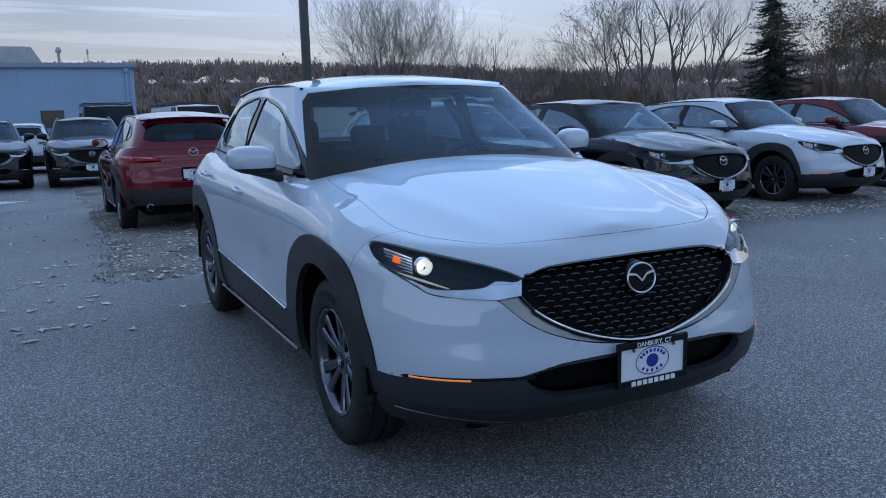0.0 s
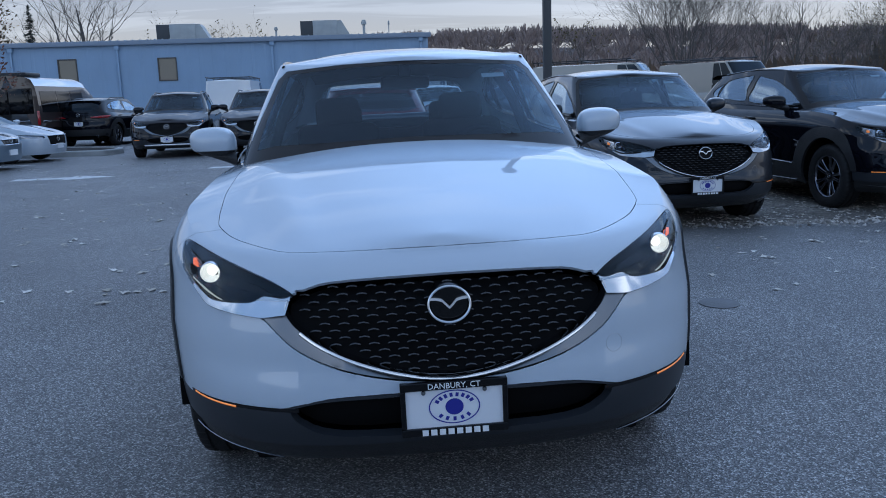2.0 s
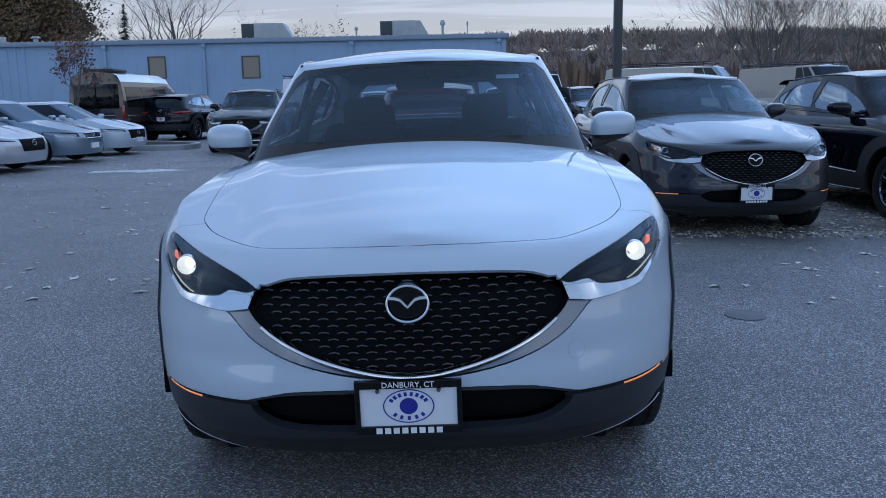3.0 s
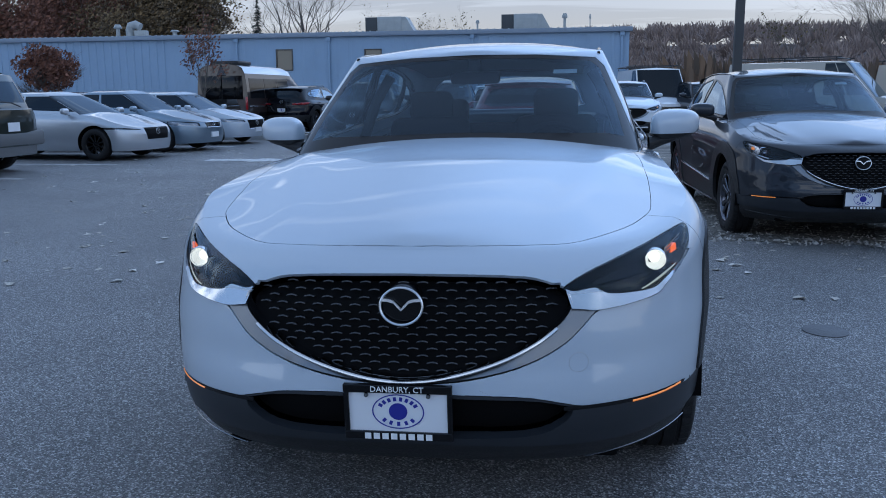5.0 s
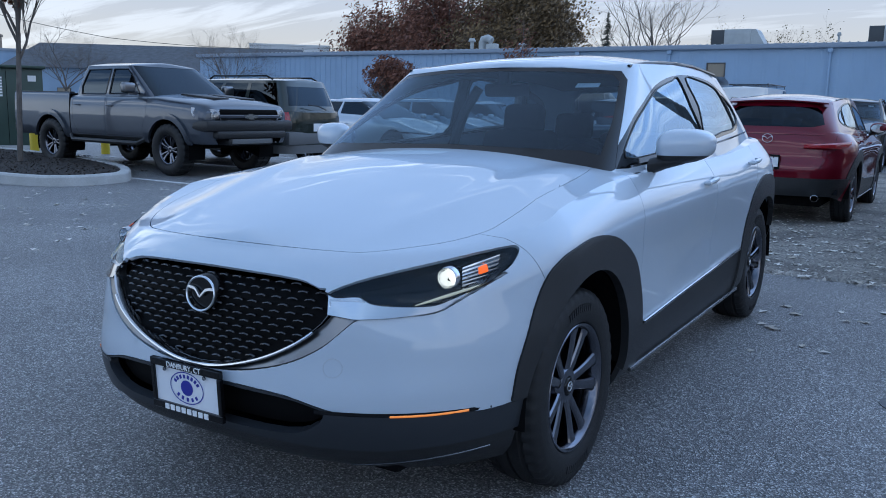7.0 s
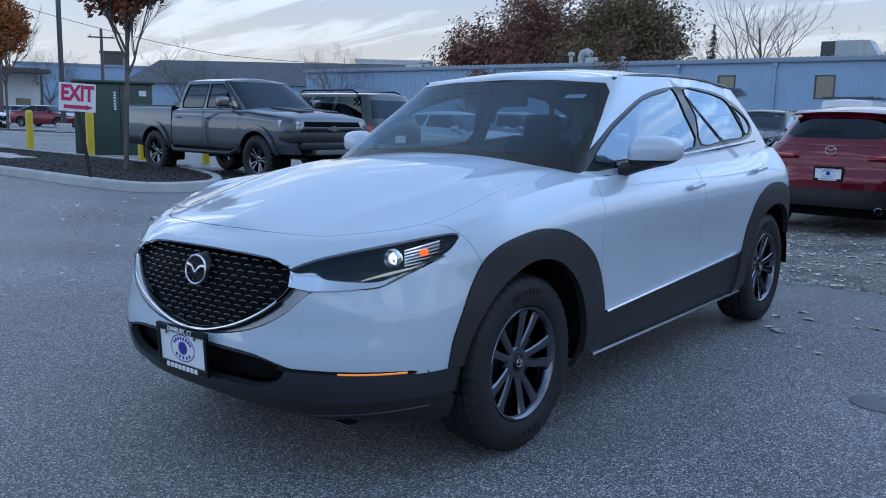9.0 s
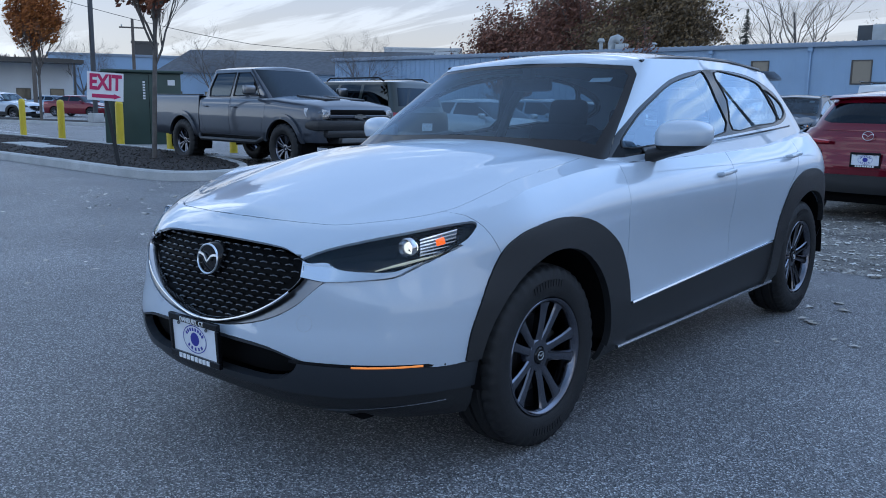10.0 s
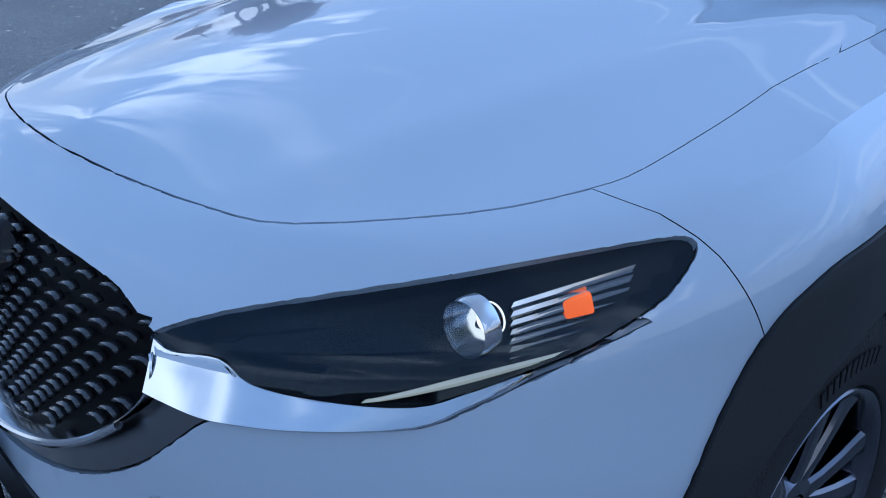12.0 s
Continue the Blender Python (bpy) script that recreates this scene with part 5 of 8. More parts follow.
    for t in np.linspace(-1, 1, 24):
        rows.append([(0.73 * t, 0.50 + 0.17 * t * t, 1.040 - 0.03 * t * t), (0.73 * t, 0.74 + 0.06 * t * t, 1.052 - 0.02 * t * t), (0.74 * t, 0.98, 1.035 - 0.02 * t * t), (0.74 * t, 1.06, 0.97), (0.74 * t, 1.04, 0.60)])
    sheet(bm, rows)
    bmesh.ops.recalc_face_normals(bm, faces=bm.faces)
    part("dashboard", bm, TRIMBLK, car)
    for sx in (1, -1):
        o = new("seat", SEAT)
        o.parent, o.matrix_local = car, pose(sx * 0.37, 1.52, 0.10)
        h = new("headrest", HEADREST)
        h.parent, h.matrix_local = o, pose(0, 0.485, 0.99, -10)
        r = new("headrest", HEADREST)
        r.parent, r.matrix_local = car, pose(sx * 0.36, 2.72, 1.03, -10)
        part("door_card", boxes((sx * 0.765, sx * 0.795, 0.62, 2.55, 0.42, 1.00), bevel=0.01), TRIMBLK, car)
        bm = bmesh.new()
        tube(bm, [(sx * 0.735, 1.78, 1.0), (sx * 0.655, 1.80, 1.22), (sx * 0.57, 1.82, 1.36)], 0.03, 8)
        part("pillar_lining", bm, BEIGE, car)
    part("rear_seat", boxes((-0.62, 0.62, 2.15, 2.62, 0.42, 0.70), (-0.62, 0.62, 2.60, 2.76, 0.62, 1.05), bevel=0.05), SEATM, car)
    bm = bmesh.new()
    ringp = [(0.37 + 0.18 * math.cos(a), 1.12 + 0.04 * math.sin(a), 0.93 + 0.17 * math.sin(a)) for a in np.linspace(0, math.tau, 33)]
    tube(bm, ringp, 0.016, 8)
    box(bm, 0.29, 0.45, 1.09, 1.13, 0.88, 0.97, bevel=0.02)
    box(bm, 0.20, 0.54, 1.10, 1.12, 0.915, 0.94, bevel=0.008)
    part("steering_wheel", bm, TRIMBLK, car)
    bm = bmesh.new()
    box(bm, -0.12, 0.12, -0.02, 0.02, -0.032, 0.032, bevel=0.018, m=pose(0, 1.10, 1.335, 10))
    box(bm, -0.03, 0.03, 1.05, 1.10, 1.36, 1.42, bevel=0.01)
    part("cabin_mirror", bm, TRIMBLK, car)
    bm = bmesh.new()
    rows = [[(x * 0.54, y, float(ROOF_SPINE(y)) - 0.05 - 0.05 * x * x) for x in np.linspace(-1, 1, 9)] for y in np.linspace(1.12, 3.0, 10)]
    sheet(bm, rows)
    part("roof_lining", bm, BEIGE, car)
    bm = boxes((-0.055, 0.055, -0.001, 0.001, -0.017, 0.017), m=Matrix.Translation((0.43, 1.055, 1.352)) @ Matrix.Rotation(radians(-58), 4, 'X'))
    part("screen_sticker", bm, INKW, car, "small pale sticker in the windscreen")
    return car


def bead(bm, r):
    """A thin rubber bead along the rim of a pane."""
    out = bmesh.new()
    for e in bm.edges:
        if e.is_boundary:
            a, b = (v.co for v in e.verts)
            if (b - a).length > 1e-4:
                tube(out, [tuple(a), tuple(b)], r, 5, cap=False)
    return out


def rim_distance(q, poly):
    """Distance from a point to a closed outline."""
    a, b = poly, np.roll(poly, -1, axis=0)
    d = b - a
    t = np.clip(((q - a) * d).sum(1) / np.maximum((d * d).sum(1), 1e-12), 0, 1)
    return float(np.sqrt((((a + d * t[:, None]) - q) ** 2).sum(1)).min())


def nose_at(x, z):
    """How far forward the nose reaches at a place of its front view."""
    w, n, yf, yc = float(WIDTH(z)), float(CORNER(z)), float(NOSE(z)), nose_root(z)
    sa = min(1.0, abs(x) / w) ** (n / 2)
    return yc - (yc - yf) * math.sqrt(max(0.0, 1 - sa * sa)) ** (2 / 1.72)


HOUSING = mat("lamp_housing", (0.003, 0.003, 0.0035), 0.25, spec=0.15)
GRILLEFIN = mat("grille_fin_plastic", (0.030, 0.031, 0.034), 0.25, coat=0.6)
GRILLEBACK = mat("grille_back_plastic", (0.004, 0.004, 0.0045), 0.6, spec=0.08)
CAR_MESHES = (tyre_mesh(), rim_mesh(), spoke_mesh(), nut_mesh(), cap_mesh(), cap_badge_mesh(), disc_mesh())
SEAT, HEADREST = seat_mesh(), headrest_mesh()
crossover("crossover_car", "pearl white compact crossover with black cladding and lit headlamps", LEVEL, WHITE, lit=True)


def repaint(ob, swaps):
    """Give a copied thing its own paint."""
    for o in (ob, *ob.children_recursive):
        for s in o.material_slots:
            if s.material in swaps:
                new_m = swaps[s.material]
                s.link = 'OBJECT'
                s.material = new_m
    return ob


LOT = "crossovers parked on the gravel strip"
SISTER = crossover("crossover_car", "slate grey crossover with a dealer plate, parked on gravel", pose(2.70, 4.85, 0, 0, 0, 2.5), GREY, group=LOT)
for lab, at, pnt in (
        ("glossy black crossover with a dealer plate, parked on gravel", pose(5.35, 5.2, 0, 0, 0, 5), BLACK),
        ("white crossover with black cladding, parked on gravel", pose(8.25, 5.55, 0, 0, 0, 6), WHITE),
        ("red crossover parked at the end of the gravel row", pose(11.2, 6.0, 0, 0, 0, 6), RED),
        ):
    o = copy_thing(SISTER, at)
    tagged(o, lab)
    repaint(o, {GREY: pnt})
# cars that stand farther off, and their larger three-row relatives
FAR = crossover("crossover_car", "deep red crossover seen from behind on the gravel", pose(-0.12, 11.1, 0, 0, 0, 180), RED, group=LOT, near=False)
tagged(repaint(copy_thing(FAR, pose(-46.9, 17.9, 0, 0, 0, 112)), {RED: WHITE}), "white crossover parked across the far lot")
LARGE = Matrix.Diagonal((1.10, 1.13, 1.10, 1))
SUVS = "sport utility cars in the back row"
for k, (lab, at, pnt) in enumerate((
        ("black three-row utility car with silver lower trim", pose(-5.25, 19.3, 0, 0, 0, 4), BLACK), ("black utility car in the back row", pose(-3.0, 19.2, 0, 0, 0, 3), BLACK),
        ("black utility car behind the red crossover", pose(-0.75, 18.9, 0, 0, 0, 0), BLACK), ("white utility car in the back row", pose(2.05, 22.2, 0, 0, 0, 0), WHITE),
        ("black utility car seen from behind", pose(-9.4, 30.3, 0, 0, 0, 172), BLACK), ("white utility car seen from behind", pose(-2.3, 30.5, 0, 0, 0, 180), WHITE),
        ("dark utility car behind the black one", pose(-6.9, 27.5, 0, 0, 0, 5), BLACK), ("dark grey utility car by the vans", pose(5.4, 26.0, 0, 0, 0, 10), GREY),
        ("white utility car in the inner rows", pose(-21.5, 22.5, 0, 0, 0, 90), WHITE), ("white utility car in the inner rows", pose(-17.8, 19.6, 0, 0, 0, 90), WHITE))):
    o = tagged(repaint(copy_thing(FAR, at @ LARGE), {RED: pnt}), lab, "car", SUVS)
    o.name = "utility_car"
    for sx in (1, -1):
        bm = bmesh.new()
        tube(bm, [(sx * 0.555, 1.30, 1.455), (sx * 0.56, 1.40, 1.505), (sx * 0.56, 2.35, 1.50), (sx * 0.545, 2.50, 1.445)], 0.014, 6)
        part("roof_rail", bm, GLOSS, o)
    if k in (0, 3):
        part("skid_bar", boxes((-0.50, 0.50, -0.90, -0.84, 0.285, 0.325), bevel=0.012), CHROME, o, "bright lower bar")


# ---- other parked vehicles ----
def auto(name, label, at, body_paint, wb=2.7, fo=0.9, ro=0.9, w=1.8, h=1.45, sill=0.22, nose_h=0.72, cowl_h=0.98, tail_h=1.02,
         base_f=0.35, roof_f=1.05, roof_b=2.3, base_b=3.2, lean=0.19, tyre=0.33, lower=None, glass=PRIVACY, category="car", group="",
         kind="sedan", grille=(0.30, 0.45, 0.68), grille_mat=None, lamp=(0.42, 0.60, 0.70), panes=2, rails=False, rack=False, wheel_mat=None,
         tail=(0.62, 0.80, 0.95), plate_f=True, plate_b=True, arch=None, cargo=False, dlo_back=None, chrome=True, skirt=0.16):
    """A vehicle from its main measures: lofted body and cabin with cut windows, lamps, grille, bumpers and wheels."""
    car = thing(name, label, category, at, group)
    hw = w / 2
    yn, yt = -fo, wb + ro
    sh = curve((yn, nose_h), (yn + 0.25, nose_h + 0.06), (base_f, cowl_h - 0.02), (base_f + 0.6, cowl_h), (base_b, tail_h), (yt, tail_h - 0.02))
    sp = curve((yn, nose_h + 0.02), (yn + 0.3, nose_h + 0.10), (base_f, cowl_h + 0.03), (base_b, tail_h + 0.01), (yt, tail_h))
    wid = lambda v: hw * (0.93 + 0.07 * math.sin(math.pi * min(1, 0.15 + 0.75 * v))) - 0.05 * max(0, v - 0.8) ** 2 / 0.04
    ss = np.concatenate([np.linspace(0, 1, 22)[:-1], np.linspace(1, 2, 40)[:-1], np.linspace(2, 3, 16)])
    boxy = 4.5 if kind in ("van", "pickup", "box") else 3.0

    def low_pt(s, v):
        yc, yd = yn + 0.55, yt - 0.4
        if s < 1:
            py = yc - (yc - yn) * math.cos(s * math.pi / 2)
        elif s < 2:
            py = yc + (yd - yc) * (s - 1)
        else:
            py = yd + (yt - yd) * math.cos((3 - s) * math.pi / 2)
        z = sill + (float(sh(py)) - sill) * v
        x_ = wid(v)
        back = 0.10 * max(0, 0.35 - v) + 0.12 * max(0, v - 0.75)
        if s < 1:
            a = s * math.pi / 2
            return x_ * math.sin(a) ** (2 / boxy), yc - (yc - yn - back) * math.cos(a) ** (2 / 2.0), z
        if s < 2:
            return x_, py, z
        a = (3 - s) * math.pi / 2
        return x_ * math.sin(a) ** (2 / 4.5), yd + (yt - yd - 0.4 * back) * math.cos(a) ** (2 / 2.4), z

    rows = [[low_pt(s, v) for s in ss] for v in np.linspace(0, 1, 20)]
    for e in np.linspace(0, 1, 10)[1:]:
        row = []
        for k, s in enumerate(ss):
            x, y, z = rows[19][k]
            f = s / 3
            ysp = (yn + 0.3) + (yt - 0.1 - yn - 0.3) * (0.6 * f + 0.4 * float(smooth(0, 1, f)))
            px, py = x * (1 - e), y + (ysp - y) * e
            row.append((px, py, z + (float(sp(py)) - z) * (1 - (1 - e) ** 2.2)))
        rows.append(row)

    def skin(rows):
        bm = bmesh.new()
        for sign in (1, -1):
            vs_ = [[bm.verts.new((sign * p[0], p[1], p[2])) for p in row] for row in rows]
            for i in range(len(rows) - 1):
                for j in range(len(rows[0]) - 1):
                    q = (vs_[i][j], vs_[i][j + 1], vs_[i + 1][j + 1], vs_[i + 1][j])
                    bm.faces.new(q if sign > 0 else q[::-1])
        bmesh.ops.remove_doubles(bm, verts=bm.verts, dist=0.0006)
        bmesh.ops.dissolve_degenerate(bm, dist=0.0005, edges=bm.edges)
        return bm

    low = skin(rows)
    lower = lower or (body_paint if kind == "sedan" else CLAD)
    ar = tyre + 0.06
    for cy in (0, wb):
        cut_out(low, ring(cy, tyre, ar, 30), 'x', lambda c, n: abs(c.x) > hw * 0.6).free()
    if arch:
        for cy in (0, wb):
            for hh in halves(cut_out(low, ring(cy, tyre, ar + 0.07, 30), 'x', lambda c, n: abs(c.x) > hw * 0.6)):
                part("wheel_arch_trim", panel_edge(hh, 0, 0.02, -0.012), arch, car)
    g0, g1, g2 = grille
    gl = cut_out(low, [(-hw * g0 * 2, g2), (hw * g0 * 2, g2), (hw * g0 * 1.75, g1), (-hw * g0 * 1.75, g1)], 'y', lambda c, n: c.y < yn + 0.5 and n.y < 0)
    part("grille", panel_edge(gl, 0.0, 0.02, 0.015), grille_mat or GLOSS, car, "black grille")
    if chrome:
        bm = bmesh.new()
        yb = lambda x: yn - 0.02 + 0.5 * (1 - math.sqrt(max(0, 1 - min(1, abs(x) / hw) ** boxy)))
        pts = [(hw * g0 * 2 * t, yb(hw * g0 * 2 * t) + 0.03, g2 if abs(t) < 1 else g2) for t in np.linspace(-1, 1, 12)]
        tube(bm, pts, 0.012, 6)
        pts = [(hw * g0 * 1.75 * t, yb(hw * g0 * 1.75 * t) + 0.02, g1) for t in np.linspace(-1, 1, 12)]
        tube(bm, pts, 0.012, 6)
        part("grille_bar", bm, CHROME, car)
    bm = bmesh.new()
    badge(bm, 0.07, lambda p, d: (p[0], yn + 0.012 + d, (g1 + g2) / 2 + 0.04 + p[1]))
    part("badge", bm, BADGEM, car)
    l0, l1, l2 = lamp
    for sx in (1, -1):
        hp = cut_out(low, [(sx * hw * l0 * 1.15, l1 + 0.02), (sx * hw * 0.99, l1 + 0.03), (sx * hw * 0.99, l2 + 0.04), (sx * hw * l0 * 1.2, l2)][::sx], 'y',
                     lambda c, n: c.y < yn + 0.75 and c.x * sx > 0)
        hb = hp.copy()
        hl = part("headlamp", panel_edge(hp, 0.002, 0, -0.002), LENS, car, "clear headlamp")
        hl.visible_shadow = False
        part("reflector", panel_edge(hb, 0.004, 0.0, 0.03), DARKCHROME, hl)
        t0, t1, t2 = tail
        tp = cut_out(low, [(sx * hw * t0 * 1.0, t1), (sx * hw * 1.01, t1), (sx * hw * 1.01, t2), (sx * hw * t0, t2)][::sx], 'y', lambda c, n: c.y > yt - 0.55 and c.x * sx > 0)
        part("tail_lamp", panel_edge(tp, 0.002, 0, -0.003), TAILRED, car, "red tail lamp")
    bum = cut_out(low, [(yn - 0.2, sill - 0.1), (wb + ro + 0.2, sill - 0.1), (wb + ro + 0.2, sill + skirt), (yn - 0.2, sill + skirt)], 'x', lambda c, n: True)
    part("lower_trim", panel_edge(bum, 0, 0.01, 0.006), lower, car)
    # cabin
    zb = lambda y: float(sh(y)) - 0.01
    cw = hw - 0.10

    def cab_pt(s, u):
        yw, yr = base_f + (roof_f - base_f) * u, base_b - (base_b - roof_b) * u ** 1.2
        bow = 0.16 if kind != "van" else 0.10
        ya, yb_ = yw + bow, yr - 0.16
        ln = lean * u
        if s < 1:
            a = s * math.pi / 2
            x, y = (cw - ln) * math.sin(a) ** (2 / 4.0), ya - (ya - yw) * math.cos(a) ** (2 / 2.2)
        elif s < 2:
            x, y = cw - ln, ya + (yb_ - ya) * (s - 1)
        else:
            a = (3 - s) * math.pi / 2
            x, y = (cw - ln) * math.sin(a) ** (2 / 4.0), yb_ + (yr - yb_) * math.cos(a) ** (2 / 2.2)
        return x, y, zb(y) - 0.02 + (h - 0.05 - zb(y) + 0.02) * u

    cs = np.concatenate([np.linspace(0, 1, 16)[:-1], np.linspace(1, 2, 30)[:-1], np.linspace(2, 3, 16)])
    crow = [[cab_pt(s, u) for s in cs] for u in np.linspace(0, 1, 16)]
    for e in np.linspace(0, 1, 9)[1:]:
        row = []
        for k, s in enumerate(cs):
            x, y, z = crow[15][k]
            ysp = roof_f + 0.1 + (roof_b - roof_f - 0.2) * s / 3
            row.append((x * (1 - e), y + (ysp - y) * e, z + 0.05 * (1 - (1 - e) ** 2.2)))
        crow.append(row)
    top = skin(crow)
    zg = h - 0.10
    scr = cut_out(top, [(-cw * 0.96, cowl_h - 0.05), (cw * 0.96, cowl_h - 0.05), (cw * 0.95 - lean * 0.9, h - 0.085), (-(cw * 0.95 - lean * 0.9), h - 0.085)], 'y',
                  lambda c, n: n.y < -0.2 and c.y < roof_f + 0.2)
    part("windscreen", panel_edge(scr, 0.0, 0.0, 0.003), glass if kind != "far" else PRIVACY, car, "tinted windscreen").visible_shadow = False
    back = cut_out(top, [(-cw * 0.80, tail_h + 0.10), (cw * 0.80, tail_h + 0.10), (cw * 0.84 - lean * 0.9, h - 0.16), (-(cw * 0.84 - lean * 0.9), h - 0.16)], 'y',
                   lambda c, n: n.y > 0.12 and c.y > roof_b - 0.3)
    part("rear_window", panel_edge(back, 0.0, 0.0, 0.003), body_paint if cargo else PRIVACY, car, "plain rear door skin" if cargo else "dark rear window")
    yf = lambda z: base_f + (roof_f - base_f) * (z - cowl_h) / (h - cowl_h)
    yb2 = lambda z: base_b - (base_b - roof_b) * max(0, (z - tail_h) / (h - tail_h)) ** 1.2
    z0f, z0b = cowl_h + 0.05, tail_h + 0.06
    end = dlo_back or 99
    A, B = yf(z0f) + 0.15, min(yb2(z0b) - 0.20, end)
    C, D = yf(zg) + 0.17, min(yb2(zg) - 0.17, end)
    n = panes
    for k in range(n):
        a0, a1 = k / n + (0.02 if k else 0), (k + 1) / n - (0.02 if k < n - 1 else 0)
        poly = [(A + (B - A) * a0, z0f + (z0b - z0f) * a0), (A + (B - A) * a1, z0f + (z0b - z0f) * a1), (C + (D - C) * a1, zg), (C + (D - C) * a0, zg)]
        for hh in halves(cut_out(top, poly, 'x', lambda c, q: abs(q.x) > 0.3)):
            part("side_window", panel_edge(hh, 0.0, 0.012, 0.004), glass, car, "dark side window")
    part("cabin", panel_edge(top, 0, 0.01), body_paint, car)
    part("body", panel_edge(low, 0, 0.01), body_paint, car)
    # door seams as thin dark grooves' strips, handles
    for sx in (1, -1):
        for k in range(n + 1 if not cargo else 2):
            y = (A - 0.22) + (min(B, yb2(z0b) - 0.3) - A + 0.2) * k / n
            if abs(y) < ar or abs(y - wb) < ar:
                continue
            bm = bmesh.new()
            rows_ = [[(sx * (wid((z - sill) / (cowl_h - sill)) + 0.0015), y + dy, z) for dy in (-0.003, 0.003)] for z in np.linspace(sill + 0.1, cowl_h - 0.08, 8)]
            sheet(bm, rows_)
            bmesh.ops.recalc_face_normals(bm, faces=bm.faces)
            part("door_gap", bm, DARK, car)
            if k > 0:
                bm = bmesh.new()
                tube(bm, [(sx * (hw - 0.01), y - 0.22, cowl_h - 0.14), (sx * (hw + 0.025), y - 0.16, cowl_h - 0.138), (sx * (hw - 0.01), y - 0.08, cowl_h - 0.136)], 0.012, 6)
                part("door_handle", bm, body_paint, car)
        bm = bmesh.new()
        box(bm, -0.10, 0.10, -0.06, 0.05, -0.06, 0.06, bevel=0.042, seg=3, m=Matrix.Translation((sx * (hw + 0.06), yf(z0f) + 0.26, cowl_h + 0.065)))
        box(bm, -0.07, 0.05, -0.02, 0.03, -0.03, 0.02, bevel=0.01, m=Matrix.Translation((sx * (hw - 0.04), yf(z0f) + 0.26, cowl_h + 0.015)))
        part("door_mirror", bm, body_paint if kind != "van" else CLAD, car)
        if rails:
            bm = bmesh.new()
            tube(bm, [(sx * (cw - lean - 0.02), roof_f + 0.3, h - 0.03), (sx * (cw - lean - 0.02), roof_f + 0.42, h + 0.035), (sx * (cw - lean - 0.02), roof_b - 0.4, h + 0.035), (sx * (cw - lean - 0.02), roof_b - 0.25, h - 0.03)], 0.018, 8)
            part("roof_rail", bm, GLOSS, car)
        for cy in (0, wb):
            m = Matrix.Translation((sx * (hw - 0.115), cy, tyre)) @ (Matrix.Rotation(math.pi, 4, 'Z') if sx < 0 else Matrix.Identity(4)) @ Matrix.Diagonal((1, tyre / 0.343, tyre / 0.343, 1))
            wl_ = new("wheel", CAR_MESHES[1])
            wl_.parent, wl_.matrix_local = car, m
            o = new("tyre", CAR_MESHES[0])
            o.parent = wl_
            for k in range(10):
                o = new("spoke", CAR_MESHES[2])
                o.parent, o.matrix_local = wl_, Matrix.Rotation(k * math.tau / 10, 4, 'X')
            if wheel_mat:
                for o in (wl_, *wl_.children):
                    if "tyre" not in o.name:
                        o.material_slots[0].link = 'OBJECT'
                        o.material_slots[0].material = wheel_mat
            bm = bmesh.new()
            rw = [[(sx * x, cy + r * math.cos(a), tyre + r * math.sin(a)) for a in np.linspace(-0.3, math.pi + 0.3, 18)] for x, r in ((hw - 0.03, ar + 0.01), (hw - 0.32, ar + 0.01), (hw - 0.33, 0.02))]
            sheet(bm, rw)
            part("wheel_well", bm, DARK, car)
    if rack:
        rk = 0.09 if rack is True else rack
        bm = bmesh.new()
        for y in np.linspace(roof_f + 0.35, roof_b - 0.3, 3):
            tube(bm, [(-(cw - lean), y, h - 0.02), (-(cw - lean), y, h + rk), (cw - lean, y, h + rk), (cw - lean, y, h - 0.02)], 0.022, 6)
        for sx in (1, -1):
            tube(bm, [(sx * (cw - lean), roof_f + 0.2, h + rk + 0.02), (sx * (cw - lean), roof_b - 0.1, h + rk + 0.02)], 0.02, 6)
        part("roof_rack", bm, CLAD, car, "black roof rack")
    part("underbody", boxes((-hw + 0.28, hw - 0.28, yn + 0.25, yt - 0.2, sill + 0.01, sill + 0.3), (-hw + 0.1, hw - 0.1, ar + 0.05, wb - ar - 0.05, sill + 0.02, sill + 0.25)), DARK, car)
    part("cabin_floor", boxes((-cw + 0.05, cw - 0.05, base_f + 0.3, base_b - 0.3, cowl_h - 0.5, cowl_h - 0.35)), TRIMBLK, car)
    if plate_f:
        part("plate", boxes((-0.15, 0.15, yn - 0.03, yn + 0.02, sill + 0.13, sill + 0.25)), PLATEW, car, "white dealer plate")
    if plate_b:
        part("rear_plate", boxes((-0.15, 0.15, yt - 0.02, yt + 0.008, tail[1] - 0.10, tail[1] + 0.05)), PLATEW, car, "white rear plate")
    return car


SEDANS, VANS = "sedans in the side row", "vans by the long building"
E_, W_, N_, S_ = 90, -90, 180, 0           # heading of the nose: +x, -x, +y, -y

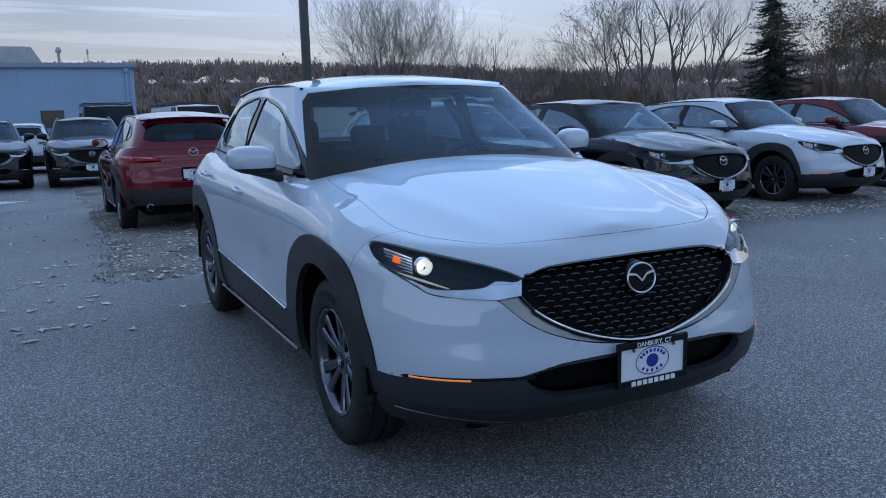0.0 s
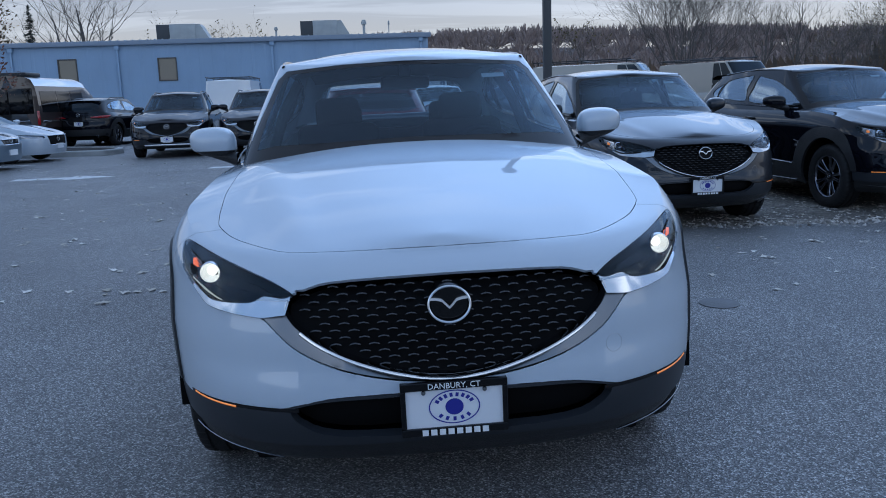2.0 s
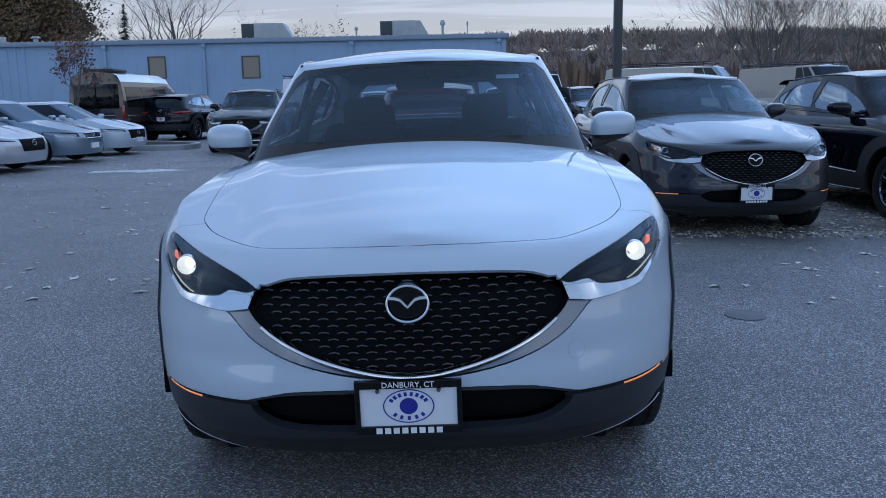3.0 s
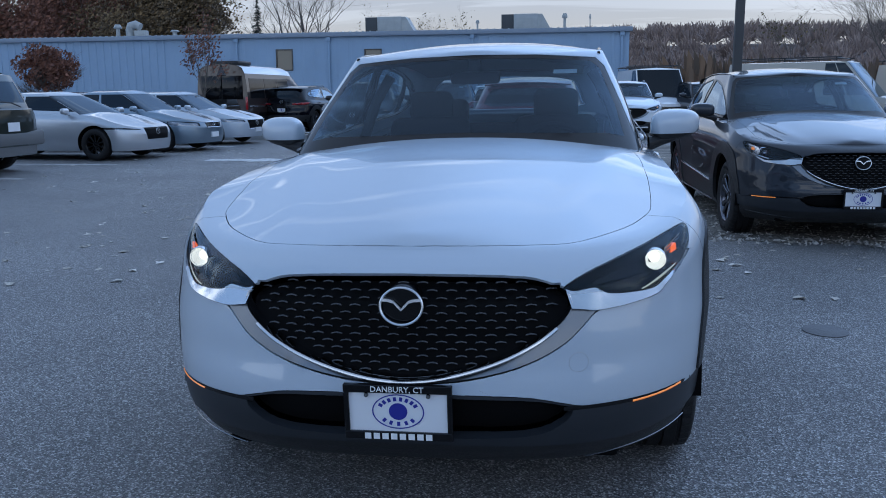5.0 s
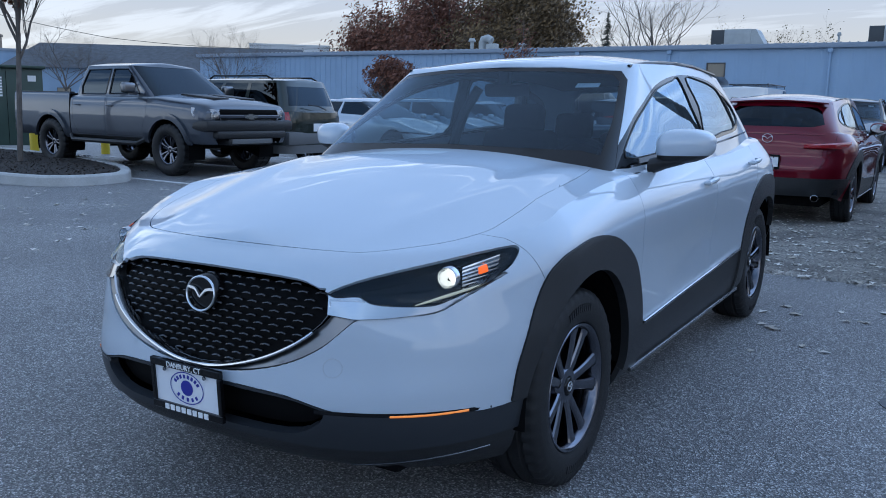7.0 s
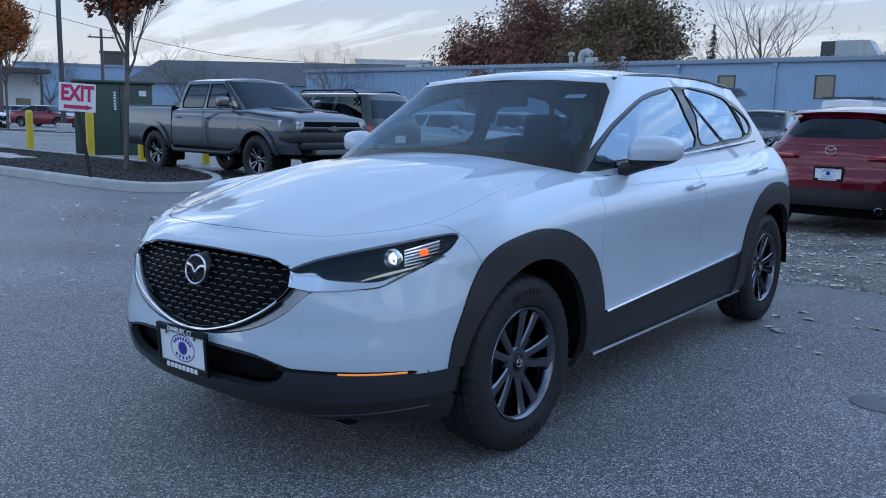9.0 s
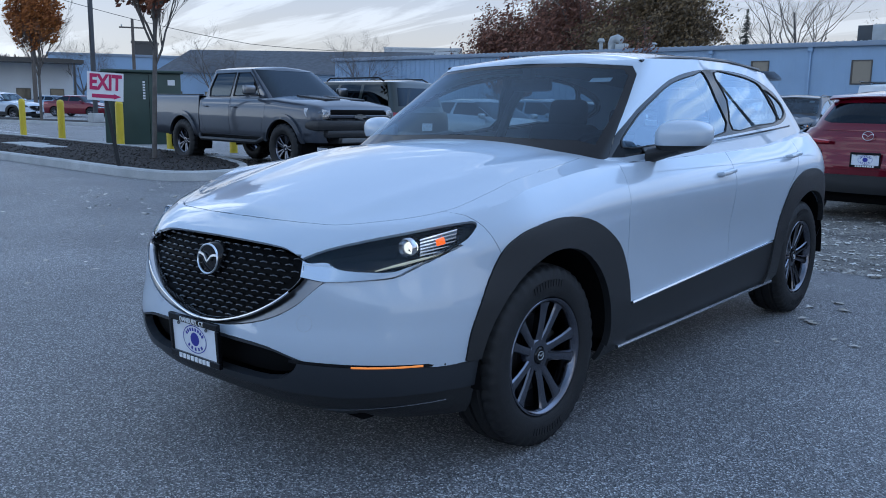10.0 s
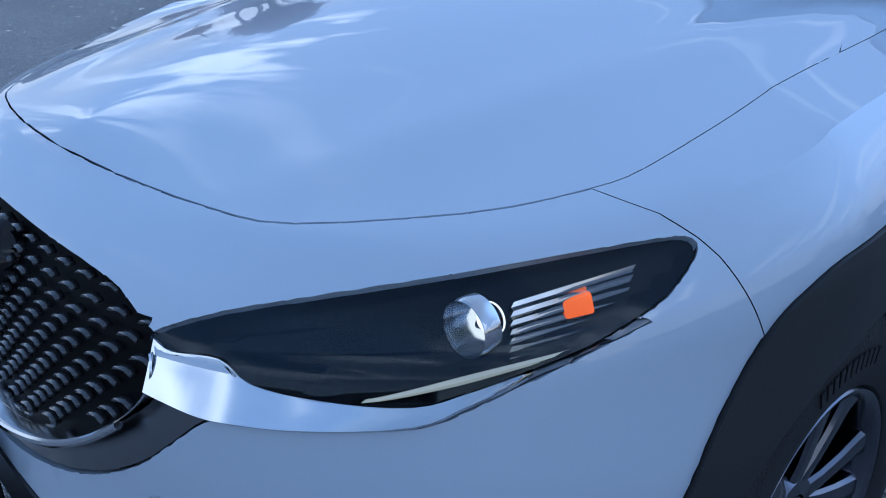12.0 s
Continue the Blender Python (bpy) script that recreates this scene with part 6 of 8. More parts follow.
# pickup
def pickup(label, at, body_paint):
    """Lifted crew-cab pickup: lofted front and cab, separate bed, flares, off-road bumper and thick tyres."""
    car = thing("pickup_truck", label, "pickup", at)
    hub, ar = 0.415, 0.485
    top = curve((-0.88, 1.05), (-0.82, 1.115), (-0.6, 1.165), (0.0, 1.215), (0.4, 1.245), (2.62, 1.245))
    wide = curve((-0.88, 0.70), (-0.84, 0.83), (-0.72, 0.900), (-0.45, 0.925), (0.4, 0.930), (2.62, 0.930))

    def rib(y, bed=False):
        zt, w = (1.29 if bed else float(top(y))), (0.925 if bed else float(wide(y)))
        side = [(w - 0.05, 0.53), (w - 0.012, 0.58), (w, 0.70), (w + 0.008, 0.90), (w + 0.004, 1.02), (w - 0.022, zt - 0.055), (w - 0.05, zt - 0.018), (w - 0.085, zt)]
        if bed:
            side = [(w - 0.05, 0.53), (w - 0.012, 0.58), (w, 0.70), (w + 0.008, 0.90), (w, 1.10), (w - 0.012, zt - 0.03), (w - 0.03, zt), (w - 0.11, zt)]
            return [(x, y, z) for x, z in side]
        crown = 0.055 * float(smooth(0.7, 0.3, y)) * float(smooth(-0.88, -0.5, y)) + 0.012
        return [(x, y, z) for x, z in side] + [(w * f, y, zt + crown * (1 - f * f)) for f in (0.8, 0.62, 0.46, 0.30, 0.15, 0.0)]

    def skin(rows):
        bm = bmesh.new()
        for sign in (1, -1):
            vs_ = [[bm.verts.new((sign * p[0], p[1], p[2])) for p in row] for row in rows]
            for a, b in zip(vs_, vs_[1:]):
                for k in range(len(a) - 1):
                    q = (a[k], b[k], b[k + 1], a[k + 1])
                    bm.faces.new(q if sign > 0 else q[::-1])
        bmesh.ops.remove_doubles(bm, verts=bm.verts, dist=0.0006)
        bmesh.ops.recalc_face_normals(bm, faces=bm.faces)
        return bm

    ys = np.concatenate([np.linspace(-0.88, -0.55, 9), np.linspace(-0.46, 2.62, 50)])
    low = skin([rib(y) for y in ys])
    bed = skin([rib(y, True) for y in np.linspace(2.655, 4.41, 30)])
    for shell, cy in ((low, 0.0), (bed, 3.26)):
        out = lambda c, n: abs(c.x) > 0.6
        cut_out(shell, ring(cy, hub, ar, 36), 'x', out).free()
        for h in halves(cut_out(shell, ring(cy, hub + 0.01, ar + 0.085, 36), 'x', out)):
            part("wheel_arch_trim", panel_edge(h, 0.0, 0.05, -0.035), body_paint, car, "squared body-coloured arch flare")
    for h in halves(cut_out(low, [(0.58, 0.5), (2.7, 0.5), (2.7, 0.60), (0.58, 0.60)], 'x', lambda c, n: abs(c.x) > 0.6)):
        part("sill_trim", panel_edge(h, 0.0, 0.02, 0.0), CLAD, car, "black plastic sill")
    door_lines = ([(0.50, 1.30), (0.52, 0.95), (0.60, 0.80), (0.60, 0.66), (0.66, 0.60), (1.60, 0.60), (1.63, 1.30)], [(1.64, 1.30), (1.61, 0.60), (2.42, 0.60), (2.55, 0.80), (2.56, 1.30)])
    for poly, hy in zip(door_lines, (1.47, 2.40)):
        for h in halves(cut_out(low, poly, 'x', lambda c, n: abs(c.x) > 0.84 and abs(n.x) > 0.3)):
            sx = 1 if next(iter(h.verts)).co.x > 0 else -1
            d = part("door", panel_edge(h, 0.004, 0.02), body_paint, car)
            door_handle(d, sx, hy, 1.09, 0.918, body_paint)
    part("body", panel_edge(low, 0, 0), body_paint, car)
    for h in halves(panel_edge(bed, 0, 0.02)):
        part("bed_side", h, body_paint, car)
    part("bed_floor", boxes((-0.78, 0.78, 2.67, 4.39, 0.62, 0.70), (-0.80, 0.80, 2.66, 2.70, 0.70, 1.28), (-0.82, -0.78, 2.67, 4.39, 0.70, 1.28), (0.78, 0.82, 2.67, 4.39, 0.70, 1.28)), DARK, car)
    part("bed_rail", boxes((-0.90, -0.79, 2.66, 4.41, 1.288, 1.306), (0.79, 0.90, 2.66, 4.41, 1.288, 1.306), bevel=0.006), CLAD, car)
    part("tailgate", boxes((-0.80, 0.80, 4.36, 4.425, 0.66, 1.30), bevel=0.02), body_paint, car)
    for sx in (1, -1):
        part("tail_lamp", boxes((sx * 0.805, sx * 0.915, 4.33, 4.43, 0.86, 1.20), bevel=0.015), TAILRED, car, "red tail lamp")
    # front end
    part("front_face", boxes((-0.82, 0.82, -0.90, -0.70, 0.60, 1.02), bevel=0.02), DARK, car)
    part("grille", boxes((-0.60, 0.60, -0.955, -0.88, 0.965, 1.045), bevel=0.012), GRILLEBACK, car, "black upper grille slot")
    part("grille_band", boxes((-0.64, 0.64, -0.985, -0.90, 0.905, 0.962), bevel=0.012), body_paint, car, "body-coloured bar across the grille")
    bm = bmesh.new()
    slab(bm, [(-0.60, 0.90), (-0.50, 0.735), (0.50, 0.735), (0.60, 0.90)], lambda p, d: (p[0], -0.955 + d, p[1]), 0.08)
    lowg = part("lower_grille", bm, GRILLEBACK, car, "black lower grille with a bright edge")
    bm = bmesh.new()
    for a, b in (((-0.615, 0.905), (-0.51, 0.725)), ((-0.51, 0.725), (0.51, 0.725)), ((0.51, 0.725), (0.615, 0.905))):
        tube(bm, [(a[0], -0.962, a[1]), (b[0], -0.962, b[1])], 0.011, 6)
    part("grille_edge", bm, DARKCHROME, lowg)
    for r in range(4):
        for c in range(-7, 8):
            x, z = (c + 0.5 * (r % 2)) * 0.068, 0.758 + r * 0.038
            if abs(x) < 0.50 + 0.10 * r / 3 - 0.03:
                part("grille_stud", boxes((x - 0.024, x + 0.024, -0.966, -0.953, z - 0.009, z + 0.009), bevel=0.004), SATIN, lowg)
    bm = bmesh.new()
    slab(bm, [(-0.13, -0.025), (-0.05, -0.025), (-0.04, -0.045), (0.06, -0.045), (0.05, -0.025), (0.13, -0.025), (0.13, 0.025), (0.05, 0.025), (0.04, 0.045), (-0.06, 0.045), (-0.05, 0.025), (-0.13, 0.025)],
         lambda p, d: (p[0], -1.0 + d, 0.932 + p[1]), 0.02)
    part("grille_mark", bm, CHROME, car, "chrome cross-shaped mark")
    for sx in (1, -1):
        bm = bmesh.new()
        rows = [[(sx * x, y, z) for x, y, z in row] for row in (
            ((0.62, -0.95, 1.035), (0.74, -0.93, 1.045), (0.85, -0.84, 1.055), (0.915, -0.66, 1.065)),
            ((0.62, -0.968, 0.96), (0.74, -0.948, 0.96), (0.86, -0.86, 0.965), (0.928, -0.66, 1.01)),
            ((0.635, -0.96, 0.895), (0.74, -0.945, 0.885), (0.86, -0.86, 0.88), (0.925, -0.70, 0.93)))]
        sheet(bm, rows)
        bmesh.ops.recalc_face_normals(bm, faces=bm.faces)
        lens = bm.copy()
        for v in lens.verts:
            v.co.y -= 0.012
        hl = part("headlamp", lens, LENS, car, "clear wraparound headlamp")
        hl.visible_shadow = False
        part("reflector", bm, DARKCHROME, hl)
        for k in (0.70, 0.80):
            b2 = bmesh.new()
            lathe(b2, [(0.02, 0.045), (0.0, 0.04), (0.004, 0.001)], 18, 'y')
            bmesh.ops.transform(b2, matrix=Matrix.Translation((sx * k, -0.955 + 0.5 * (k - 0.70), 0.965)), verts=b2.verts)
            part("projector", b2, CHROME, hl)
        bm = bmesh.new()
        box(bm, sx * 0.12, sx * 0.44, -0.55, 0.25, 0.0, 0.03, bevel=0.012, m=Matrix.Translation((0, 0, 1.262)) @ Matrix.Rotation(radians(4.2), 4, 'X'))
        part("hood_scoop", bm, CLAD, car, "black ribbed hood insert")
        bm = bmesh.new()
        tube(bm, [(sx * 0.90, 0.58, 0.56), (sx * 0.975, 0.70, 0.49), (sx * 0.975, 2.50, 0.49), (sx * 0.90, 2.66, 0.56)], 0.038, 8)
        part("side_step", bm, CLAD, car, "black tubular rock rail")
        bm = bmesh.new()
        box(bm, -0.115, 0.115, -0.065, 0.055, -0.085, 0.085, bevel=0.04, seg=3, m=Matrix.Translation((sx * 1.04, 0.80, 1.38)))
        box(bm, -0.09, 0.06, -0.02, 0.03, -0.03, 0.03, bevel=0.01, m=Matrix.Translation((sx * 0.92, 0.81, 1.30)))
        part("door_mirror", bm, SATIN, car, "satin mirror cap")
    part("front_bumper", boxes((-0.92, 0.92, -1.03, -0.62, 0.70, 0.875), bevel=0.05), CLAD, car, "black off-road bumper")
    part("bumper_lip", boxes((-0.74, 0.74, -1.05, -0.70, 0.585, 0.715), bevel=0.045), CLAD, car)
    part("bumper_chin", boxes((-0.48, 0.48, -1.01, -0.70, 0.48, 0.60), bevel=0.04), CLAD, car)
    part("skid_plate", boxes((-0.42, 0.42, -1.03, -0.98, 0.50, 0.58), bevel=0.01), LOWGREY, car)
    for o in car.children:
        if o.name.split(".")[0] in ("front_face", "grille", "grille_band", "lower_grille", "grille_mark", "headlamp", "front_bumper", "bumper_lip", "bumper_chin", "skid_plate"):
            o.matrix_basis = Matrix.Translation((0, 0.07, 0.03)) @ o.matrix_basis
    part("rear_bumper", boxes((-0.88, 0.88, 4.40, 4.54, 0.56, 0.74), bevel=0.03), CLAD, car)
    # cab
    def cab(s, u):
        yw, yr = 0.34 + 0.78 * u, 2.62 - 0.12 * u ** 1.5
        ya, yb = yw + 0.14, yr - 0.12
        w = 0.855 - 0.165 * u - 0.02 * u * u
        if s < 1:
            a = s * math.pi / 2
            x, y = w * math.sin(a) ** 0.5, ya - 0.14 * math.cos(a) ** 0.9
        elif s < 2:
            x, y = w, ya + (yb - ya) * (s - 1)
        else:
            a = (3 - s) * math.pi / 2
            x, y = w * math.sin(a) ** 0.4, yb + 0.12 * math.cos(a) ** 0.9
        return x, y, 1.215 + (1.755 - 1.215) * u
    ss = np.concatenate([np.linspace(0, 1, 14)[:-1], np.linspace(1, 2, 34)[:-1], np.linspace(2, 3, 12)])
    rows = [[cab(q, u) for q in ss] for u in np.linspace(0, 1, 18)]
    for e in np.linspace(0, 1, 8)[1:]:
        rows.append([(x * (1 - e), y + (1.25 + 1.10 * q / 3 - y) * e, z + 0.065 * (1 - (1 - e) ** 2.4)) for (x, y, z), q in zip(rows[17], ss)])
    shell = skin(rows)
    scr = cut_out(shell, [(-0.80, 1.20), (0.80, 1.20), (0.645, 1.745), (-0.645, 1.745)], 'y', lambda c, n: n.y < -0.2 and c.y < 1.35)
    part("windscreen", panel_edge(scr, 0, 0, 0.003), PRIVACY, car, "tinted windscreen").visible_shadow = False
    for poly in ([(0.78, 1.290), (1.60, 1.280), (1.62, 1.695), (1.26, 1.695), (1.10, 1.60)], [(1.70, 1.275), (2.38, 1.27), (2.42, 1.40), (2.34, 1.685), (1.70, 1.695)]):
        for h in halves(cut_out(shell, poly, 'x', lambda c, n: abs(n.x) > 0.3)):
            sx = 1 if next(iter(h.verts)).co.x > 0 else -1
            part("window_seal", bead(h, 0.012), GLOSS, car)
            part("side_window", panel_edge(h, 0.0, 0.0, 0.006), PRIVACY, car, "dark side window")
    bk = cut_out(shell, [(-0.66, 1.30), (0.66, 1.30), (0.58, 1.68), (-0.58, 1.68)], 'y', lambda c, n: n.y > 0.3)
    part("rear_window", panel_edge(bk, 0, 0, 0.004), PRIVACY, car, "dark rear window")
    part("cab", panel_edge(shell, 0, 0.01), body_paint, car)
    part("underbody", boxes((-0.62, 0.62, -0.60, 4.2, 0.46, 0.66), (-0.80, 0.80, 0.55, 2.70, 0.52, 0.66)), DARK, car)
    for sx in (1, -1):
        for cy in (0.0, 3.26):
            w = new("wheel", CAR_MESHES[1])
            w.parent = car
            w.matrix_local = Matrix.Translation((sx * 0.80, cy, hub)) @ (Matrix.Rotation(math.pi, 4, 'Z') if sx < 0 else Matrix.Identity(4)) @ Matrix.Diagonal((1.15, 1.05, 1.05, 1))
            bm = bmesh.new()
            lathe(bm, [(-0.10, 0.225), (-0.125, 0.25), (-0.13, 0.31), (-0.12, 0.365), (-0.10, 0.392), (-0.05, 0.395), (-0.045, 0.386), (0.0, 0.386), (0.005, 0.395), (0.05, 0.395), (0.10, 0.392), (0.12, 0.365), (0.13, 0.31), (0.122, 0.25), (0.10, 0.225)], 96)
            for v in bm.verts:
                r = math.hypot(v.co.y, v.co.z)
                k = round((math.atan2(v.co.z, v.co.y) % math.tau) / math.tau * 96)
                if r > 0.36 and k % 4 == 0:
                    v.co.y *= 0.955
                    v.co.z *= 0.955
            bmesh.ops.recalc_face_normals(bm, faces=bm.faces)
            part("tyre", bm, RUBBER, w, "thick knobbly off-road tyre")
            for k in range(10):
                o = new("spoke", CAR_MESHES[2])
                o.parent, o.matrix_local = w, Matrix.Rotation(k * math.tau / 10 + 0.12 * (1 if k % 2 else -1), 4, 'X')
            bm = bmesh.new()
            sheet(bm, [[(sx * x, cy + r * math.cos(a), hub + r * math.sin(a)) for a in np.linspace(-0.3, math.pi + 0.3, 20)] for x, r in ((0.90, ar + 0.01), (0.58, ar + 0.01), (0.57, 0.02))])
            part("wheel_well", bm, DARK, car)
    return car


pickup("gunmetal grey lifted crew-cab pickup truck on asphalt", pose(-9.45, 7.85, 0, 0, 0, E_ - 2) @ Matrix.Diagonal((1.05, 1.05, 1.05, 1)), GUNMETAL)

# old boxy sport utility car with its tail towards the lane
old = auto("old_utility_car", "old dark green boxy utility car with roof rack", pose(-12.45, 10.05, 0, 0, 0, W_), GREEN_DK, wb=2.62, fo=0.85, ro=0.92, w=1.78, h=1.72, sill=0.30, nose_h=0.85, cowl_h=1.08,
           tail_h=1.10, base_f=0.35, roof_f=0.95, roof_b=3.20, base_b=3.42, lean=0.13, tyre=0.35, lower=LOWGREY, category="car", kind="box", tail=(0.80, 0.82, 1.08), panes=3, rails=True, chrome=False, plate_f=False)
part("rear_bumper", boxes((-0.84, 0.84, 3.38, 3.545, 0.46, 0.72), bevel=0.05), LOWGREY, old, "grey plastic rear bumper")
bm = bmesh.new()
tube(bm, [(-0.2, 3.56, 1.13), (0.0, 3.53, 1.20), (0.25, 3.50, 1.22)], 0.012, 6)
part("rear_wiper", bm, CLAD, old)

# side row
auto("sedan_car", "silver hatchback with black wheels and black grille", pose(-9.1, 13.75, 0, 0, 0, E_ - 4), SILVER, wb=2.73, fo=0.94, ro=0.80, w=1.80, h=1.41, sill=0.20, nose_h=0.64, cowl_h=0.94, tail_h=1.02,
     base_f=0.22, roof_f=1.20, roof_b=2.05, base_b=3.42, group=SEDANS, grille=(0.25, 0.42, 0.66), grille_mat=GRILLEBACK, lamp=(0.50, 0.60, 0.635), skirt=0.05, wheel_mat=GLOSS, chrome=False, plate_f=False)
auto("sedan_car", "blue-grey sedan with a plate on its nose", pose(-9.0, 16.4, 0, 0, 0, E_ - 6), BLUEGREY, wb=2.70, fo=0.93, ro=1.05, w=1.76, h=1.45, sill=0.20, nose_h=0.68, cowl_h=0.95, tail_h=1.05,
     base_f=0.28, roof_f=1.15, roof_b=2.20, base_b=3.15, group=SEDANS, glass=PRIVACY, grille=(0.20, 0.56, 0.68), lamp=(0.50, 0.58, 0.68), skirt=0.05)
auto("sedan_car", "white sedan with a dark grille at the row's end", pose(-9.0, 19.3, 0, 0, 0, E_ - 6), WHITE, wb=2.83, fo=0.92, ro=1.10, w=1.82, h=1.43, sill=0.20, nose_h=0.67, cowl_h=0.94, tail_h=1.03,
     base_f=0.28, roof_f=1.20, roof_b=2.3, base_b=3.25, group=SEDANS, glass=PRIVACY, grille=(0.26, 0.42, 0.66), grille_mat=GRILLEBACK, lamp=(0.52, 0.58, 0.66), skirt=0.05)

# vans
van = auto("cargo_van", "white high-roof cargo van with roof rack", pose(-5.3, 33.5, 0, 0, 0, 180) @ Matrix.Diagonal((0.97, 0.97, 0.86, 1)), VANWHITE, wb=3.7, fo=0.95, ro=1.05, w=2.04, h=2.55, sill=0.28, nose_h=1.05, cowl_h=1.32, tail_h=1.32,
           base_f=0.05, roof_f=0.95, roof_b=4.62, base_b=4.74, lean=0.10, tyre=0.36, category="van", kind="van", group=VANS, grille=(0.28, 0.62, 0.95), lamp=(0.62, 0.85, 1.05), panes=2, dlo_back=1.6, cargo=True, rack=True, tail=(0.92, 0.85, 1.3))
tagged(copy_thing(van, pose(3.7, 28.0, 0, 0, 0, 8)), "white high-roof cargo van facing the lane")
for lab, at, pnt in (("black cargo van with roof rack", pose(0.45, 27.3, 0, 0, 0, 0), BLACK), 
                     ("champagne cargo van behind the gravel row", pose(9.6, 23.5, 0, 0, 0, 60), TAN), ("grey cargo van behind the gravel row", pose(13.0, 24.0, 0, 0, 0, 20), TAN)):
    tagged(repaint(copy_thing(van, at), {VANWHITE: pnt}), lab)
# passenger van, its tail towards the lane
def passenger_van(label, at):
    car = thing("passenger_van", label, "van", at, VANS)
    sec = [(0.93, 0.34), (0.99, 0.48), (1.005, 0.95), (0.995, 1.30), (0.955, 1.90), (0.90, 2.30), (0.80, 2.52), (0.60, 2.62), (0.0, 2.68)]
    half = lambda z: float(np.interp(z, [p[1] for p in sec[:7]], [p[0] for p in sec[:7]]))
    ys = [(-0.95, 0.50), (-0.88, 0.62), (-0.70, 0.70), (0.0, 0.80), (0.35, 0.88), (0.75, 0.97), (1.1, 1.0), (4.85, 1.0), (4.95, 0.985)]
    bm = bmesh.new()
    for sign in (1, -1):
        rows = []
        for y, f in ys:
            zc = 2.68 * f if y < 1.1 else 2.68
            k = (zc - 0.34) / (2.68 - 0.34)
            wf = 1.0 if y > -0.5 else 0.88 + 0.12 * (y + 0.95) / 0.45
            rows.append([bm.verts.new((sign * x * wf, y, 0.34 + (z - 0.34) * k)) for x, z in sec])
        for a, b in zip(rows, rows[1:]):
            for i in range(len(a) - 1):
                q = (a[i], b[i], b[i + 1], a[i + 1])
                bm.faces.new(q if sign > 0 else q[::-1])
        bm.faces.new(rows[-1] if sign > 0 else rows[-1][::-1])
    bmesh.ops.remove_doubles(bm, verts=bm.verts, dist=0.001)
    bmesh.ops.recalc_face_normals(bm, faces=bm.faces)
    roof = cut_out(bm, [(-1.0, 2.28), (6.0, 2.28), (6.0, 3.0), (-1.0, 3.0)], 'x', lambda c, n: c.y < 4.9)
    part("body", bm, BROWNV, car, angle=40)
    part("roof", roof, SILVER, car, "pale silver high roof", angle=40)
    for sx in (1, -1):
        for y0, y1 in ((1.25, 2.30), (2.36, 3.45), (3.51, 4.72)):
            b = bmesh.new()
            sheet(b, [[(sx * (half(z) + 0.008), y, z) for y in (y0, y1)] for z in np.linspace(1.36, 2.12, 5)])
            bmesh.ops.recalc_face_normals(b, faces=b.faces)
            bmesh.ops.solidify(b, geom=b.faces[:], thickness=0.006)
            part("side_window", b, GLOSS, car, "black side window")
        for z in (0.56, 1.02):
            part("side_strip", boxes((sx * 1.0, sx * 1.018, 0.55, 4.80, z, z + 0.045), bevel=0.006), CHROME, car, "bright side strip")
        part("tail_lamp", boxes((sx * 0.90, sx * 0.985, 4.90, 4.985, 0.92, 1.42), bevel=0.015), TAILRED, car, "red tail lamp")
        for cy in (0.0, 3.70):
            w = new("wheel", CAR_MESHES[1])
            w.parent, w.matrix_local = car, Matrix.Translation((sx * 0.90, cy, 0.35)) @ (Matrix.Rotation(math.pi, 4, 'Z') if sx < 0 else Matrix.Identity(4)) @ Matrix.Diagonal((1.0, 1.03, 1.03, 1))
            o = new("tyre", CAR_MESHES[0])
            o.parent = w
            part("wheel_well", boxes((sx * 0.95, sx * 1.007, cy - 0.40, cy + 0.40, 0.345, 0.80), bevel=0.02), DARK, car)
    part("rear_window", boxes((-0.80, -0.02, 4.955, 4.968, 1.32, 2.22), (0.02, 0.80, 4.955, 4.968, 1.32, 2.22), bevel=0.004), GLOSS, car, "black rear door glass")
    part("roof_pod", boxes((-0.55, 0.55, 3.6, 4.7, 2.64, 2.80), bevel=0.05), CLAD, car, "dark roof air unit")
    part("rear_bumper", boxes((-0.96, 0.96, 4.93, 5.06, 0.36, 0.58), bevel=0.03), CLAD, car)
    return car


passenger_van("brown-black passenger van with silver roof and black glass", pose(-11.3, 30.0, 0, 0, 0, 176) @ Matrix.Diagonal((0.97, 0.97, 0.90, 1)))


# far lot
far = auto("sedan_car", "red sedan in the far lot", pose(-53.5, 25.5, 0, 0, 0, 118), RED, wb=2.8, fo=0.95, ro=1.05, w=1.85, h=1.46, nose_h=0.74, group="cars in the far lot", rails=False)
for k, (x, y, a, pnt) in enumerate(((-64.5, 30.5, 118, RED), (-70, 31.0, 118, BLUEGREY), (-75, 34, 118, WHITE), (-62, 38, 118, BLACK), (-71, 40, 118, SILVER),
                                    (-15.5, 31.5, 90, SILVER), (-19.0, 32.0, 90, BLUEGREY), (-22.5, 29.0, 90, WHITE), (-26.0, 30.0, 90, SILVER), (-13.5, 22.5, 90, GUNMETAL))):
    name = {RED: "red", BLUEGREY: "blue-grey", WHITE: "white", BLACK: "black", SILVER: "silver", GUNMETAL: "dark grey"}[pnt]
    tagged(repaint(copy_thing(far, pose(x, y, 0, 0, 0, a)), {RED: pnt}), name + " sedan parked in the far rows")


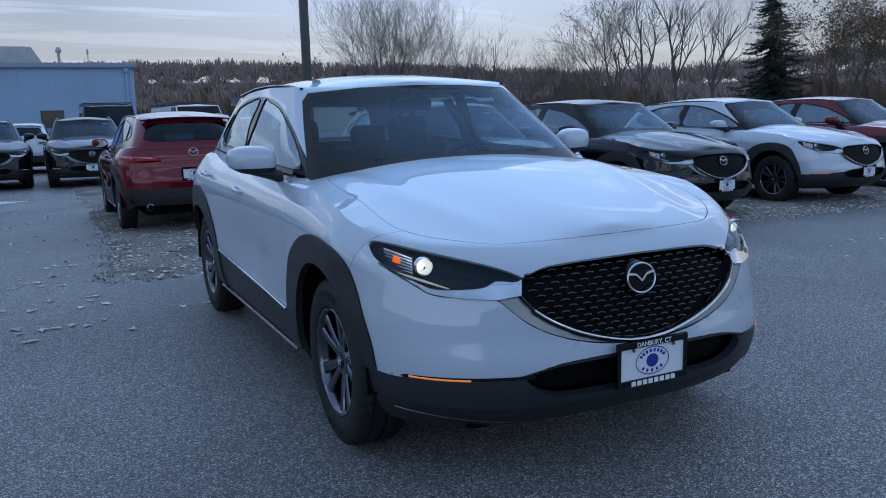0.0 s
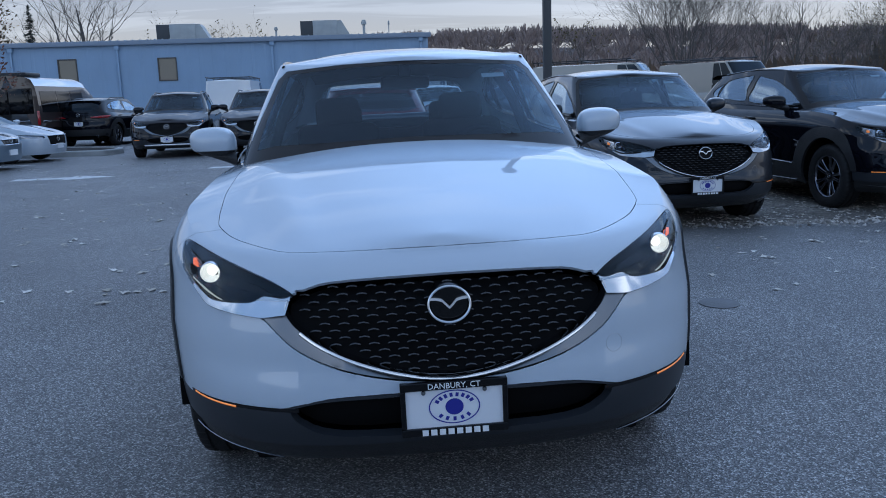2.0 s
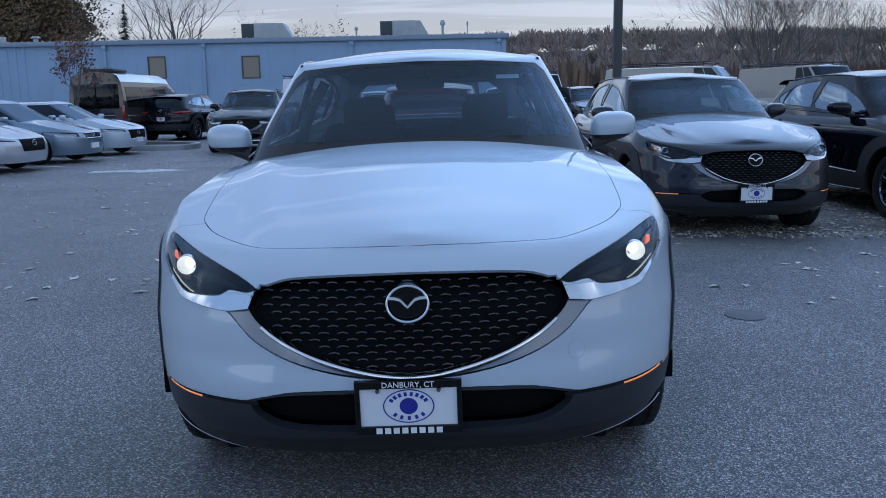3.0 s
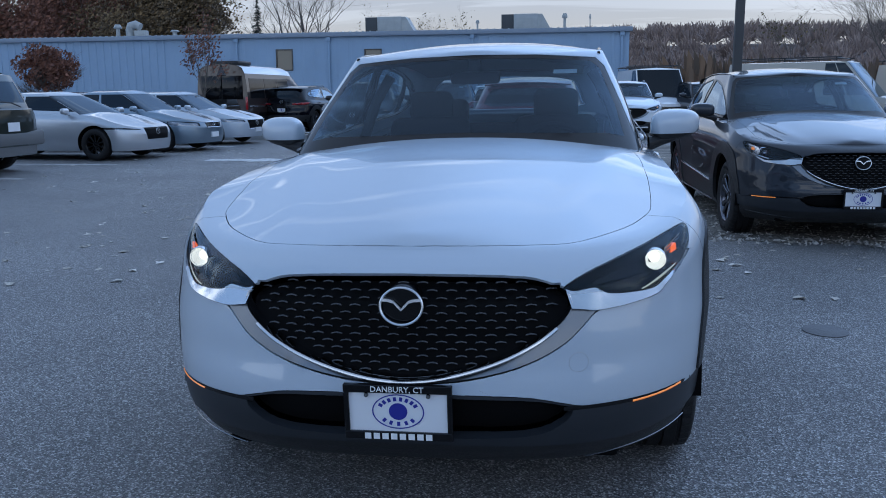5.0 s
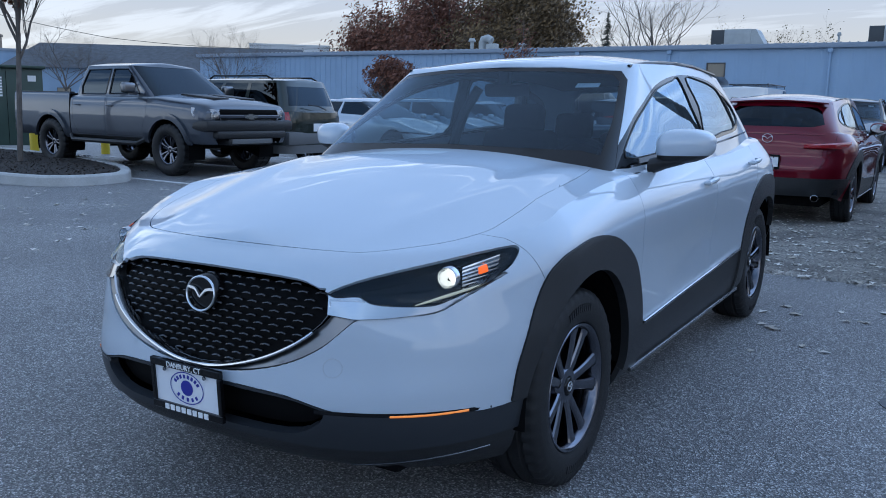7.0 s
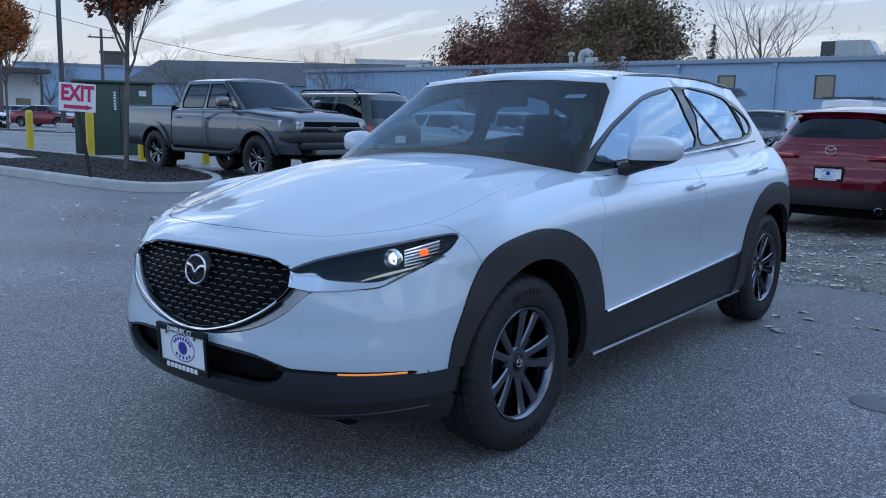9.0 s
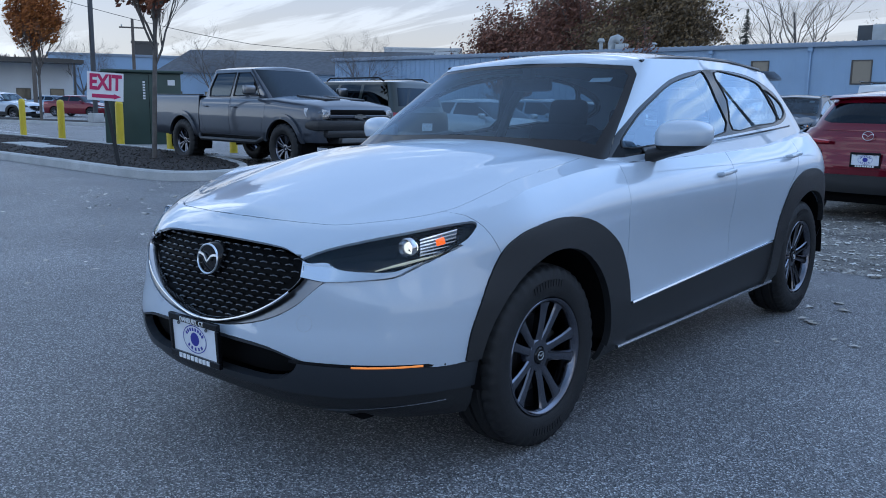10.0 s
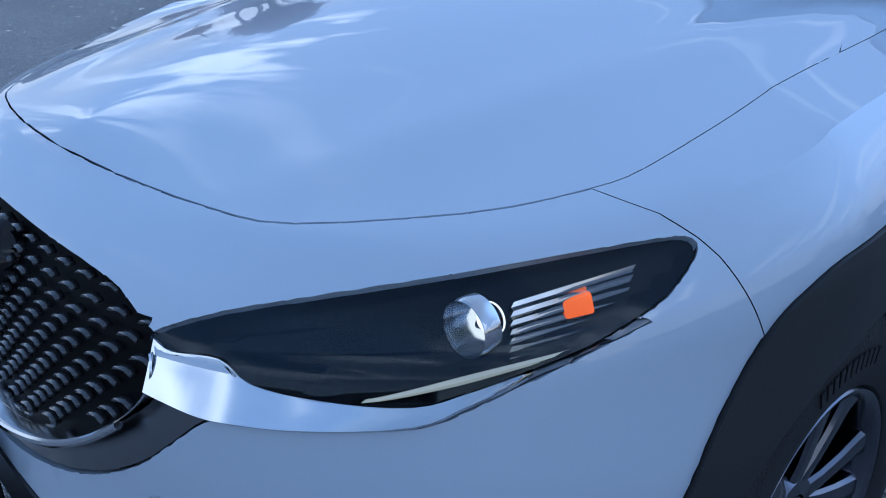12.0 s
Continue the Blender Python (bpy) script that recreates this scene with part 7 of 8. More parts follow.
# ---- buildings ----
BLUEWALL = mat("pale_blue_metal_siding", (0.25, 0.36, 0.50), 0.5, vary=0.06, scale=0.4, fine=0.03)
WALLTRIM = mat("blue_grey_trim", (0.22, 0.27, 0.34), 0.5)
ROOFM = mat("metal_roof", (0.30, 0.32, 0.34), 0.5, vary=0.1, scale=0.5)
BRONZE = mat("bronze_frame", (0.05, 0.045, 0.04), 0.4)
WINDARK = mat("window_glass_dark", (0.10, 0.085, 0.06), 0.08, coat=0.5)
HVAC = mat("rooftop_unit_metal", (0.36, 0.38, 0.38), 0.5, vary=0.1, scale=2)
HVACDK = mat("unit_grille", (0.05, 0.055, 0.06), 0.6)
SHINGLE = mat("grey_shingle", (0.10, 0.105, 0.115), 0.9, vary=0.2, scale=2, fine=0.2)
WHITEWALL = mat("off_white_wall", (0.60, 0.62, 0.63), 0.6, vary=0.06, scale=0.5)
BY, EAVE, BE, BW = 58.0, 5.8, 4.4, -66.0


def ribbed_wall(bm, x0, x1, y, z0, z1, pitch, depth=0.035):
    """Steel siding: flat pans with raised ribs."""
    pts = []
    x = x0
    while x < x1 - 1e-6:
        for dx, d in ((0, 0), (pitch * 0.70, 0), (pitch * 0.78, depth), (pitch * 0.92, depth)):
            if x + dx <= x1:
                pts.append((x + dx, y - d))
        x += pitch
    pts.append((x1, y))
    vs = [[bm.verts.new((px, py, z)) for px, py in pts] for z in (z0, z1)]
    for i in range(len(pts) - 1):
        bm.faces.new((vs[0][i], vs[0][i + 1], vs[1][i + 1], vs[1][i]))


def long_building():
    b = thing("long_building", "long low pale-blue metal-sided building", "building", pose(0, 0, 0))
    bm = bmesh.new()
    # window holes are framed by leaving gaps in the siding
    wins = [(-21.3, 3.15, 4.72, 1.30), (-14.55, 3.05, 4.65, 1.30), (-1.55, 1.66, 2.80, 1.40), (-8.0, 3.05, 4.65, 0.0)]
    wins = [w_ for w_ in wins if w_[3] > 0]
    edges = sorted(wins)
    x = -30.0
    spans = []
    for wx, z0, z1, ww in edges:
        spans += [(x, wx, 0, EAVE), (wx, wx + ww, 0, z0), (wx, wx + ww, z1, EAVE)]
        x = wx + ww
    spans.append((x, BE, 0, EAVE))
    bm.free()
    for x0, x1, z0, z1 in spans:
        bm = bmesh.new()
        ribbed_wall(bm, x0, x1, BY, z0, z1, 0.9, 0.012)
        part("siding", bm, BLUEWALL, b, shade=False)
    bm = bmesh.new()
    ribbed_wall(bm, BW, -30.0, BY, 0, EAVE, 0.62, 0.06)
    part("ribbed_wall", bm, BLUEWALL, b, shade=False)
    part("end_wall", boxes((BE - 0.15, BE, BY + 0.01, BY + 26, 0, EAVE), (BW, BW + 0.15, BY + 0.1, BY + 26, 0, EAVE), (BW, BE, BY + 25.8, BY + 26, 0, EAVE)), BLUEWALL, b)
    bm = bmesh.new()
    for y0, z0, y1, z1 in ((BY - 0.25, EAVE + 0.02, BY + 13, EAVE + 0.7), (BY + 26.2, EAVE + 0.02, BY + 13, EAVE + 0.7)):
        sheet(bm, [[(BW - 0.2, y0, z0), (BE + 0.2, y0, z0)], [(BW - 0.2, y1, z1), (BE + 0.2, y1, z1)]])
    part("roof", bm, ROOFM, b, shade=False)
    part("gutter", boxes((BW - 0.2, BE + 0.2, BY - 0.32, BY - 0.02, EAVE - 0.26, EAVE + 0.06), bevel=0.03), WALLTRIM, b, "blue-grey eaves gutter")
    bm = bmesh.new()
    for k in range(140):
        xx = BW + 0.25 + k * 0.502
        box(bm, xx - 0.05, xx + 0.05, BY - 0.30, BY - 0.1, EAVE + 0.06, EAVE + 0.105)
    tagged(part("roof_rib_end", bm, HVAC, b), kind="stuff")
    for xx in (-24.3, -17.2, -6.6, -41.5, 3.9):
        bm = boxes((xx - 0.07, xx + 0.07, BY - 0.16, BY - 0.03, 0.1, EAVE - 0.2), (xx - 0.16, xx + 0.16, BY - 0.26, BY - 0.03, EAVE - 0.55, EAVE - 0.25), bevel=0.02)
        part("downspout", bm, BLUEWALL, b)
    for wx, z0, z1, ww in edges:
        bm = boxes((wx, wx + ww, BY - 0.05, BY + 0.08, z0, z0 + 0.08), (wx, wx + ww, BY - 0.05, BY + 0.08, z1 - 0.08, z1), (wx, wx + 0.08, BY - 0.05, BY + 0.08, z0 + 0.08, z1 - 0.08),
                   (wx + ww - 0.08, wx + ww, BY - 0.05, BY + 0.08, z0 + 0.08, z1 - 0.08))
        w_ = part("window", bm, BRONZE, b, "bronze-framed window")
        part("pane", boxes((wx + 0.08, wx + ww - 0.08, BY + 0.02, BY + 0.04, z0 + 0.08, z1 - 0.08)), WINDARK, w_)
        if ww > 1.35:
            part("mullion", boxes((wx + ww / 2 - 0.03, wx + ww / 2 + 0.03, BY - 0.03, BY + 0.015, z0 + 0.08, z1 - 0.08)), BRONZE, w_)
    return b


long_building()


def roof_unit(x, y, w):
    """Rooftop air handler: dark coil end and a sloped hood."""
    u = thing("rooftop_unit", "grey rooftop air handling unit with a dark coil", "ventilation", pose(x, y, EAVE + 0.02 + 0.0538 * (y - BY)), "rooftop units")
    part("cabinet", boxes((0, w * 0.66, 0, 1.8, 0.0, 1.15), bevel=0.02), HVAC, u)
    part("coil", boxes((-w * 0.34, -0.01, 0.05, 1.75, 0.04, 1.13), bevel=0.02), HVACDK, u)
    bm = bmesh.new()
    slab(bm, [(w * 0.66, 1.13), (w * 0.78, 1.13), (w * 1.0, 0.12), (w * 0.66, 0.12)], lambda p, d: (p[0], 0.05 + d, p[1]), 1.7)
    part("intake_hood", bm, HVAC, u)
    return u


roof_unit(-14.0, BY + 2, 2.75)
roof_unit(-3.8, BY + 2, 2.65)
for x, hh, r in ((-34.6, 1.0, 0.22), (-29.9, 0.5, 0.25), (-4.9 - 1.5, 0.75, 0.10), (-0.1, 1.1, 0.14), (2.3 - 0.6, 1.0, 0.05)):
    bm = bmesh.new()
    tube(bm, [(0, 0, 0), (0, 0, hh * 0.7)], r * 0.7, 12)
    tube(bm, [(0, 0, hh * 0.7), (0, 0, hh * 0.78), (0, 0, hh)], [r * 1.3, r * 1.45, r * 0.9], 14)
    o = part("roof_vent", bm, HVAC)
    o.matrix_world = pose(x, BY + 1.5, EAVE + 0.09)
    tagged(o, "grey metal roof vent", "vent", "roof vents")
fan = thing("exhaust_fan", "pale curved exhaust fan on the roof", "vent", pose(-33.6, BY + 1.5, EAVE + 0.1), "roof vents")
bm = bmesh.new()
tube(bm, [(0, 0, 0), (0, 0, 0.55), (0.12, 0, 0.85), (0.5, 0, 0.95), (0.9, 0, 0.75)], [0.3, 0.32, 0.34, 0.32, 0.3], 14)
part("duct", bm, HVAC, fan)
part("motor_box", boxes((0.5, 1.4, -0.3, 0.3, 0, 0.5), bevel=0.03), HVAC, fan)


def plain_house(name, label, x, y, turn, w, d, h, wallm, roofm, gable=0.0, storeys=1, bays=6, canopy=False):
    """A far building with wall, windows, parapet or gabled roof."""
    b = thing(name, label, "building", pose(x, y, 0, 0, 0, turn))
    part("wall", boxes((-w / 2, w / 2, 0, d, 0, h)), wallm, b)
    if gable:
        bm = bmesh.new()
        a = [bm.verts.new(p) for p in ((-w / 2 - 0.4, -0.5, h - 0.1), (w / 2 + 0.4, -0.5, h - 0.1), (w / 2 - 1.5, d / 2, h + gable), (-w / 2 + 1.5, d / 2, h + gable), (w / 2 + 0.4, d + 0.5, h - 0.1), (-w / 2 - 0.4, d + 0.5, h - 0.1))]
        for f in ((0, 1, 2, 3), (3, 2, 4, 5), (0, 3, 5), (1, 4, 2)):
            bm.faces.new([a[i] for i in f])
        part("roof", bm, roofm, b, shade=False)
    else:
        part("roof", boxes((-w / 2 - 0.15, w / 2 + 0.15, -0.15, d + 0.15, h + 0.004, h + 0.35)), roofm, b)
    for s in range(storeys):
        for k in range(bays):
            cx = -w / 2 + w * (k + 0.5) / bays
            z0 = 1.0 + s * 3.2
            wd = part("window", boxes((cx - 0.75, cx + 0.75, -0.06, 0.02, z0, z0 + 1.3)), BRONZE, b)
            part("pane", boxes((cx - 0.67, cx + 0.67, -0.08, -0.055, z0 + 0.08, z0 + 1.22)), WINDARK, wd)
    if canopy:
        part("canopy", boxes((-w / 2 - 1, w / 2 + 1, -4.0, -0.02, h - 0.3, h + 0.1)), BRONZE, b, "dark flat entrance canopy")
        for sx in (-w / 2, w / 2):
            part("post", boxes((sx - 0.12, sx + 0.12, -3.8, -3.56, 0, h - 0.3)), BRONZE, b)
    return b


plain_house("shingled_building", "low building with a grey hipped shingle roof", -77, 62, 38, 34, 14, 4.6, BLUEWALL, SHINGLE, gable=3.0, bays=8)
plain_house("far_building", "far pale blue flat-roofed commercial building", -104, 64, 58, 36, 16, 7.0, BLUEWALL, WALLTRIM, storeys=1, bays=7)
plain_house("stepped_building", "far off-white stepped building", -118, 128, 40, 16, 12, 12.5, WHITEWALL, WHITEWALL, storeys=3, bays=4)
plain_house("canopied_building", "far dark building with a flat canopy on posts", -98, 37, 68, 14, 10, 5.4, WHITEWALL, BRONZE, bays=4, canopy=True)
plain_house("far_tower", "far dark equipment tower behind the roofs", -117.4, 64.9, 50, 3.2, 3.2, 9.6, BRONZE, BRONZE, storeys=0)


# ---- trees ----
BARK = mat("grey_bark", (0.125, 0.108, 0.095), 0.9, vary=0.25, scale=6, bump=0.5, bump_scale=40)


RUST = leaf_mat("rust_leaf", (0.14, 0.045, 0.028), (0.32, 0.11, 0.05))
ORANGE = leaf_mat("orange_leaf", (0.22, 0.06, 0.012), (0.42, 0.15, 0.03))
REDLEAF = leaf_mat("dark_red_leaf", (0.10, 0.042, 0.030), (0.27, 0.115, 0.07))
OAK = leaf_mat("brown_oak_leaf", (0.075, 0.052, 0.030), (0.21, 0.135, 0.06))
OLIVE = leaf_mat("olive_leaf", (0.05, 0.045, 0.015), (0.15, 0.11, 0.03))
NEEDLE = leaf_mat("spruce_needle", (0.022, 0.034, 0.028), (0.055, 0.075, 0.055))
SHRUB = leaf_mat("dull_shrub", (0.085, 0.066, 0.05), (0.20, 0.12, 0.07))


class Growth:
    """Collects twigs and leaves, then writes them as two meshes."""

    def __init__(self, seed):
        self.r = random.Random(seed)
        self.v, self.f, self.tips = [], [], []
        self.lv, self.lf = [], []
        self.tv, self.tf = [], []

    def stick(self, a, b, ra, rb, seg):
        d = (b - a)
        if d.length < 1e-6:
            return
        u = d.orthogonal().normalized()
        w = d.normalized().cross(u)
        v, f = (self.v, self.f) if seg > 4 else (self.tv, self.tf)
        i = len(v)
        for p, r in ((a, ra), (b, rb)):
            for k in range(seg):
                t = k * math.tau / seg
                v.append(p + (u * math.cos(t) + w * math.sin(t)) * r)
        for k in range(seg):
            j = (k + 1) % seg
            f.append((i + k, i + j, i + seg + j, i + seg + k))

    def limb(self, p, d, length, radius, depth, spread, up, kids):
        r = self.r
        n = 3 if depth > 1 else 2
        pts = [p]
        q, dd = p.copy(), d.copy()
        for k in range(n):
            dd = (dd + Vector((r.gauss(0, 0.16), r.gauss(0, 0.16), r.gauss(0, 0.08) + up * 0.18))).normalized()
            q2 = q + dd * length / n
            f0, f1 = 1 - 0.55 * k / n, 1 - 0.55 * (k + 1) / n
            self.stick(q, q2, radius * f0, radius * f1, 6 if radius > 0.04 else (4 if radius > 0.012 else 3))
            q = q2
            pts.append(q)
            if depth <= 1:
                self.tips.append(q.copy())
        if depth <= 0:
            return
        for k in range(kids):
            t = r.uniform(0.35, 1.0)
            i = min(n - 1, int(t * n))
            s = pts[i].lerp(pts[i + 1], t * n - i)
            ax = dd.orthogonal().normalized()
            ax.rotate(Matrix.Rotation(r.uniform(0, math.tau), 3, dd))
            nd = (dd + ax * spread * r.uniform(0.6, 1.3)).normalized()
            self.limb(s, nd, length * r.uniform(0.55, 0.8), max(0.0045, radius * r.uniform(0.34, 0.52)), depth - 1, spread, up, kids)

    def leaves(self, count, size, scatter):
        r = self.r
        for _ in range(count):
            c = r.choice(self.tips) + Vector((r.gauss(0, scatter), r.gauss(0, scatter), r.gauss(0, scatter)))
            n = Vector((r.gauss(0, 1), r.gauss(0, 1), r.gauss(0, 1))).normalized()
            u = n.orthogonal().normalized()
            w = n.cross(u)
            s = size * r.uniform(0.6, 1.3)
            i = len(self.lv)
            self.lv += [c - u * s, c + w * s * 0.5 - n * s * 0.15, c + u * s, c - w * s * 0.5 - n * s * 0.15]
            self.lf.append((i, i + 1, i + 2, i + 3))

    def ball(self, count, size, mid, rx, rz):
        """Leaves in clumps through a rounded crown."""
        r = self.r
        n = 0
        while n < count:
            d = Vector((r.gauss(0, 1), r.gauss(0, 1), r.gauss(0, 1))).normalized() * r.random() ** 0.42
            c = Vector((d.x * rx, d.y * rx, mid + d.z * rz))
            lump = noise.noise(c * 2.6 / rx)
            if d.length > 0.82 + 0.30 * lump or lump < -0.28 + 0.2 * r.random() - 0.2:
                continue
            self.tips = [c]
            self.leaves(1, size, 0.02)
            n += 1

    def settle(self, tree, bark, leafm, crown="crown"):
        me = bpy.data.meshes.new("trunk")
        me.from_pydata([tuple(p) for p in self.v], [], self.f)
        me.materials.append(bark)
        o = new("trunk", me)
        o.parent = tree
        if self.tf:
            me = bpy.data.meshes.new("limbwork")
            me.from_pydata([tuple(p) for p in self.tv], [], self.tf)
            me.materials.append(bark)
            o = new("limbwork", me)
            o.parent = tree
        if self.lf:
            me = bpy.data.meshes.new(crown)
            me.from_pydata([tuple(p) for p in self.lv], [], self.lf)
            me.materials.append(leafm)
            o = new(crown, me)
            o.parent = tree


def tree(label, x, y, h, seed, trunk=0.35, radius=None, depth=4, kids=4, spread=0.75, up=0.5, leaves=0, size=0.05, leafm=None, scatter=0.12, stems=1, group="", base=0.0, name="tree", round_crown=None):
    t = thing(name, label, "tree", pose(x, y, base), group)
    g = Growth(seed)
    radius = radius or h * 0.0125
    for s in range(stems):
        d = Vector((g.r.gauss(0, 0.04), g.r.gauss(0, 0.04), 1)) if stems == 1 else Vector((g.r.gauss(0, 0.42), g.r.gauss(0, 0.42), 1))
        d.normalize()
        p = Vector((0, 0, -0.05))
        th = h * trunk
        g.stick(p, p + d * th, radius, radius * 0.8, 9)
        q = p + d * th
        for k in range(kids + 1):
            a = k * math.tau / (kids + 1) + g.r.uniform(-0.4, 0.4)
            nd = Vector((math.cos(a) * spread, math.sin(a) * spread, 1.0 + g.r.uniform(-0.3, 0.4))).normalized()
            g.limb(q - d * th * g.r.uniform(0, 0.25), nd, h * (1 - trunk) * g.r.uniform(0.42, 0.55), radius * 0.55, depth - 1, spread, up, kids)
        g.limb(q, d, h * (1 - trunk) * 0.55, radius * 0.7, depth - 1, spread, up, kids)
    if leaves and round_crown:
        g.ball(leaves, size, *round_crown)
    elif leaves:
        g.leaves(leaves, size, scatter)
    g.settle(t, BARK, leafm)
    return t


def spruce(label, x, y, h, seed, wide=0.29):
    t = thing("spruce_tree", label, "tree", pose(x, y, 0))
    g = Growth(seed)
    g.stick(Vector((0, 0, 0)), Vector((0, 0, h)), h * 0.02, 0.01, 8)
    r = g.r
    z = h * 0.07
    while z < h * 0.985:
        ln = h * wide * (1 - z / h) ** 0.85 + 0.08
        for k in range(10):
            a = r.uniform(0, math.tau)
            L = ln * r.uniform(0.55, 1.14)
            rise = r.uniform(-0.32, 0.02)
            d = Vector((math.cos(a), math.sin(a), rise))
            side = d.cross(Vector((0, 0, 1))).normalized()
            p = Vector((0, 0, z + r.uniform(-0.02, 0.02) * h))
            g.stick(p, p + d * L * 0.9 + Vector((0, 0, -0.05 * L)), 0.018, 0.006, 3)
            for j in range(int(20 + L * 46)):
                f = r.uniform(0.08, 1.0)
                # boughs sag, and turn up again at the tip
                c = p + d * L * f + Vector((0, 0, (-0.34 * f + 0.30 * f ** 3) * L))
                q = 0.20 * (0.55 + 0.7 * (1 - f)) * (0.5 + L / 2.2)
                out = side * r.choice((-1, 1)) * q * r.uniform(0.5, 1.3) + d * q * r.uniform(0.2, 0.9)
                e = c + out + Vector((0, 0, -q * r.uniform(0.15, 0.75)))
                m = c.lerp(e, 0.45)
                w = out.cross(Vector((r.gauss(0, 0.5), r.gauss(0, 0.5), 1))).normalized() * q * 0.17
                i = len(g.lv)
                g.lv += [c, m + w, e, m - w]
                g.lf.append((i, i + 1, i + 2, i + 3))
        z += h * 0.026
    g.settle(t, BARK, NEEDLE, "crown")
    return t


BARE = "bare trees along the lot's edge"
tree("bare multi-stemmed tree with fine upright twigs", 21.4, 52.2, 11.6, 11, trunk=0.10, radius=0.075, depth=5, kids=4, spread=0.62, up=0.45, stems=4, group=BARE)
tree("bare tree with thin grey twigs", 24.9, 48.4, 7.2, 12, depth=5, kids=3, spread=0.6, up=0.6, group=BARE)
tree("bare tree with thin grey twigs", 26.5, 47.5, 7.4, 13, depth=5, kids=3, spread=0.7, up=0.4, group=BARE)
tree("bushy bare tree with a few pale leaves", 28.6, 46.3, 6.2, 14, trunk=0.2, depth=5, kids=4, spread=0.9, up=0.3, leaves=700, size=0.05, leafm=OLIVE, group=BARE)
tree("bushy bare tree with a few pale leaves", 30.3, 45.2, 6.4, 15, trunk=0.2, depth=5, kids=4, spread=0.9, up=0.3, leaves=600, size=0.05, leafm=OLIVE, group=BARE)
tree("tall bare tree with a few dry leaves", 32.0, 41.5, 9.6, 16, trunk=0.25, depth=5, kids=4, spread=0.7, up=0.5, leaves=2600, size=0.05, leafm=OLIVE, scatter=0.09, group=BARE)
tree("tall bare tree with open grey limbs", 33.6, 40.3, 10.4, 17, trunk=0.35, depth=5, kids=3, spread=0.6, up=0.6, group=BARE)
tree("tall bare tree with open grey limbs", 35.1, 39.1, 10.8, 18, trunk=0.35, depth=5, kids=3, spread=0.6, up=0.6, group=BARE)
tree("tall bare tree with open grey limbs", 36.6, 37.6, 10.0, 19, trunk=0.35, depth=5, kids=3, spread=0.6, up=0.6, group=BARE)
spruce("tall dark green spruce tree", 39.1, 35.1, 10.4, 21, 0.34)
tree("oak with thinning orange-brown leaves", 40.4, 30.6, 8.4, 22, trunk=0.22, depth=5, kids=4, spread=0.9, up=0.3, leaves=9000, size=0.075, leafm=OAK, scatter=0.20)
tree("oak with thinning orange-brown leaves", 42.1, 28.3, 8.6, 23, trunk=0.22, depth=5, kids=4, spread=0.9, up=0.3, leaves=8000, size=0.075, leafm=OAK, scatter=0.20)
tree("slender sapling with a few dry leaves", 9.0, 32.5, 4.9, 24, trunk=0.5, radius=0.035, depth=4, kids=3, spread=0.7, up=0.3, leaves=160, size=0.06, leafm=OLIVE)

# behind the long building
for x, y, h, sd, lm, n in ((-58, 92, 17.5, 31, REDLEAF, 24000), (-50, 95, 17.0, 32, OAK, 24000), (-45.5, 92, 15.5, 33, OAK, 18000), (-65, 96, 15.0, 34, OAK, 16000)):
    tree("tall broad tree with dark brown autumn leaves", x, y, h, sd, trunk=0.18, depth=5, kids=4, spread=0.85, up=0.35, leaves=n, size=0.23, leafm=lm, scatter=0.65, group="tall autumn trees behind the building")
spruce("small dark spruce behind the roof", -34.7, 90, 12.3, 35, 0.2)
for x, y, h, sd in ((-31.6, 90, 16.5, 36), (-29.4, 92, 18.5, 37), (-70.5, 92, 10.0, 39), (-2, 90, 9.0, 38)):
    tree("bare tree behind the long roof", x, y, h, sd, trunk=0.22, depth=5, kids=3, spread=0.75, up=0.5, group="bare trees behind the building")
for x, y, h, sd in ((-19.5, 86, 9.3, 41), (-15, 87, 9.6, 42), (-11.5, 86, 8.9, 43), (-86, 100, 9.0, 44), (-80, 97, 9.5, 45)):
    tree("sparse tree with a few pale leaves behind the roof", x, y, h, sd, trunk=0.3, depth=5, kids=3, spread=0.8, up=0.4, leaves=420, size=0.11, leafm=OLIVE, group="sparse trees behind the building")

# inside the lot
tree("young round-headed tree with rust-red leaves", -12.4, 6.05, 4.4, 51, trunk=0.52, radius=0.05, depth=4, kids=5, spread=0.36, up=0.8, leaves=7500, size=0.062, leafm=RUST, round_crown=(3.70, 1.02, 1.12), base=0.12)
tree("young tree with bright orange leaves", -39.5, 15.6, 6.0, 52, trunk=0.46, radius=0.07, depth=4, kids=5, spread=0.42, up=0.7, leaves=6500, size=0.09, leafm=ORANGE, round_crown=(4.9, 1.5, 1.75), base=0.1)
tree("round shrubby tree with dark red leaves", -19.0, 26.5, 3.0, 53, trunk=0.34, radius=0.05, depth=4, kids=5, spread=0.6, up=0.4, leaves=4200, size=0.075, leafm=REDLEAF, round_crown=(2.38, 1.3, 1.02))
tree("thin young tree with a few red leaves", -11.5, 23.4, 3.7, 54, trunk=0.35, radius=0.035, depth=4, kids=3, spread=0.20, up=0.8, leaves=620, size=0.06, leafm=REDLEAF, scatter=0.10)
for x, y, h, sd in ((-57.9, 54, 8.4, 61), (-82.8, 54, 9.8, 62), (-96, 45, 8.6, 63)):
    tree("bare spreading tree by the buildings", x, y, h, sd, trunk=0.25, depth=5, kids=4, spread=0.9, up=0.35, group="bare trees by the buildings")


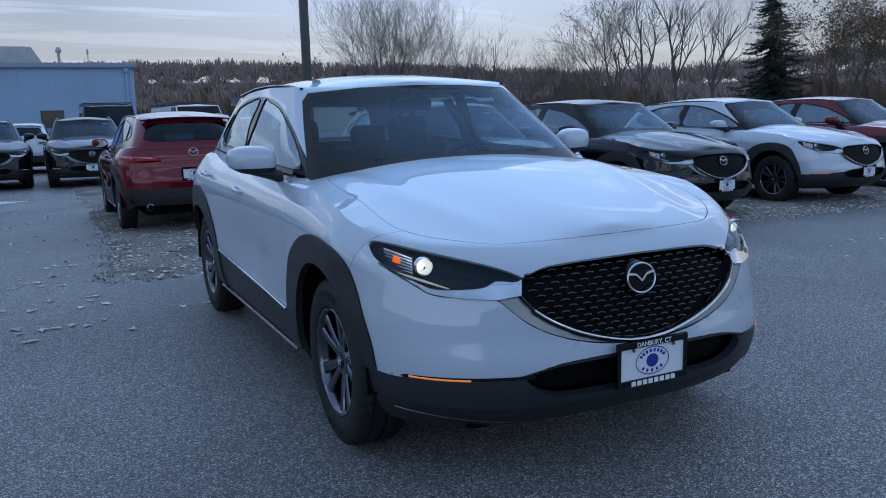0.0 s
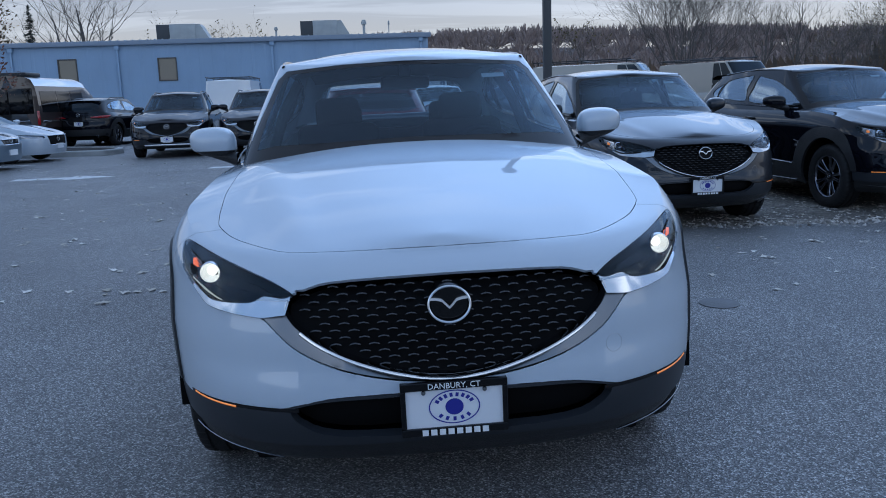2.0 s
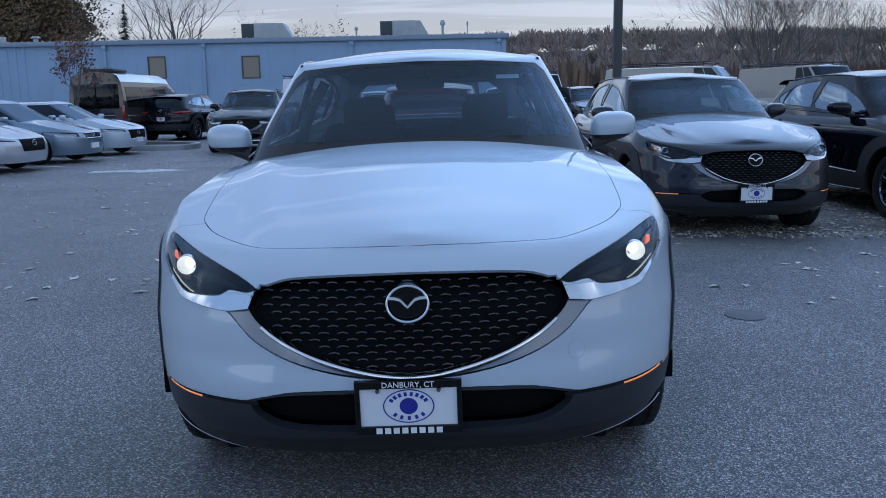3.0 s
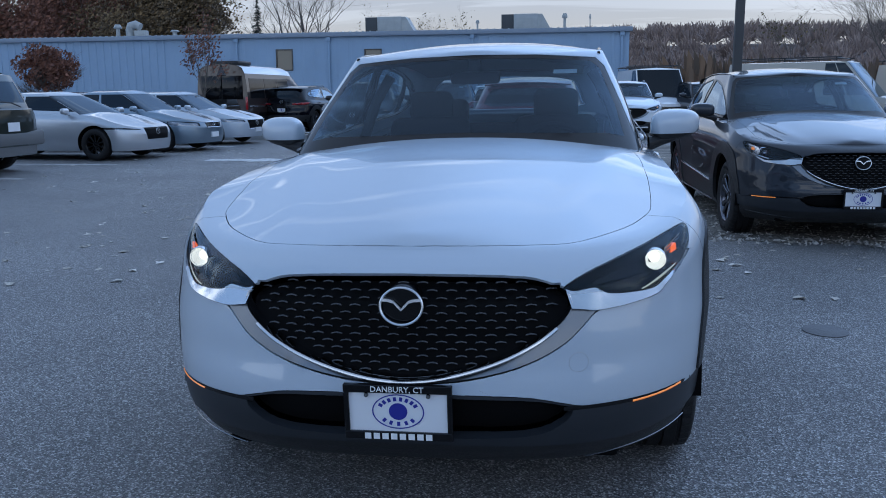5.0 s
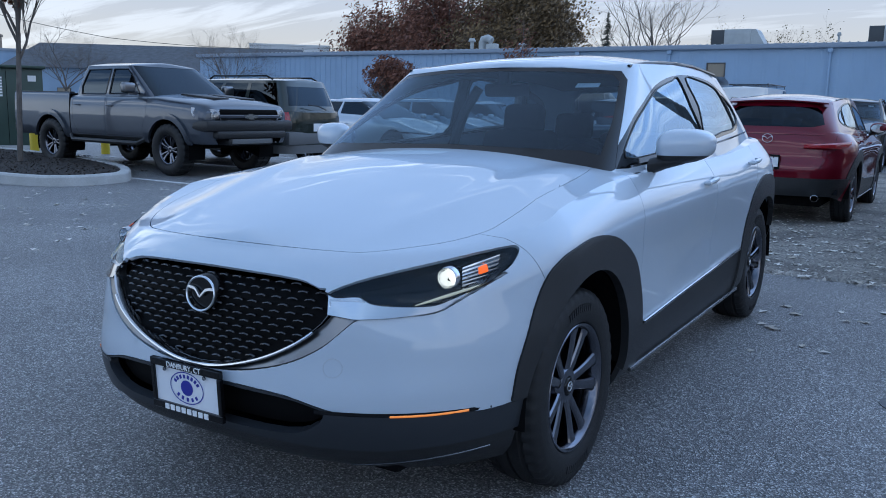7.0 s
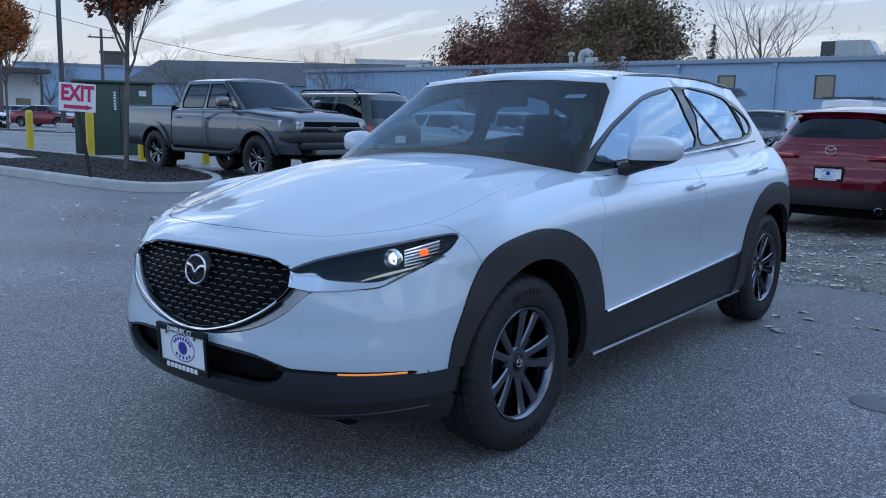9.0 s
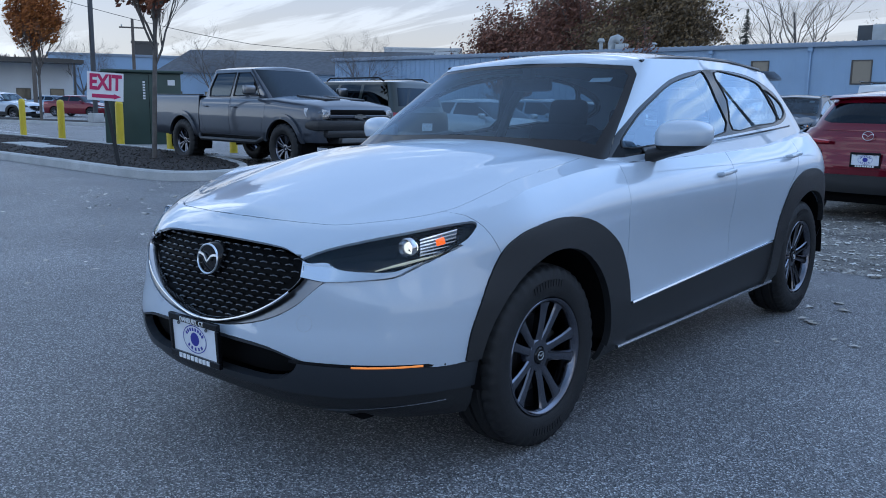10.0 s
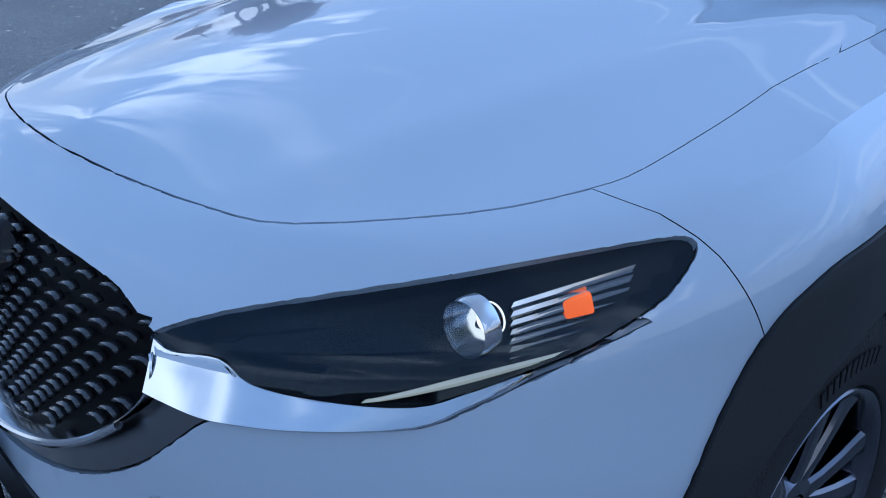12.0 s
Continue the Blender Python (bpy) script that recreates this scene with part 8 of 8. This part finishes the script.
def ridge():
    """Far wooded hills: a rising slope set with bare, twiggy crowns."""
    rnd = random.Random(77)

    def top(a):
        """Height of the skyline by bearing, degrees clockwise from +y."""
        return float(np.interp(a, [-95, -70, -40, -10, 2, 12, 25, 36, 44, 52, 60, 75, 95], [10, 12, 12, 20, 29, 29, 25, 19, 20, 25, 22, 18, 16]))
    bm = bmesh.new()
    rows = []
    for d, f in ((150, 0.0), (200, 0.25), (260, 0.7), (320, 0.92), (420, 0.9)):
        rows.append([(d * math.sin(radians(a)), d * math.cos(radians(a)), f * top(a) * 0.72 - 0.8) for a in range(-95, 96, 3)])
    sheet(bm, rows)
    bmesh.ops.recalc_face_normals(bm, faces=bm.faces)
    tagged(part("hillside", bm, HILL), "far brown wooded hillside", "hill", kind="structure")
    v, f = [], []
    for _ in range(5600):
        a = rnd.uniform(-95, 95)
        k = rnd.random()
        d = 140 + 190 * k
        fz = float(np.interp(d, [150, 200, 260, 320], [0, 0.25, 0.7, 0.92]))
        z = fz * top(a) * 0.72 - 0.8
        x, y = d * math.sin(radians(a)), d * math.cos(radians(a))
        hgt, wd = rnd.uniform(6.0, 9.5) * (0.8 + 0.2 * k), rnd.uniform(2.6, 4.2)
        # a rounded head of fine twigs that fan out from the bole
        for j in range(64):
            u, w, q = rnd.uniform(0, math.tau), rnd.random() ** 0.6, rnd.random()
            up_ = math.cos(q * 1.75)
            ex, ey = math.cos(u) * wd * w * math.sin(0.35 + q * 1.3), math.sin(u) * wd * w * math.sin(0.35 + q * 1.3)
            ez = hgt * (0.55 + 0.45 * w * up_)
            b, r0, r1 = len(v), rnd.uniform(0.35, 0.70), rnd.uniform(0.09, 0.20)
            bx, by, bz = ex * r0, ey * r0, hgt * 0.35 + (ez - hgt * 0.35) * r0
            n0, n1 = rnd.uniform(-1, 1) * r1, rnd.uniform(-1, 1) * r1
            v.extend([(x + bx - r1, y + by + n0, z + bz), (x + bx + r1, y + by - n0, z + bz - 0.1), (x + ex + n1, y + ey + r1, z + ez), (x + ex - r1, y + ey + n1, z + ez - 0.15)])
            f.append((b, b + 1, b + 2, b + 3))
    me = bpy.data.meshes.new("far_woods")
    me.from_pydata(v, [], f)
    me.materials.append(WOODS)
    tagged(new("far_woods", me), "far leafless brown woods on the hills", "woods", kind="stuff")
    # nearer hedge of brush at the lot's far side
    v, f = [], []
    for _ in range(5200):
        a = rnd.uniform(3, 84)
        d = rnd.uniform(58, 105)
        x, y = d * math.sin(radians(a)), d * math.cos(radians(a))
        hgt = rnd.uniform(1.5, 4.2) * (0.6 + 0.5 * noise.noise((a * 0.15, 2, 7)) + 0.3)
        for j in range(9):
            t, s = rnd.uniform(-1.3, 1.3), rnd.uniform(0.05, 0.26)
            b = len(v)
            zt = hgt * rnd.uniform(0.4, 1.0)
            ex, ey = x + t * math.cos(radians(a)), y - t * math.sin(radians(a))
            v.extend([(ex - s, ey, 0), (ex + s, ey, 0.0), (ex + s + t * 0.3, ey, zt * 0.85), (ex + t * 0.4 - s * 0.3, ey + 0.2, zt)])
            f.append((b, b + 1, b + 2, b + 3))
    me = bpy.data.meshes.new("brush")
    me.from_pydata(v, [], f)
    me.materials.append(SHRUB)
    tagged(new("brush", me), "brown brush and saplings beyond the lot", "brush", kind="stuff")


HILL = mat("hill_ground", (0.12, 0.092, 0.082), 0.95, vary=0.3, scale=0.05, fine=0.3, bump_scale=1.0)
WOODS = leaf_mat("bare_woods", (0.20, 0.150, 0.135), (0.31, 0.235, 0.20))
ridge()


# ---- islands, signs, cones and small things in the lot ----
CONCRETE = mat("kerb_concrete", (0.44, 0.44, 0.43), 0.85, vary=0.15, scale=2.5, fine=0.12, bump=0.4, bump_scale=80)
MULCH = mat("dark_mulch", (0.022, 0.017, 0.014), 0.95, vary=0.4, scale=6, fine=0.6, bump=1.0, bump_scale=45)
YELLOW = mat("yellow_bollard_paint", (0.62, 0.46, 0.03), 0.45, vary=0.08, scale=4)
CABGREEN = mat("cabinet_green_paint", (0.035, 0.062, 0.050), 0.45, vary=0.12, scale=2)
SIGNW = mat("sign_white", (0.74, 0.74, 0.74), 0.5, vary=0.03)
CONEO = mat("cone_orange", (0.85, 0.05, 0.04), 0.5, vary=0.08, scale=8)
CONEW = mat("cone_white_band", (0.75, 0.75, 0.75), 0.35)
LINEW = mat("worn_white_line", (0.62, 0.62, 0.62), 0.8, vary=0.35, scale=9, fine=0.3)
POLEM = mat("dark_pole_steel", (0.06, 0.062, 0.066), 0.5)
WOODP = mat("weathered_pole_wood", (0.12, 0.10, 0.085), 0.9)
IRON = mat("cast_iron", (0.15, 0.15, 0.155), 0.7, metal=0.3, vary=0.2, bump=0.4, bump_scale=60)
DRYLEAF = leaf_mat("dry_fallen_leaf", (0.42, 0.37, 0.30), (0.80, 0.76, 0.70))


def island(label, outline, h=0.15, kerb=0.16):
    """A planting island: a raised concrete kerb round a bed of mulch."""
    pts = rounded(outline, 4)
    c = np.mean(pts, axis=0)
    bm = bmesh.new()
    n = len(pts)
    rows = []
    for inset, z in ((0.0, -0.02), (0.008, h - 0.025), (0.03, h), (kerb, h), (kerb, h - 0.05)):
        row = []
        for i in range(n):
            t = np.array(pts[(i + 1) % n]) - np.array(pts[i - 1])
            t = t / np.hypot(*t)
            nrm = np.array((-t[1], t[0]))
            if np.dot(nrm, c - pts[i]) < 0 and False:
                nrm = -nrm
            row.append((*(np.array(pts[i]) + nrm * inset), z))
        rows.append(row)
    sheet(bm, rows, wrap=True)
    bmesh.ops.recalc_face_normals(bm, faces=bm.faces)
    isl = thing("planting_island", label, "island", pose(0, 0, 0))
    part("kerb", bm, CONCRETE, isl, "pale concrete kerb")
    bm = bmesh.new()
    bm.faces.new([bm.verts.new((p[0], p[1], h - 0.02)) for p in rows[4]])
    bmesh.ops.triangulate(bm, faces=bm.faces)
    part("bed", bm, MULCH, isl, "dark mulch bed", shade=False)
    return isl


# outlines run anticlockwise
island("long planting island with pale kerb and dark mulch", [(-26, 7.9), (-30, 6.6), (-30, 4.9), (-26, 4.35), (-19, 4.35), (-13.5, 4.35), (-11.1, 4.30), (-9.6, 4.38), (-9.05, 4.75), (-8.95, 5.3), (-9.2, 5.9), (-10.4, 6.7), (-12.8, 7.5), (-15.5, 7.85), (-18.5, 7.95), (-22, 8.1)])
island("far planting island with pale kerb", [(-48, 16.5), (-47, 12.2), (-44, 12.2), (-40, 15.0), (-35.6, 16.0), (-35.2, 17.0), (-38.5, 18.2), (-43, 17.8)])
island("planting island beside the parked sedans", [(-16, 24.6), (-16, 21.6), (-11, 20.9), (-8.3, 18.4 + 2.4), (-7.4, 20.9), (-7.35, 22.2), (-8.6, 23.4), (-11, 24.4)])
for x0, y0, x1, y1 in ((-19.3, 5.9, -18.2, 6.6), (-18.0, 5.75, -16.7, 6.35)):
    o = part("concrete_pad", boxes((x0, x1, y0, y1, 0.10, 0.152), bevel=0.01), CONCRETE)
    tagged(o, "flat concrete pad in the mulch", "pad", "concrete pads")

# mulch chips
v, f = [], []
rnd = random.Random(3)
for _ in range(7000):
    x, y = rnd.uniform(-24, -9.2), rnd.uniform(4.55, 7.75)
    if x > -10.2 and y > 6.3 or (x > -12.5 and y > 7.2):
        continue
    a, s, z = rnd.uniform(0, 6.28), rnd.uniform(0.012, 0.035), 0.132
    b = len(v)
    c_, s_ = math.cos(a) * s, math.sin(a) * s
    v += [(x - c_, y - s_, z), (x + s_ * 0.3, y - c_ * 0.3, z + rnd.uniform(0, 0.02)), (x + c_, y + s_, z + rnd.uniform(0, 0.03)), (x - s_ * 0.3, y + c_ * 0.3, z)]
    f.append((b, b + 1, b + 2, b + 3))
me = bpy.data.meshes.new("mulch_chips")
me.from_pydata(v, [], f)
me.materials.append(leaf_mat("mulch_chip", (0.018, 0.014, 0.012), (0.06, 0.045, 0.037)))
tagged(new("mulch_chips", me), "loose dark mulch chips on the island", "mulch", kind="stuff")

# exit sign
sign = thing("exit_sign", "white exit sign with red letters on black stake", "sign", pose(-10.67, 4.43, 0.08, 0, 0, 62))
bm = bmesh.new()
box(bm, -0.03, 0.03, -0.012, 0.012, -0.1, 1.62, m=Matrix.Rotation(radians(-8), 4, 'Y'))
part("stake", bm, CLAD, sign)
SM = Matrix.Translation((-0.16, -0.03, 1.36)) @ Matrix.Rotation(radians(3), 4, 'Y')
board = part("board", boxes((-0.275, 0.275, -0.006, 0.006, -0.225, 0.225), m=SM), SIGNW, sign)
part("letters", text_mesh("EXIT", 0.25, SM @ pose(0, -0.008, 0.055, 90) @ Matrix.Diagonal((0.95, 1.35, 1, 1)), 0.004, 0.010), INKR, board, "red capital letters")
part("arrow", boxes((-0.2, 0.14, -0.009, -0.0065, -0.185, -0.125), m=SM), INKR, board)
bm = bmesh.new()
slab(bm, [(0.13, -0.20), (0.24, -0.155), (0.13, -0.11)], lambda p, d: SM @ Vector((p[0], -0.0095 + d, p[1])), 0.003)
part("arrow_head", bm, INKR, board)

# bollards
bm = bmesh.new()
tube(bm, [(0, 0, -0.1), (0, 0, 1.12)], 0.095, 20, cap=False)
lathe(bm, [(1.12, 0.095), (1.16, 0.088), (1.19, 0.06), (1.20, 0.001)], 20, 'z')
bol = part("bollard", bm, YELLOW)
bol.matrix_world = pose(-21.6, 8.45, 0)
tagged(bol, "yellow steel bollard with a domed top", "bollard", "yellow bollards")
for x, y in ((-25.3, 8.9), (-17.3, 7.95), (-15.65, 8.35), (-14.9, 9.6)):
    copy_thing(bol, pose(x, y, 0))

# green utility cabinet
cab = thing("utility_cabinet", "large dark green metal utility cabinet", "cabinet", pose(-18.6, 9.2, 0, 0, 0, 62))
part("cabinet_body", boxes((-0.55, 1.05, -0.7, 0.8, 0.08, 1.92), bevel=0.02), CABGREEN, cab)
part("side_box", boxes((-0.85, -0.56, -0.5, 0.7, 0.08, 1.72), bevel=0.02), CABGREEN, cab)
part("lid", boxes((-0.90, 1.12, -0.78, 0.86, 1.925, 2.0), bevel=0.02), CABGREEN, cab)
part("pad", boxes((-1.1, 1.3, -1.0, 1.0, 0.0, 0.078)), CONCRETE, cab, "concrete pad")
for k in range(7):
    part("mark", boxes((0.10, 0.16, -0.707, -0.7015, 1.25 + 0.07 * k, 1.295 + 0.07 * k)), SIGNW, cab, "plain white stencilled bar")
part("placard", boxes((0.72, 0.90, -0.708, -0.7015, 1.62, 1.76)), SIGNW, cab)
part("door_seam", boxes((0.245, 0.255, -0.706, -0.701, 0.12, 1.88)), DARK, cab)

# cones
cone = thing("traffic_cone", "orange traffic cone with white bands on gravel", "cone", pose(1.40, 8.4, 0.015) @ Matrix.Diagonal((0.74, 0.74, 0.72, 1)), "traffic cones")
bm = bmesh.new()
lathe(bm, [(0.035, 0.145), (0.05, 0.135), (0.70, 0.028), (0.71, 0.02), (0.71, 0.001)], 28, 'z')
part("cone_body", bm, CONEO, cone)
for z0, z1 in ((0.42, 0.55), (0.24, 0.32)):
    bm = bmesh.new()
    r = lambda z: 0.135 - 0.107 * (z - 0.05) / 0.65 + 0.003
    lathe(bm, [(z0, r(z0)), (z1, r(z1))], 28, 'z')
    part("band", bm, CONEW, cone, "white reflective band")
part("foot", boxes((-0.19, 0.19, -0.19, 0.19, 0.0, 0.035), bevel=0.012), CONEO, cone)
SLIM = Matrix.Diagonal((0.72, 0.72, 1.0, 1))
copy_thing(cone, pose(1.28, 10.55, 0.015, 0, 0, 20) @ SLIM)

# light pole and utility poles
bm = bmesh.new()
box(bm, -0.09, 0.09, -0.09, 0.09, 0.0, 9.0, bevel=0.015)
pole = thing("light_pole", "tall square dark steel light pole", "pole", pose(4.02, 16.4, 0))
part("shaft", bm, POLEM, pole)
part("base_block", boxes((-0.28, 0.28, -0.28, 0.28, 0, 0.55), bevel=0.03), CONCRETE, pole)
part("lamp_head", boxes((-0.2, 0.2, -0.75, 0.05, 8.95, 9.12), bevel=0.03), POLEM, pole)
p2 = copy_thing(pole, pose(-37.6, 17.4, 0))
tagged(p2, "tall dark light pole in the far lot")
for x, y, h in ((-64.5, 26.0, 12.5), (-68, 36.2, 8.2)):
    up = thing("utility_pole", "weathered wooden utility pole with a cross-arm", "pole", pose(x, y, 0, 0, 0, 60), "utility poles")
    bm = bmesh.new()
    tube(bm, [(0, 0, 0), (0, 0, h)], [0.17, 0.12], 10)
    part("shaft", bm, WOODP, up)
    part("cross_arm", boxes((-1.1, 1.1, -0.06, 0.06, h - 0.8, h - 0.68)), WOODP, up)
    for k in (-0.9, 0.0, 0.9):
        part("insulator", boxes((k - 0.05, k + 0.05, -0.05, 0.05, h - 0.68, h - 0.5), bevel=0.01), HVAC, up)
for a, b, sag in (((-64.5, 26.0, 9.3), (-56, 40, 5.9), 0.3), ((-56, 40, 5.9), (-47, 58, 6.2), 0.4)):
    bm = bmesh.new()
    pts = [tuple(np.array(a) * (1 - t) + np.array(b) * t - np.array((0, 0, sag * 4 * t * (1 - t)))) for t in np.linspace(0, 1, 12)]
    tube(bm, pts, 0.022, 5)
    tagged(part("overhead_cable", bm, CLAD), "thin black overhead cable", "cable", "overhead cables")

# worn markings and covers on the asphalt
def flat(name, label, outline, m, z=0.004, category="marking", group="", wob=0.0):
    bm = bmesh.new()
    slab(bm, outline, lambda p, d: (p[0], p[1], gz(p[0], p[1]) + z - d), 0.004)
    return tagged(part(name, bm, m, shade=False), label, category, group)


for k, y in enumerate((6.2, 9.15, 11.95, 14.9, 17.7)):
    flat("parking_line", "worn white parking line", [(-14.2, y - 0.05), (-8.2, y - 0.05), (-8.2, y + 0.05), (-14.2, y + 0.05)], LINEW, group="parking lines")
flat("lane_arrow", "worn white lane arrow", [(-6.9, 13.0), (-5.9, 13.05), (-5.9, 12.8), (-5.0, 13.25), (-5.9, 13.75), (-5.9, 13.45), (-6.9, 13.4)], LINEW)
flat("lane_arrow", "worn white lane arrow", [(-3.5, 14.3), (-2.7, 14.4), (-2.7, 14.2), (-2.1, 14.6), (-2.7, 15.0), (-2.7, 14.75), (-3.5, 14.7)], LINEW)
for y in (7.5, 9.8):
    flat("far_line", "worn white line in the far lane", [(-38, y + 1.0), (-26, y), (-26, y + 0.12), (-38, y + 1.15)], LINEW, group="far lane lines")
cov = [(1.78 + 0.115 * math.cos(t), 1.47 + 0.115 * math.sin(t)) for t in np.linspace(0, math.tau, 29)[:-1]]
flat("valve_cover", "small round cast-iron cover in asphalt", cov, IRON, category="cover")

# fallen leaves: curled dry blades, some in clusters
v, f = [], []
rnd = random.Random(8)


def leaf(x, y, s, z=None):
    z = gz(x, y) if z is None else z
    a = rnd.uniform(0, 6.28)
    n = 5
    b = len(v)
    lobes = [(0, -1), (0.35, -0.35), (0.75, -0.1), (0.4, 0.25), (0.25, 0.8), (0, 1.05), (-0.3, 0.7), (-0.4, 0.2), (-0.8, 0.0), (-0.35, -0.4)]
    for px, py in lobes:
        q = rnd.uniform(0.75, 1.2)
        v.append((x + s * q * (px * math.cos(a) - py * math.sin(a)), y + s * q * (px * math.sin(a) + py * math.cos(a)), z + 0.005 + s * rnd.uniform(0.0, 0.45) * abs(px)))
    v.append((x, y, z + 0.006))
    for k in range(len(lobes)):
        f.append((b + k, b + (k + 1) % len(lobes), b + len(lobes)))


for cx, cy, n in ((-1.64, 3.25, 4), (-2.1, 3.55, 3), (-1.82, 2.58, 3), (-1.94, 2.85, 3), (-1.91, 4.42, 2), (-1.99, 4.8, 3), (-1.8, 5.67, 3), (-0.93, 2.9, 2), (1.03, 2.84, 3), (1.02, 2.47, 3),
                  (1.56, 3.2, 3), (1.56, 2.94, 3), (-2.6, 6.5, 4), (-3.3, 8.2, 5), (-2.4, 9.4, 5), (-4.2, 7.3, 3), (-3.0, 5.1, 3), (2.6, 2.9, 3), (3.4, 3.3, 3), (1.9, 2.2, 2), (-3.9, 4.2, 2)):
    for _ in range(n):
        leaf(cx + rnd.gauss(0, 0.10), cy + rnd.gauss(0, 0.10), rnd.uniform(0.032, 0.058))
for _ in range(420):
    leaf(rnd.uniform(-9, -1.4), rnd.uniform(2.0, 17), rnd.uniform(0.025, 0.055))
for _ in range(2800):
    x, y = rnd.uniform(-1.3, 11), 4.1 + abs(rnd.gauss(0, 3.5))
    leaf(x, y, rnd.uniform(0.022, 0.05), gz(x, y) + 0.016)
for _ in range(70):
    leaf(rnd.uniform(0.8, 8), rnd.uniform(1.6, 4.2), rnd.uniform(0.02, 0.04))
for _ in range(40):
    leaf(rnd.uniform(-8, -3), rnd.uniform(-1, 4), rnd.uniform(0.025, 0.045))
me = bpy.data.meshes.new("fallen_leaves")
me.from_pydata(v, [], f)
me.materials.append(DRYLEAF)
tagged(new("fallen_leaves", me), "dry pale brown fallen leaves on the ground", "leaves", kind="stuff")

# unseen building added behind the camera, to darken what the cars reflect
back = thing("showroom_building", "plain low unseen building added behind the camera for reflections", "building", pose(6, -34, 0, 0, 0, 180))
part("wall", boxes((-32, 32, 0, 14, 0, 5.2)), mat("tan_showroom_wall", (0.34, 0.33, 0.32), 0.7, vary=0.1, scale=0.5), back)
part("roof", boxes((-32.3, 32.3, -0.3, 14.3, 5.204, 5.6)), WALLTRIM, back)
for k in range(14):
    cx = -29 + k * 4.4
    w_ = part("window", boxes((cx - 1.7, cx + 1.7, -0.06, 0.02, 0.4, 3.4)), BRONZE, back)
    part("pane", boxes((cx - 1.6, cx + 1.6, -0.09, -0.062, 0.5, 3.3)), WINDARK, w_)
